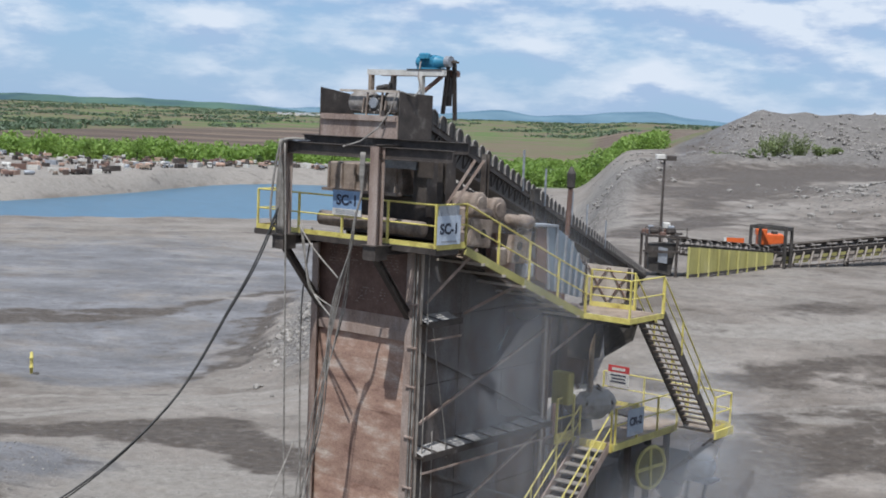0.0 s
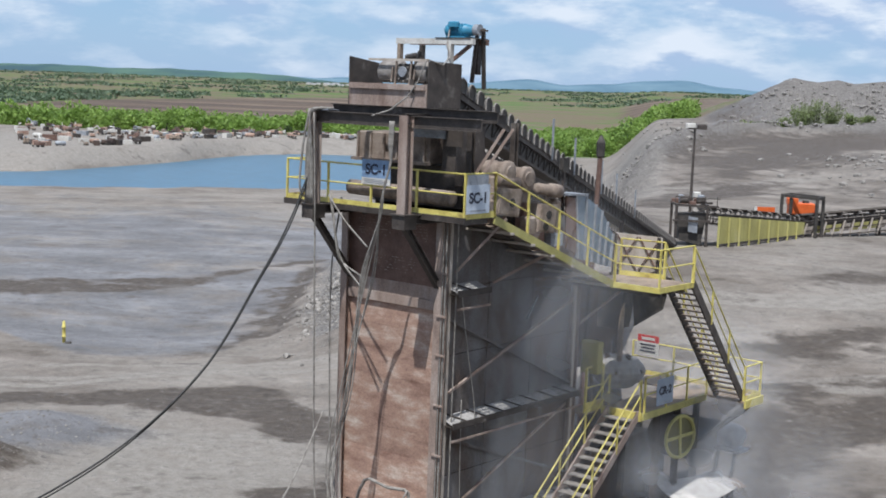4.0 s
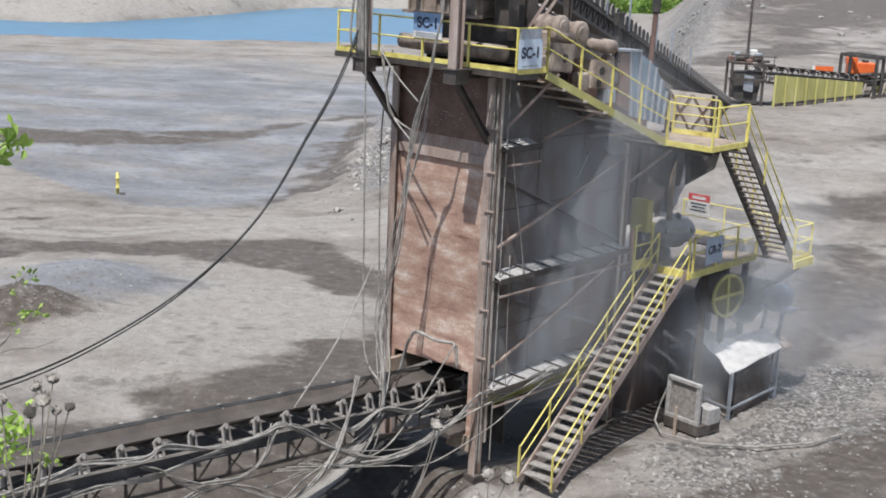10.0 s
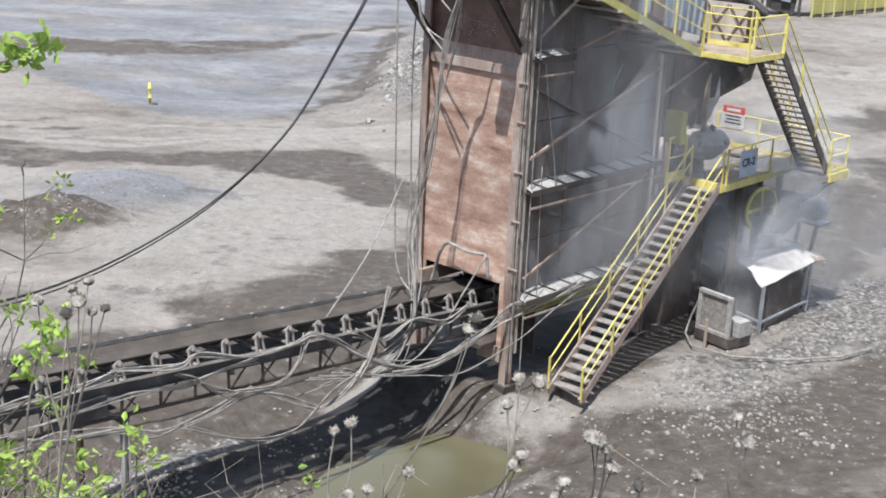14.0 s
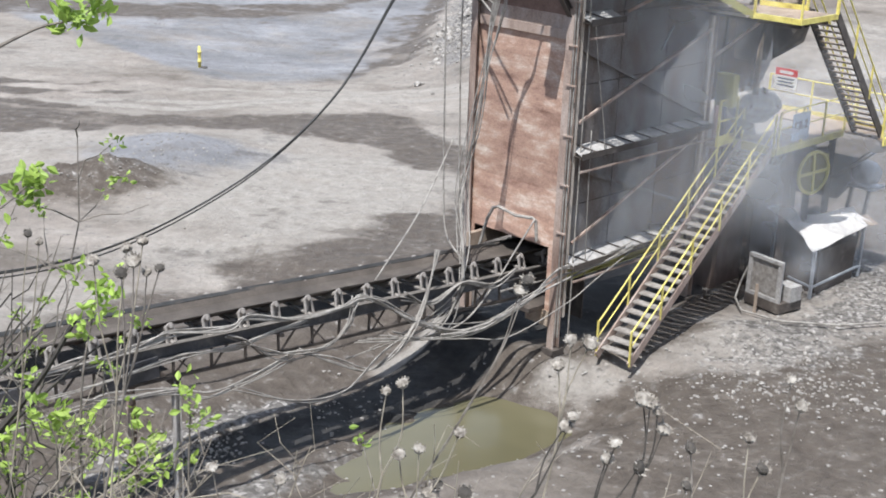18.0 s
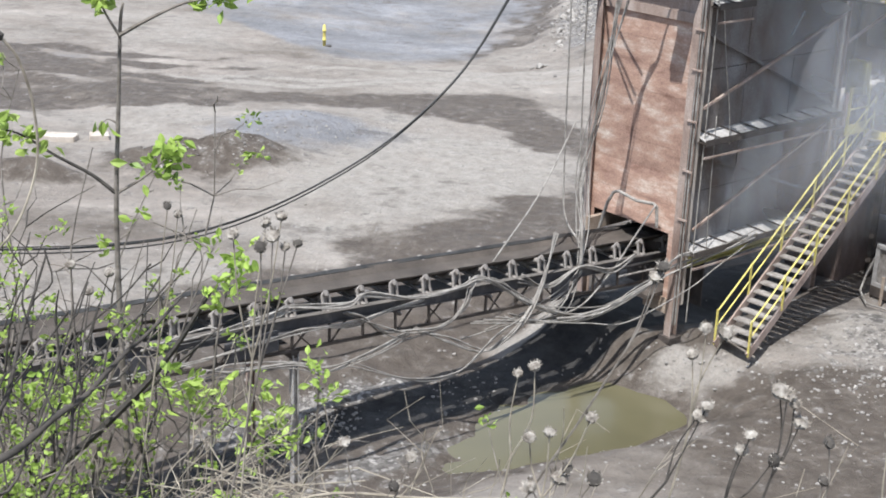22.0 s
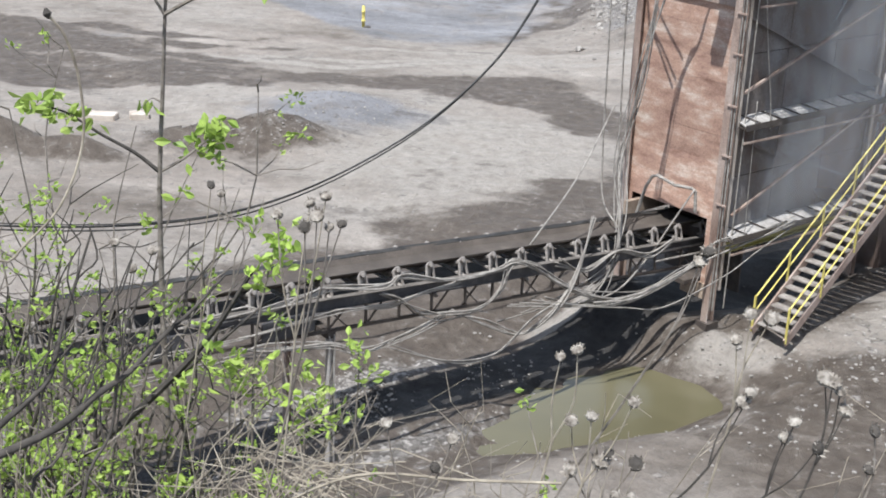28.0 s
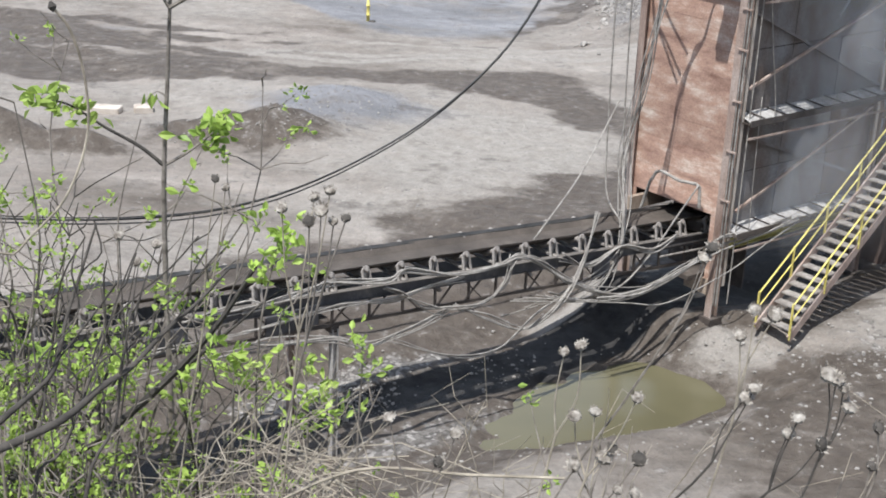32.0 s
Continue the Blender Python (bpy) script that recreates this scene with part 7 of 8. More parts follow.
def make_tree(seed, h, mat, label):
    """A broadleaf tree: tapered trunk, limbs, and a crown of leaf clumps with gaps."""
    rs = np.random.RandomState(seed)
    ob = thing("tree", label, "tree", (0, 0, 0), WORLD, "tree belt")
    lean = rs.uniform(-0.3, 0.3, 2)
    g = Geo().tube([(0, 0, -0.5), (lean[0] * 0.3, lean[1] * 0.3, h * 0.3), (lean[0], lean[1], h * 0.7)], [0.035 * h, 0.026 * h, 0.01 * h], 7)
    tips = []
    for k in range(9):
        a, z = rs.uniform(0, 6.28), h * rs.uniform(0.25, 0.6)
        r = h * rs.uniform(0.18, 0.36)
        tip = (lean[0] + r * math.cos(a), lean[1] + r * math.sin(a), z + h * rs.uniform(0.12, 0.3))
        tips.append(tip)
        g.tube([(lean[0] * z / h, lean[1] * z / h, z), tuple(0.5 * np.array(tip) + [0, 0, z * 0.5]), tip], [0.012 * h, 0.008 * h, 0.003 * h], 5)
    part("trunk", g, DARKBARK, ob)
    tips += [(lean[0] + rs.normal() * h * 0.13, lean[1] + rs.normal() * h * 0.13, h * rs.uniform(0.5, 0.95)) for _ in range(9)]
    v, f = leaf_quads(rs, tips, 120, h * 0.16, h * 0.03)
    cr = new("crown", array_mesh("crown", v, f, mat))
    cr.parent = ob
    return ob


def tree_belt():
    rs = np.random.RandomState(3)
    kinds = [make_tree(s, h, m, l) for s, h, m, l in ((1, 8, TREELEAF, "young bright green broadleaf tree"), (2, 10, TREELEAF, "tall green broadleaf tree"), (3, 7, TREELEAF, "spreading green broadleaf tree"), (4, 8, DARKLEAF, "dark green evergreen tree in the belt"), (5, 9, TREELEAF, "green broadleaf tree in new leaf"))]
    n = 300
    place = []
    while len(place) < n:
        y = rs.uniform(300, 470)
        az = rs.uniform(-0.36, 0.155)
        if az > 0.12 and y < 330:
            continue
        place.append((az * y, y))
    for k, (x, y) in enumerate(place):
        src = kinds[rs.choice([0, 1, 2, 4, 0, 2, 4, 3])]
        k3 = rs.uniform(0.42, 0.75)
        m = pose(x, y, float(height(x, y)) - 0.2, 0, 0, rs.uniform(0, 360)) @ Matrix.Diagonal((k3, k3, k3, 1))
        if k < 5:
            src = kinds[k]
            src.matrix_world = m
        else:
            copy_thing(src, m)
    # scrub on the berm and the heap
    def bush(x, y, h, seed):
        qs = np.random.RandomState(seed)
        z0 = float(height(x, y)) - 0.3
        t = thing("shrub", "sparse pale green shrub at the foot of the heap", "shrub", (x, y, z0), WORLD, "scrub")
        stems, tips = Geo(), []
        for k in range(7):
            dx, dy = qs.normal(0, 0.3 * h, 2)
            e = Vector((x + dx, y + dy, z0 + h * qs.uniform(0.6, 1.0)))
            stems.tube([(x + 0.2 * dx, y + 0.2 * dy, z0), (x + 0.6 * dx, y + 0.6 * dy, z0 + 0.5 * (e.z - z0)), tuple(e)], [0.05, 0.035, 0.015], 5)
            tips += [(x + dx * f + qs.normal(0, 0.25), y + dy * f, z0 + (e.z - z0) * f) for f in (0.35, 0.55, 0.75, 0.9, 1.0)]
        part("trunk", stems, DARKBARK, t)
        v, f = leaf_quads(qs, tips, 30, 0.55, 0.16, 1.1)
        cr = new("crown", array_mesh("crown", v - np.array([x, y, z0]), f, SCRUBLEAF))
        cr.parent = t

    for k, (x, y, h) in enumerate(((53.2, 222, 3.2), (55.0, 223, 4.4), (56.6, 222.5, 5.0), (58.2, 223, 4.2), (59.6, 224, 2.6), (51.4, 222, 1.8), (44.0, 216, 1.6), (45.4, 216.5, 1.4), (63.0, 226, 1.8), (66.5, 227, 1.5), (48.4, 220, 1.3))):
        bush(x, y, h, 60 + k)
    # the rest of the belt: a thicket of bright crowns
    n = 1500
    y = rs.uniform(300, 560, n)
    az = rs.uniform(-0.38, 0.16, n)
    keep = (az < 0.12) | (y > 340)
    x, y = (az * y)[keep], y[keep]
    z = height(x, y) + rs.uniform(1.0, 4.2, len(x))
    v, f = leaf_quads(rs, np.stack([x, y, z], 1), 170, 3.0, 0.5, 0.8)
    tagged(new("thicket", array_mesh("thicket", v, f, TREELEAF)), "bright green thicket filling the tree belt", "woods", "", "stuff")
    # far woods: one scattering of clumps over the plain and ridges
    n = 15000
    y = 470 + 2700 * rs.uniform(0, 1, n) ** 1.5
    az = rs.uniform(-0.4, 0.4, n)
    x = y * az
    beyond = 860 + 2800 * (az + 0.336)
    keep = ((waves(x, y, 320, 31) + 0.35 * waves(x, y, 90, 32) > 0.12) & (y > np.where(az < -0.02, beyond, 1500))) | ((y < 560) & (az < 0.13) & (waves(x, y, 60, 33) > 0.15))
    keep &= (az < 0.15) | (y > 1000)
    x, y = x[keep], y[keep]
    z = height(x, y)
    v, f = leaf_quads(rs, np.stack([x, y, z + 1.4], 1), 14, 7.0, 2.0, 0.25)
    woods = new("far_woods", array_mesh("far_woods", v, f, FARLEAF))
    tagged(woods, "distant woods on the plain and ridges", "woods", "", "stuff")


tree_belt()


def yard():
    """Scrap vehicles, tanks and boxes on the pale yard behind the pond."""
    rs = np.random.RandomState(9)
    paints = [WHITE, RUST, GREYSTEEL, BROWN, STEEL, BEIGE, STEEL, WHITE, RUST, DARKRUST, DARKRUST]

    def truck(m, paint):
        t = thing("scrap_truck", "old truck parked in the scrap yard", "truck", (0, 0, 0), m, "scrap yard")
        part("cab", Geo().bevel_box(-2.6, -0.9, -1.1, 1.1, 0.8, 2.8, 0.2), paint, t)
        part("bed", Geo().bevel_box(-0.8, 3.4, -1.2, 1.2, 1.0, 2.2, 0.1), rs.choice(paints), t)
        part("windscreen", Geo().box(-2.64, -2.61, -0.9, 0.9, 1.8, 2.5), RUBBER, t)
        for x in (-1.8, 1.2, 2.5):
            for y in (-1.2, 1.0):
                part("wheel", Geo().rod((x, y, 0.5), (x, y + 0.25, 0.5), 0.5, 12), RUBBER, t)

    def tank(m, paint):
        t = thing("scrap_tank", "cylindrical tank lying in the scrap yard", "tank", (0, 0, 0), m, "scrap yard")
        part("shell", Geo().lathe((-2.6, 0, 1.2), (2.6, 0, 1.2), [(0, 0.3), (0.05, 0.9), (0.1, 1.05), (0.9, 1.05), (0.95, 0.9), (1, 0.3)], 14), paint, t, "", True)
        for x in (-1.5, 1.5):
            part("saddle", Geo().box(x - 0.2, x + 0.2, -0.9, 0.9, -0.1, 0.7), STEEL, t)

    def crate(m, paint):
        t = thing("scrap_container", "steel container standing in the scrap yard", "container", (0, 0, 0), m, "scrap yard")
        part("body", Geo().bevel_box(-3, 3, -1.2, 1.2, -0.1, 2.3, 0.06), paint, t)
        for k in range(7):
            part("rib", Geo().box(-2.7 + k * 0.85, -2.55 + k * 0.85, -1.26, -1.2, 0.1, 2.2), paint, t)

    def digger(m, paint):
        t = thing("scrap_machine", "rusty digging machine in the scrap yard", "machine", (0, 0, 0), m, "scrap yard")
        part("track_base", Geo().bevel_box(-1.8, 1.8, -1.3, 1.3, -0.1, 0.9, 0.2), STEEL, t)
        part("house", Geo().bevel_box(-1.6, 1.4, -1.2, 1.2, 0.9, 2.6, 0.2), paint, t)
        part("boom", Geo().beam((1.2, 0, 1.8), (4.0, 0, 4.0), 0.4, 0.5).beam((4.0, 0, 4.0), (5.4, 0, 1.5), 0.3, 0.4), paint, t)

    for k in range(210):
        az = rs.uniform(-0.345, -0.09)
        edge = np.interp(az, [-0.34, -0.27, -0.23, -0.2, -0.17, -0.13], [190, 206, 222, 238, 252, 262])
        y = float(edge + 9 + rs.uniform(0, 1) ** 1.2 * (285 - edge))
        x = az * y
        k2 = rs.uniform(0.2, 0.42)
        m = pose(x, y, float(height(x, y)), 0, 0, rs.uniform(0, 360)) @ Matrix.Diagonal((k2, k2, k2, 1))
        (truck, tank, crate, digger, truck, crate)[rs.randint(6)](m, paints[rs.randint(len(paints))])
    # town on the skyline
    for k in range(26):
        az = rs.uniform(-0.13, -0.075)
        y = 2300 + rs.uniform(0, 500)
        x = az * y
        z = float(height(x, y))
        t = thing("far_building", "small pale building on the distant plain", "building", (x, y, z), WORLD, "distant town")
        w, d, h = rs.uniform(6, 16), rs.uniform(8, 14), rs.uniform(2.0, 4.0)
        part("wall", Geo().box(x - w / 2, x + w / 2, y - d / 2, y + d / 2, z - 1, z + h), WHITE, t)
        part("roof", Geo().add([(x - w / 2, y - d / 2, z + h), (x + w / 2, y - d / 2, z + h), (x + w / 2, y + d / 2, z + h), (x - w / 2, y + d / 2, z + h), (x - w / 2, y, z + h + 1), (x + w / 2, y, z + h + 1)], [(0, 1, 5, 4), (2, 3, 4, 5), (0, 4, 3), (1, 2, 5), (0, 3, 2, 1)]), GREYSTEEL, t)


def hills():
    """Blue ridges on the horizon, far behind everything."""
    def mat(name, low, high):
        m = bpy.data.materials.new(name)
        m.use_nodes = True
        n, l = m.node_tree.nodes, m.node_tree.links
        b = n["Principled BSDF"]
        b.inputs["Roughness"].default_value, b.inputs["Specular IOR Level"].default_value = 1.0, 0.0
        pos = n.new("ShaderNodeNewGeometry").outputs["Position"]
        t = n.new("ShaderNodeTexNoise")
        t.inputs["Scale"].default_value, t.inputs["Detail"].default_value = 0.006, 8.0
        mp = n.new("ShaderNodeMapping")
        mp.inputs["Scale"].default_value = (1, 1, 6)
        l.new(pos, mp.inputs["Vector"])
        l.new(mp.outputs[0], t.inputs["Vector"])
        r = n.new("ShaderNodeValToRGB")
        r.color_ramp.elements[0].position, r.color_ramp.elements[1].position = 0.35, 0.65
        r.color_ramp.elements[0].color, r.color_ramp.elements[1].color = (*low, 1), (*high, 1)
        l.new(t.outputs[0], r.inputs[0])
        # Blue tint and faint glow put distance haze into the ridges.
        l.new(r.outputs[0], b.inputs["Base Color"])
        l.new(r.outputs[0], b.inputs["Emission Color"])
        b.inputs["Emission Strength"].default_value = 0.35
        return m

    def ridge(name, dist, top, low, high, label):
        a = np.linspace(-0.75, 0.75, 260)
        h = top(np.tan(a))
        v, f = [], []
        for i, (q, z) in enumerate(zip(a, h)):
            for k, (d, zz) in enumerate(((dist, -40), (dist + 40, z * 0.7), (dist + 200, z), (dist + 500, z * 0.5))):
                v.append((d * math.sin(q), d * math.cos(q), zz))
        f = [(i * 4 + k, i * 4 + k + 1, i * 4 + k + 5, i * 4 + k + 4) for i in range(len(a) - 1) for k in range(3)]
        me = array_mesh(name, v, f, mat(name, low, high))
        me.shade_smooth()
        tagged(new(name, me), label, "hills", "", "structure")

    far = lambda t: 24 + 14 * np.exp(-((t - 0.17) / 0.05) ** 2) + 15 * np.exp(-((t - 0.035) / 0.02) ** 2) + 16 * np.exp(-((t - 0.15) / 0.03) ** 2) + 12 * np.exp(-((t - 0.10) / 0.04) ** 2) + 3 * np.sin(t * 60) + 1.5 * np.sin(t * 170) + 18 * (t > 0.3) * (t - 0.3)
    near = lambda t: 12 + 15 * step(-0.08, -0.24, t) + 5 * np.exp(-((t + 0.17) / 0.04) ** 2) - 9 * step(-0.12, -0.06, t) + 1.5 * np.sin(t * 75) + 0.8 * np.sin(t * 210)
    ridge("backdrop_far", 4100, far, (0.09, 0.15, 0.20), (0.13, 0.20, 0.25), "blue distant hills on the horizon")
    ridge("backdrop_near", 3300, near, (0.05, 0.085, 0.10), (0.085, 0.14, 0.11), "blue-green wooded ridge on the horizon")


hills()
yard()


# ---- plants on the bank ----
def blade(g, p, d, side, size):
    """One leaf: two halves folded along the midrib."""
    d, side = d.normalized(), side.normalized()
    n = d.cross(side) * size * 0.12
    a, b = p + d * size, p + d * size * 0.5
    w = side * size * 0.27
    g.add([p, b + w + n, a, b - w + n, b + w * 0.7 + d * size * 0.28 + n * 0.5, b - w * 0.7 + d * size * 0.28 + n * 0.5, b + d * size * 0.1], [(0, 6, 1), (1, 6, 2, 4), (0, 3, 6), (3, 5, 2, 6)])


def leaf_tuft(g, p, q, n, size, up=0.35):
    """A tuft of leaves at a twig's end."""
    for _ in range(n):
        d = Vector((q.gauss(0, 1), q.gauss(0, 1), q.gauss(up, 0.7)))
        s = d.cross(Vector((q.gauss(0, 1), q.gauss(0, 1), q.gauss(0, 1))))
        blade(g, p + Vector((q.gauss(0, 1), q.gauss(0, 1), q.gauss(0, 1))) * size * 0.45, d, s, size * q.uniform(0.6, 1.15))


def wander(a, b, q, amount, n=7):
    a, b = Vector(a), Vector(b)
    pts = [a.lerp(b, i / n) for i in range(n + 1)]
    for i in range(1, n):
        pts[i] += Vector((q.gauss(0, 1), q.gauss(0, 1), q.gauss(0, 1))) * amount
    return pts


def ground_at(x, y):
    return float(height(x, y)) - 0.1


def sapling():
    q = random.Random(2)
    x, y = -2.28, 4.49
    t = thing("sapling", "slender young tree with sparse bright new leaves", "tree", (x, y, ground_at(x, y)), WORLD)
    stem = [(-2.2, 4.5, ground_at(x, y)), (-2.28, 4.49, 10.96), (-2.29, 4.49, 11.42), (-2.29, 4.49, 12.04), (-2.28, 4.49, 12.39), (-2.26, 4.5, 12.7), (-2.24, 4.51, 13.03), (-2.22, 4.5, 13.12)]
    part("trunk", Geo().tube(smooth_line(stem, 5), [0.016 - 0.0003 * i for i in range(36)], 8), BARK, t, "", True)
    arms = [([(-2.28, 4.49, 12.39), (-2.36, 4.45, 12.47), (-2.47, 4.39, 12.55), (-2.58, 4.33, 12.64), (-2.68, 4.27, 12.67)], 0.009, DARKBARK, 5),
            ([(-2.28, 4.49, 12.39), (-2.2, 4.53, 12.44), (-2.13, 4.56, 12.5), (-2.06, 4.59, 12.56)], 0.007, BARK, 4),
            ([(-2.24, 4.5, 13.0), (-2.14, 4.53, 13.06), (-2.02, 4.58, 13.12), (-1.9, 4.62, 13.15), (-1.83, 4.65, 13.2)], 0.009, BARK, 5),
            ([(-2.24, 4.5, 13.0), (-2.28, 4.48, 13.08), (-2.3, 4.46, 13.16)], 0.007, BARK, 3),
            ([(-2.26, 4.5, 12.66), (-2.3, 4.49, 12.68), (-2.34, 4.47, 12.64)], 0.004, BARK, 1),
            ([(-2.28, 4.49, 12.2), (-2.24, 4.52, 12.24), (-2.2, 4.52, 12.3)], 0.004, BARK, 1)]
    for pts, r, mat, n in arms:
        line = smooth_line(pts, 5)
        b = part("branch", Geo().tube(line, [r * (1 - 0.75 * i / (len(line) - 1)) for i in range(len(line))], 6), mat, t)
        g = Geo()
        for k in range(n):
            p = line[-1 - k * (2 if n > 3 else 1)]
            leaf_tuft(g, p, q, 14 if n > 1 else 4, 0.062)
        part("foliage", g, LEAF, b, "bright green new leaves")


def shrub(x, y, top, lean, seed, stems=7, leaves=1.0, dark=0.28, size=0.031, reach=0.45):
    """Bushy stems from one root, forking into leafy twigs."""
    q = random.Random(seed)
    z = ground_at(x, y)
    t = thing("shrub", "leafy shrub with bare crossing twigs and new leaves", "shrub", (x, y, z), WORLD, "shrubs on the bank")
    for k in range(stems):
        tip = Vector((x + lean[0] + q.gauss(0, reach), y + lean[1] + q.gauss(0, reach * 0.7), top - abs(q.gauss(0, 0.35))))
        line = smooth_line(wander((x + q.gauss(0, 0.12), y + q.gauss(0, 0.12), z), tip, q, 0.05, 6), 3)
        mat = DARKBARK if q.random() < dark else BARK
        s = part("stem", Geo().tube(line, [0.011 * (1 - 0.8 * i / (len(line) - 1)) for i in range(len(line))], 5), mat, t)
        g, tw = Geo(), Geo()
        for _ in range(14):
            i = q.randrange(len(line) // 4, len(line))
            p = line[i]
            e = p + Vector((q.gauss(0, 0.14), q.gauss(0, 0.14), q.uniform(0.0, 0.26)))
            tw.tube(wander(p, e, q, 0.012, 3), [0.0035, 0.003, 0.002, 0.0012], 4)
            if q.random() < leaves * 0.62:
                leaf_tuft(g, e, q, q.randrange(9, 17), size * q.uniform(0.85, 1.35))
                if q.random() < 0.4:
                    leaf_tuft(g, p.lerp(e, 0.6), q, 5, size)
        tagged(part("twigwork", tw, mat, s), kind="stuff")
        if g.v:
            tagged(part("foliage", g, LEAF, s, "bright green new leaves"), kind="stuff")
    return t


def seed_head(g, core, p, d, r, q):
    """A dried thistle head: a dark cup ringed with pale bracts."""
    d = d.normalized()
    core.lathe(p - d * r * 0.5, p + d * r * 0.5, [(0, r * 0.2), (0.3, r * 0.75), (0.7, r * 0.8), (1, r * 0.3)], 9)
    s = d.orthogonal().normalized()
    for k in range(22):
        a = 6.283 * k / 22 + q.uniform(-0.1, 0.1)
        o = (Matrix.Rotation(a, 3, d) @ s)
        w = d.cross(o) * r * 0.17
        b = p + o * r * 0.62 + d * r * q.uniform(-0.2, 0.25)
        e = p + o * r * q.uniform(0.8, 1.1) + d * r * q.uniform(0.15, 0.75)
        g.add([b - w, b + w, e + w * 0.3, e - w * 0.3, b - d * r * 0.12], [(0, 1, 2, 3), (0, 4, 1)])


def thistle(heads, base, seed, r=0.02):
    q = random.Random(seed)
    x, y = base[0], base[1]
    z = ground_at(x, y)
    t = thing("dried_thistle", "dead thistle stalks with pale spiky seed heads", "weed", (x, y, z), WORLD, "dried thistles")
    hs = [Vector(h) for h in heads]
    mid = sum(hs, Vector()) / len(hs)
    fork = Vector(base).lerp(mid, 0.72) + Vector((0, 0, -0.05))
    mat = STRAW if q.random() < 0.25 else DARKBARK if q.random() < 0.5 else BARK
    part("stalk", Geo().tube(smooth_line([(x, y, z), base, fork], 5), 0.0036, 5), mat, t)
    for h in hs:
        line = smooth_line([fork, fork.lerp(h, 0.5) + Vector((q.gauss(0, 0.012), q.gauss(0, 0.012), -0.01)), h], 4)
        part("side_stalk", Geo().tube(line, [0.003 - 0.00015 * i for i in range(len(line))], 5), mat, t)
        d = (h - line[-3]).normalized() + Vector((q.gauss(0, 0.3), -0.7, q.gauss(0.2, 0.3)))
        g, core = Geo(), Geo()
        seed_head(g, core, h, d, r * q.uniform(0.75, 1.2), q)
        c = part("seed_cup", core, DARKBARK if q.random() < 0.3 else SEED, t)
        tagged(part("bract_ring", g, SEED, c, "pale spiky bracts"), kind="stuff")


sapling()
for k, (x, y, top, lean, stems, leaves) in enumerate((
        (-2.75, 4.2, 12.45, (0.0, 0.0), 9, 0.8), (-2.45, 4.0, 12.2, (0.1, 0.0), 9, 0.85), (-2.1, 4.2, 11.95, (0.0, 0.0), 8, 0.85), (-3.0, 4.6, 12.7, (0.1, 0.1), 9, 0.7),
        (-2.6, 4.7, 12.0, (0.0, 0.0), 9, 0.85), (-1.75, 4.0, 11.8, (0.05, 0.0), 7, 0.85), (-3.2, 4.1, 12.3, (0.2, 0.0), 8, 0.8), (-2.3, 3.7, 11.7, (0.0, 0.0), 9, 0.9), (-2.75, 3.8, 11.9, (0.1, 0.0), 9, 0.9), (-1.9, 3.8, 11.6, (0.0, 0.0), 8, 0.9), (-1.45, 3.85, 11.6, (0.0, 0.0), 6, 0.8))):
    shrub(x, y, top, lean, 40 + k, stems, leaves)


def leafy_stem(pts, tufts, seed, size=0.05):
    q = random.Random(seed)
    x, y, _ = pts[0]
    z = ground_at(x, y)
    t = thing("leafy_stem", "single upright stem with fresh green leaf tufts", "shrub", (x, y, z), WORLD, "shrubs on the bank")
    line = smooth_line([(x, y, z), *pts], 5)
    s = part("stem", Geo().tube(line, [0.007 - 0.004 * i / len(line) for i in range(len(line))], 5), BARK, t)
    g = Geo()
    for p in tufts:
        tip = Vector(p)
        near = min(line, key=lambda m: (m - tip).length)
        part("twig", Geo().tube([near, near.lerp(tip, 0.6) + Vector((0, 0, 0.01)), tip], 0.0025, 4), BARK, s)
        for _ in range(3):
            leaf_tuft(g, tip + Vector((q.gauss(0, 0.025), q.gauss(0, 0.025), q.gauss(0, 0.025))), q, 6, size)
    part("foliage", g, LEAF, s, "bright green new leaves")


leafy_stem([(-1.68, 3.9, 11.4), (-1.66, 3.9, 12.0), (-1.6, 3.92, 12.35)], [(-1.59, 3.92, 12.37), (-1.65, 3.9, 12.27), (-1.62, 3.91, 12.32), (-1.56, 3.93, 12.40)], 3)
leafy_stem([(-1.5, 3.95, 11.5), (-1.5, 3.95, 11.75)], [(-1.47, 3.96, 11.78), (-1.58, 3.92, 11.83), (-1.51, 3.95, 11.93), (-1.42, 3.97, 11.76), (-1.53, 3.94, 11.72), (-1.46, 3.96, 11.7)], 4)
leafy_stem([(-1.75, 3.86, 11.5), (-1.74, 3.86, 11.85)], [(-1.71, 3.87, 11.92), (-1.78, 3.84, 11.98), (-1.74, 3.86, 11.86), (-1.66, 3.88, 11.95)], 5)
leafy_stem([(-1.33, 4.0, 11.5), (-1.32, 4.01, 11.9)], [(-1.32, 4.01, 11.98), (-1.29, 4.01, 11.92)], 6, 0.04)

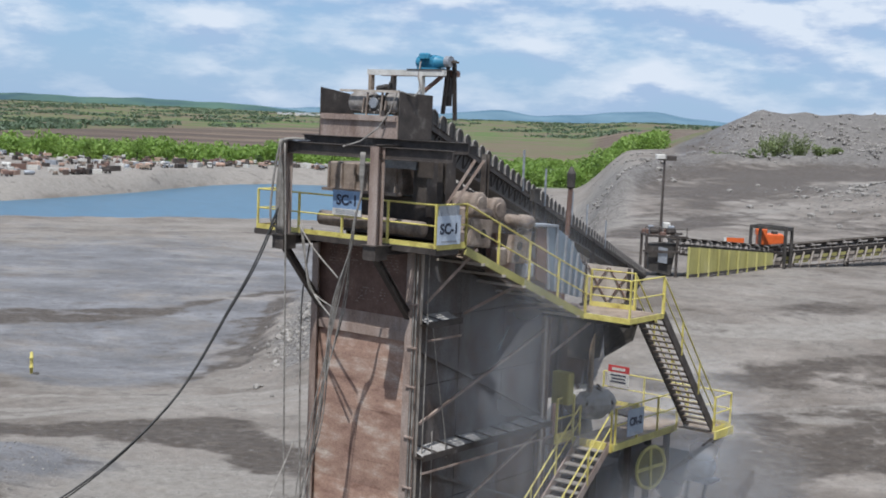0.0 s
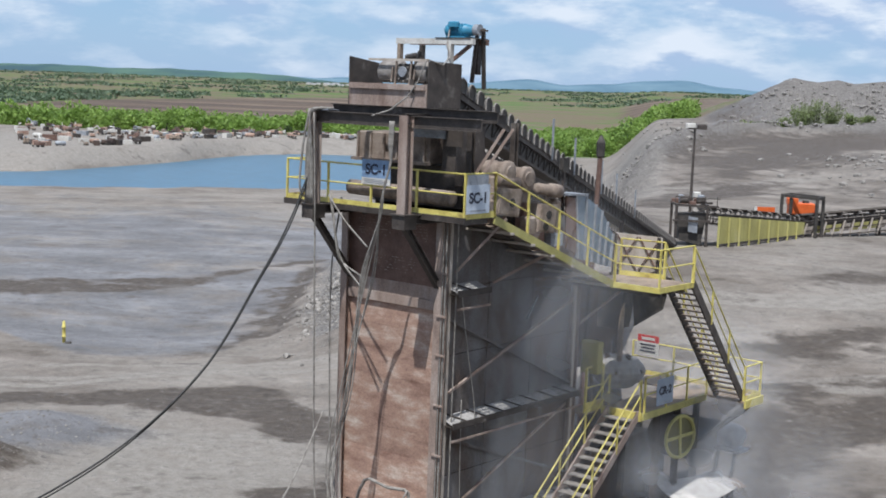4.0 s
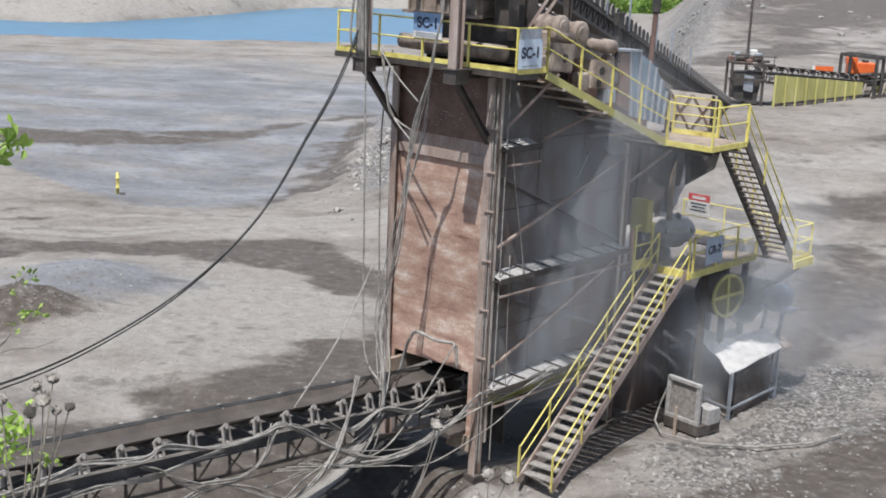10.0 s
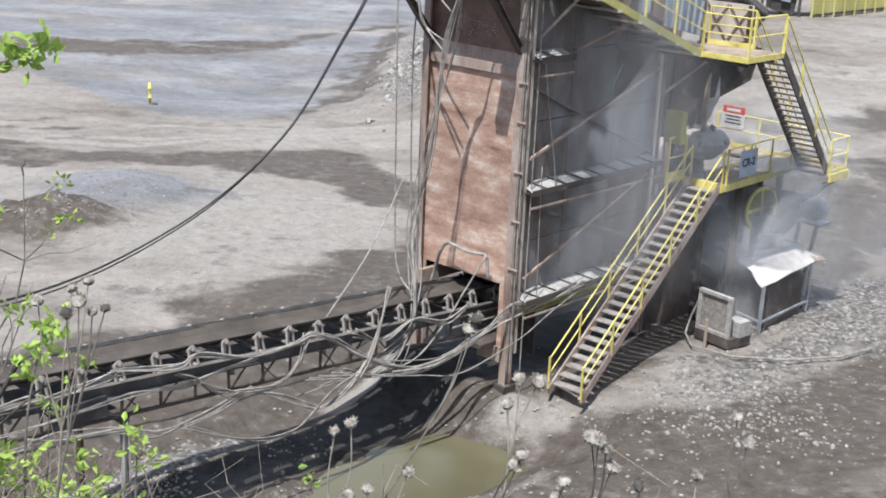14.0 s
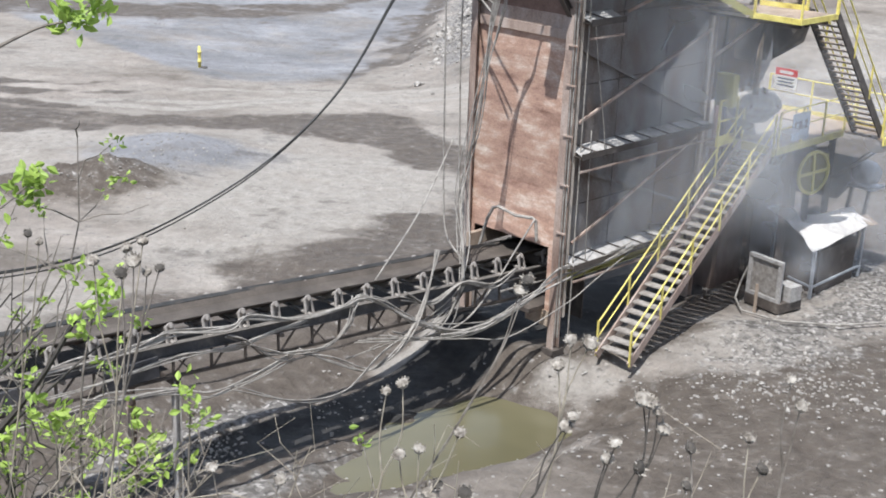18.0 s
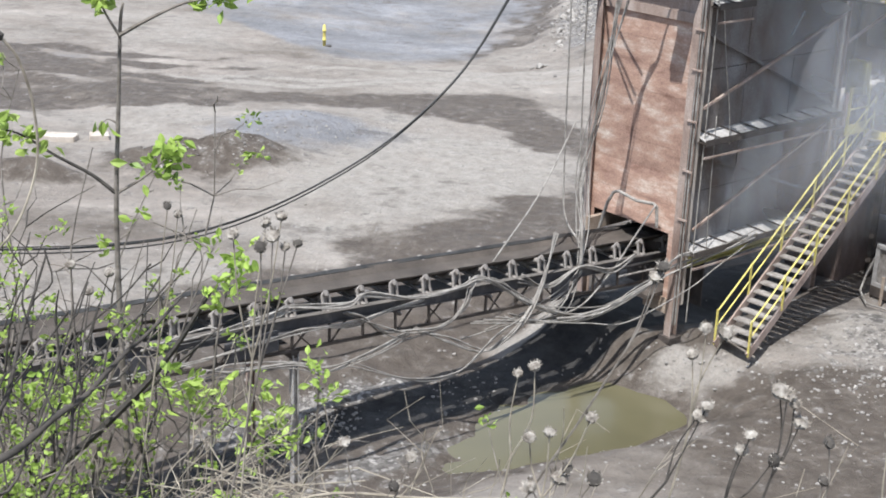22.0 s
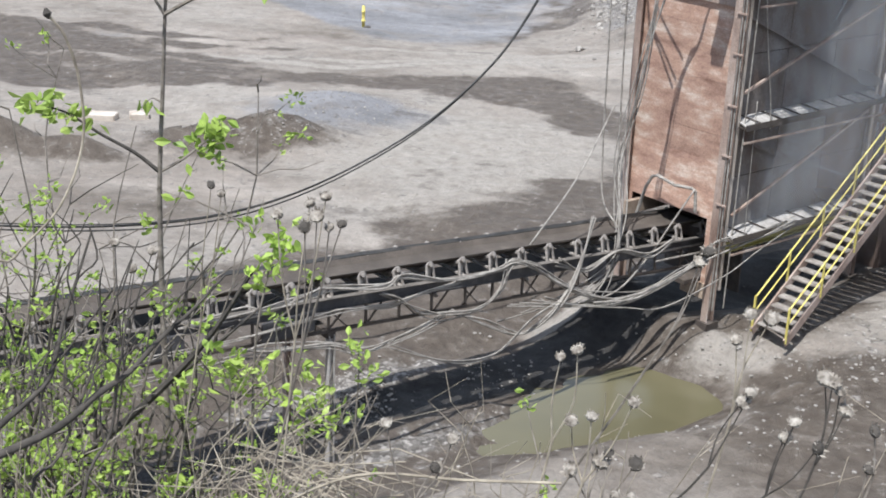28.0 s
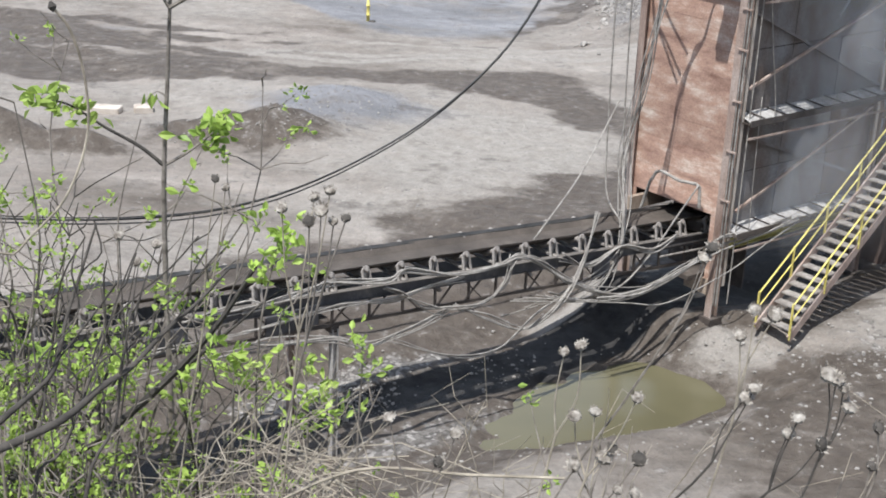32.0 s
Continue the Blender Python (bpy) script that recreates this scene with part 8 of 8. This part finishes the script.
thistle([(-1.14, 3.12, 12.85), (-1.18, 3.11, 12.83), (-1.26, 3.08, 12.8)], (-1.26, 3.01, 11.66), 1)
thistle([(-1.16, 3.01, 12.8), (-1.1, 3.03, 12.8), (-1.07, 3.04, 12.81), (-1.13, 3.02, 12.83)], (-1.3, 2.94, 11.73), 2)
thistle([(-0.49, 3.07, 12.51), (-0.45, 3.08, 12.53)], (-0.56, 3.01, 11.82), 3)
thistle([(-0.29, 2.99, 12.45), (-0.39, 2.98, 12.4), (-0.44, 2.98, 12.38)], (-0.46, 2.92, 11.9), 4)
thistle([(-0.34, 2.99, 12.3), (-0.36, 2.99, 12.27), (-0.27, 2.99, 12.28), (-0.43, 2.98, 12.24)], (-0.4, 2.92, 11.9), 5, 0.024)
thistle([(-0.75, 2.82, 12.28), (-0.71, 2.83, 12.36), (-0.87, 2.79, 12.4)], (-0.84, 2.74, 11.94), 6)
thistle([(-0.01, 3.1, 12.47), (-0.03, 3.1, 12.44)], (-0.28, 3.04, 11.9), 7, 0.026)
thistle([(-0.06, 3.3, 12.52), (-0.03, 3.3, 12.6), (0.02, 3.3, 12.59)], (-0.12, 3.23, 11.77), 8, 0.025)
thistle([(0.16, 3.09, 12.54), (0.2, 3.09, 12.51), (0.22, 3.09, 12.46), (0.18, 3.09, 12.53)], (0.1, 3.03, 11.96), 9, 0.024)
thistle([(0.08, 3.0, 12.41), (0.1, 2.99, 12.46), (0.16, 2.99, 12.4)], (-0.1, 2.94, 12.0), 10)
thistle([(-0.16, 3.4, 12.72), (-0.18, 3.4, 12.69)], (-0.6, 3.33, 11.68), 11, 0.026)
thistle([(0.27, 2.88, 12.42), (0.27, 2.88, 12.52)], (0.24, 2.82, 12.11), 12)
thistle([(-0.3, 2.79, 12.3), (-0.26, 2.79, 12.3)], (-0.34, 2.73, 12.05), 13)
thistle([(-1.78, 3.84, 12.59), (-1.75, 3.85, 12.56)], (-1.95, 3.7, 11.07), 14)
thistle([(-2.16, 3.88, 12.33), (-2.11, 3.9, 12.23), (-2.05, 3.94, 12.29)], (-2.23, 3.74, 10.97), 15)
thistle([(-1.33, 3.38, 11.96)], (-1.4, 3.27, 11.46), 17, 0.024)
thistle([(0.42, 3.0, 12.5), (0.46, 3.0, 12.42)], (0.4, 2.94, 12.0), 18)
thistle([(0.52, 3.1, 12.62), (0.55, 3.1, 12.55)], (0.5, 3.03, 12.0), 19)


def bent_stalk():
    """A pale bare stalk with a curled tip."""
    z = ground_at(-2.3, 3.3)
    pts = [(-2.3, 3.3, z), (-2.28, 3.28, 12.3), (-2.2, 3.33, 12.47), (-2.08, 3.4, 12.62), (-2.03, 3.47, 12.8), (-2.03, 3.48, 12.98), (-2.06, 3.47, 13.12), (-2.1, 3.45, 13.19)]
    t = thing("dry_stalk", "pale bent dry stalk with a curled tip", "weed", (-2.3, 3.3, z), WORLD)
    part("stalk", Geo().tube(smooth_line(pts, 6), 0.0045, 6), STRAW, t)
    part("tip", Geo().lathe((-2.1, 3.45, 13.18), (-2.11, 3.45, 13.21), [(0, 0.004), (0.5, 0.014), (1, 0.004)], 8), DARKBARK, t)


def bare_branches():
    """Dark leafless boughs that arch across the shrubs."""
    t = thing("bare_bough", "dark bare bough arching through the shrubs", "branch", (-3.3, 4.2, ground_at(-3.3, 4.2)), WORLD)
    z = ground_at(-3.3, 4.2)
    part("bough", Geo().tube(smooth_line([(-3.3, 4.2, z), (-3.1, 4.0, 11.0), (-2.7, 4.0, 11.2), (-2.35, 4.0, 11.45), (-2.05, 4.0, 11.75), (-1.85, 4.0, 12.0), (-1.7, 4.0, 12.25)], 5), [0.026 - 0.0006 * i for i in range(31)], 6), DARKBARK, t)
    for a, b in (((-2.7, 4.0, 11.2), (-2.3, 3.9, 12.3)), ((-2.35, 4.0, 11.45), (-2.25, 3.95, 12.2)), ((-3.1, 4.0, 11.0), (-2.6, 3.9, 12.1)), ((-2.05, 4.0, 11.75), (-1.55, 3.95, 12.2)), ((-2.5, 4.0, 11.3), (-1.8, 4.0, 11.5))):
        q = random.Random(int(a[0] * 100))
        line = smooth_line(wander(a, b, q, 0.03, 5), 3)
        part("side_bough", Geo().tube(line, [0.009 * (1 - 0.8 * i / len(line)) for i in range(len(line))], 5), DARKBARK, t)


def near_boughs():
    """Two dark boughs and two thin stems close to the eye, rooted lower on the bank."""
    for r, pts in ((0.017, [(-2.3, 2.6, 11.9), (-2.11, 2.85, 12.01), (-1.97, 3.1, 12.04), (-1.9, 3.24, 12.1), (-1.85, 3.35, 12.13), (-1.8, 3.47, 12.2), (-1.74, 3.59, 12.26), (-1.68, 3.7, 12.34)]),
                   (0.013, [(-2.3, 2.85, 11.85), (-2.11, 3.02, 12.06), (-2.06, 3.08, 12.11), (-2.01, 3.15, 12.17), (-2.0, 3.19, 12.24), (-2.0, 3.24, 12.32), (-1.98, 3.31, 12.45), (-1.96, 3.37, 12.57)]),
                   (0.007, [(-1.9, 3.11, 11.8), (-1.87, 3.25, 11.97), (-1.88, 3.33, 12.12), (-1.88, 3.41, 12.28), (-1.88, 3.47, 12.41)]),
                   (0.007, [(-2.08, 3.12, 11.77), (-2.03, 3.22, 11.88), (-1.99, 3.39, 12.12), (-1.96, 3.5, 12.31), (-1.92, 3.59, 12.47)])):
        x, y, _ = pts[0]
        z = ground_at(x, y)
        t = thing("bare_bough", "dark bare bough reaching up through the shrubs", "branch", (x, y, z), WORLD)
        line = smooth_line([(x, y, min(z, pts[0][2] - 0.3)), *pts], 4)
        part("bough", Geo().tube(line, [r * (1 - 0.75 * i / (len(line) - 1)) for i in range(len(line))], 7), DARKBARK, t, "", True)
        q = random.Random(int(r * 1000) + len(pts))
        for k in range(5):
            p = line[len(line) // 3 + k * len(line) // 9]
            e = p + Vector((q.gauss(0.05, 0.08), q.gauss(0.05, 0.05), q.uniform(0.08, 0.28)))
            part("side_bough", Geo().tube(smooth_line(wander(p, e, q, 0.015, 3), 3), 0.003, 5), DARKBARK, t)


bare_branches()
near_boughs()
bent_stalk()


def dry_grass():
    """Dead stems and matted straw along the edge of the bank."""
    q = random.Random(8)
    g = Geo()
    for _ in range(190):
        x, y = q.uniform(-2.6, 0.9), q.uniform(2.4, 3.6)
        z = ground_at(x, y)
        h = 14.0 - 0.6 * y - z - q.uniform(0.1, 0.55)
        if h < 0.2:
            continue
        lean = Vector((q.gauss(0, 0.25), q.gauss(0, 0.2), h))
        p = Vector((x, y, z))
        g.tube([p, p + lean * 0.5 + Vector((q.gauss(0, 0.03), q.gauss(0, 0.03), 0)), p + lean], [0.003, 0.0022, 0.001], 4)
    # fallen mat of straw
    for _ in range(60):
        p = Vector((q.gauss(-1.12, 0.14), q.gauss(3.0, 0.12), q.gauss(11.98, 0.05)))
        d = Vector((q.gauss(0, 1), q.gauss(0, 0.4), q.gauss(0.05, 0.25))).normalized() * q.uniform(0.08, 0.3)
        g.tube([p - d, p + Vector((0, 0, q.gauss(0.015, 0.015))), p + d], [0.002, 0.002, 0.001], 4)
    alone("dry_grass", g, STRAW, "dead grass and broken stalks on the bank", "grass", "stuff", WORLD)
    t = Geo()
    for k in range(48):
        x, y = q.uniform(-1.7, 0.6), q.uniform(2.7, 3.4)
        p, d = Vector((x, y, 11.7 + 0.1 * q.random())), Vector((q.gauss(0.15, 0.25), q.gauss(0, 0.1), q.uniform(0.25, 0.6)))
        line = smooth_line(wander(p, p + d, q, 0.015, 5), 3)
        t.tube(line, [0.0028 - 0.0018 * i / len(line) for i in range(len(line))], 5)
        for _ in range(2):
            f = line[q.randrange(6, len(line) - 2)]
            t.tube([f, f + Vector((q.gauss(0, 0.05), q.gauss(0, 0.03), q.uniform(0.03, 0.1))), f + Vector((q.gauss(0, 0.09), q.gauss(0, 0.05), q.uniform(0.08, 0.2)))], [0.0016, 0.0012, 0.0007], 4)
    t.tube(smooth_line([(-1.3, 2.95, 11.95), (-1.0, 2.95, 12.14), (-0.7, 2.95, 12.18), (-0.45, 2.96, 12.21)], 5), 0.004, 6)
    alone("dead_stalks", t, STRAW, "bare dead stalks leaning over the bank edge", "weeds", "stuff", WORLD)


dry_grass()


# ---- drifting dust ----
def dust_material(name, alpha):
    m = bpy.data.materials.new(name)
    m.use_nodes = True
    n, l = m.node_tree.nodes, m.node_tree.links
    b = n["Principled BSDF"]
    b.inputs["Base Color"].default_value, b.inputs["Roughness"].default_value = (0.80, 0.82, 0.86, 1), 1.0
    b.inputs["Specular IOR Level"].default_value = 0.0
    tr = n.new("ShaderNodeBsdfTransparent")
    tl = n.new("ShaderNodeBsdfTranslucent")
    tl.inputs["Color"].default_value = (0.80, 0.82, 0.86, 1)
    half = n.new("ShaderNodeMixShader")
    half.inputs[0].default_value = 0.5
    l.new(b.outputs[0], half.inputs[1])
    l.new(tl.outputs[0], half.inputs[2])
    src = n.new("ShaderNodeTexCoord").outputs["Object"]
    t = n.new("ShaderNodeTexNoise")
    t.inputs["Scale"].default_value, t.inputs["Detail"].default_value = 0.8, 2.0
    l.new(src, t.inputs["Vector"])
    # thins out towards the rim of the puff
    ln = n.new("ShaderNodeVectorMath")
    ln.operation = "LENGTH"
    l.new(src, ln.inputs[0])
    rim = n.new("ShaderNodeMapRange")
    rim.inputs["From Min"].default_value, rim.inputs["From Max"].default_value = 1.0, 0.15
    l.new(ln.outputs["Value"], rim.inputs["Value"])
    sq = n.new("ShaderNodeMath")
    sq.operation = "POWER"
    sq.inputs[1].default_value = 1.7
    l.new(rim.outputs[0], sq.inputs[0])
    r = n.new("ShaderNodeMapRange")
    r.inputs["From Min"].default_value, r.inputs["From Max"].default_value = -0.2, 0.9
    r.inputs["To Max"].default_value = alpha
    l.new(t.outputs[0], r.inputs["Value"])
    k = n.new("ShaderNodeMath")
    k.operation = "MULTIPLY"
    l.new(r.outputs[0], k.inputs[0])
    l.new(sq.outputs[0], k.inputs[1])
    mx = n.new("ShaderNodeMixShader")
    l.new(k.outputs[0], mx.inputs[0])
    l.new(tr.outputs[0], mx.inputs[1])
    l.new(half.outputs[0], mx.inputs[2])
    l.new(mx.outputs[0], n["Material Output"].inputs[0])
    return m


DUST = dust_material("rising_dust", 0.42)


def puff_mesh(seed):
    """A billow of dust: one rumpled, domed veil that thins out towards its rim."""
    q = random.Random(seed)
    g, n = Geo(), 12
    v = []
    for i in range(n + 1):
        for j in range(n + 1):
            x, y = 2 * i / n - 1, 2 * j / n - 1
            v.append((x, 0.35 * (x * x + y * y) + 0.14 * math.sin(3 * x + seed) * math.cos(3 * y + 2 * seed), y))
    g.add(v, [(i * (n + 1) + j, i * (n + 1) + j + 1, (i + 1) * (n + 1) + j + 1, (i + 1) * (n + 1) + j) for i in range(n) for j in range(n)])
    return mesh_of("dust_puff", g, DUST, smooth=True)


PUFFS = []


def build_dust():
    q = random.Random(21)
    meshes = [puff_mesh(s) for s in range(4)]
    # start, size: in the tower's coordinates
    spots = [((1.3, 2.8, 6.8), 3.6, 39), ((1.4, 2.6, 3.6), 3.0, 39), ((2.5, 7.0, 2.9), 1.9, 39), ((2.9, 9.6, 3.0), 2.4, 39), ((2.9, 11.8, 1.5), 2.3, 39), ((3.5, 14.6, 1.7), 3.0, 39), ((2.1, 7.7, 1.0), 1.4, 39), ((1.0, 8.4, 2.4), 2.6, 39), ((0.9, 7.6, 5.2), 3.0, 39), ((1.2, 3.4, 9.0), 3.2, 39), ((2.6, 11.0, 4.6), 3.6, 39)]
    for k, (src, size, face) in enumerate(spots):
        ob = new("dust_puff", meshes[k % 4])
        tagged(ob, "thin grey dust drifting from the crusher", "dust", "drifting dust")
        ob.scale = (size, size, size)
        PUFFS.append((ob, Vector(src), Vector((q.gauss(0.0, 0.02), q.gauss(0.02, 0.03), q.uniform(0.0, 0.03))), face + q.uniform(-4, 4), q.uniform(-0.15, 0.15)))


build_dust()
# two billows that drift from the crusher across the stair and back
DRIFT = [(0, 1.6, 11.0, 3.0), (13, 1.8, 10.0, 3.4), (16.5, 2.2, 7.0, 4.0), (19, 2.5, 4.6, 4.6), (21.5, 2.5, 4.0, 5.0), (24.5, 2.2, 6.5, 5.4), (28, 1.8, 9.0, 4.4), (32, 1.6, 11.0, 3.4)]
BILLOWS = []
for seed, size, lift, lag in ((2, 3.4, 0.0, 0.0), (3, 2.8, 1.6, 0.8)):
    ob = new("dust_puff", puff_mesh(seed))
    tagged(ob, "thin pale dust drifting across the stair", "dust", "drifting dust")
    ob.scale = (size, size, size)
    BILLOWS.append((ob, lift, lag))


def motions():
    """The dust drifts and turns slowly, swinging to and fro about its source."""
    for k, (ob, p, drift, turn, spin) in enumerate(PUFFS):
        rows = []
        for t in range(0, 33, 4):
            s = p + drift * t * 0.5 + Vector((0.25 * math.sin(0.5 * t + k), 0.4 * math.sin(0.37 * t + 2 * k), 0.3 * math.sin(0.43 * t + 3 * k)))
            rows.append((float(t), TOWER @ pose(s.x, s.y, s.z, 10 * math.sin(0.3 * t + k), 8 * math.cos(0.25 * t + k), turn + spin * t)))
        walk(ob, rows)
    for ob, lift, lag in BILLOWS:
        walk(ob, [(float(t), TOWER @ pose(u + 0.3 * lag, v + lag, z + lift, 6 * math.sin(0.3 * t), 5 * math.cos(0.25 * t), 39 + 0.2 * t)) for t, u, v, z in DRIFT])


motions()
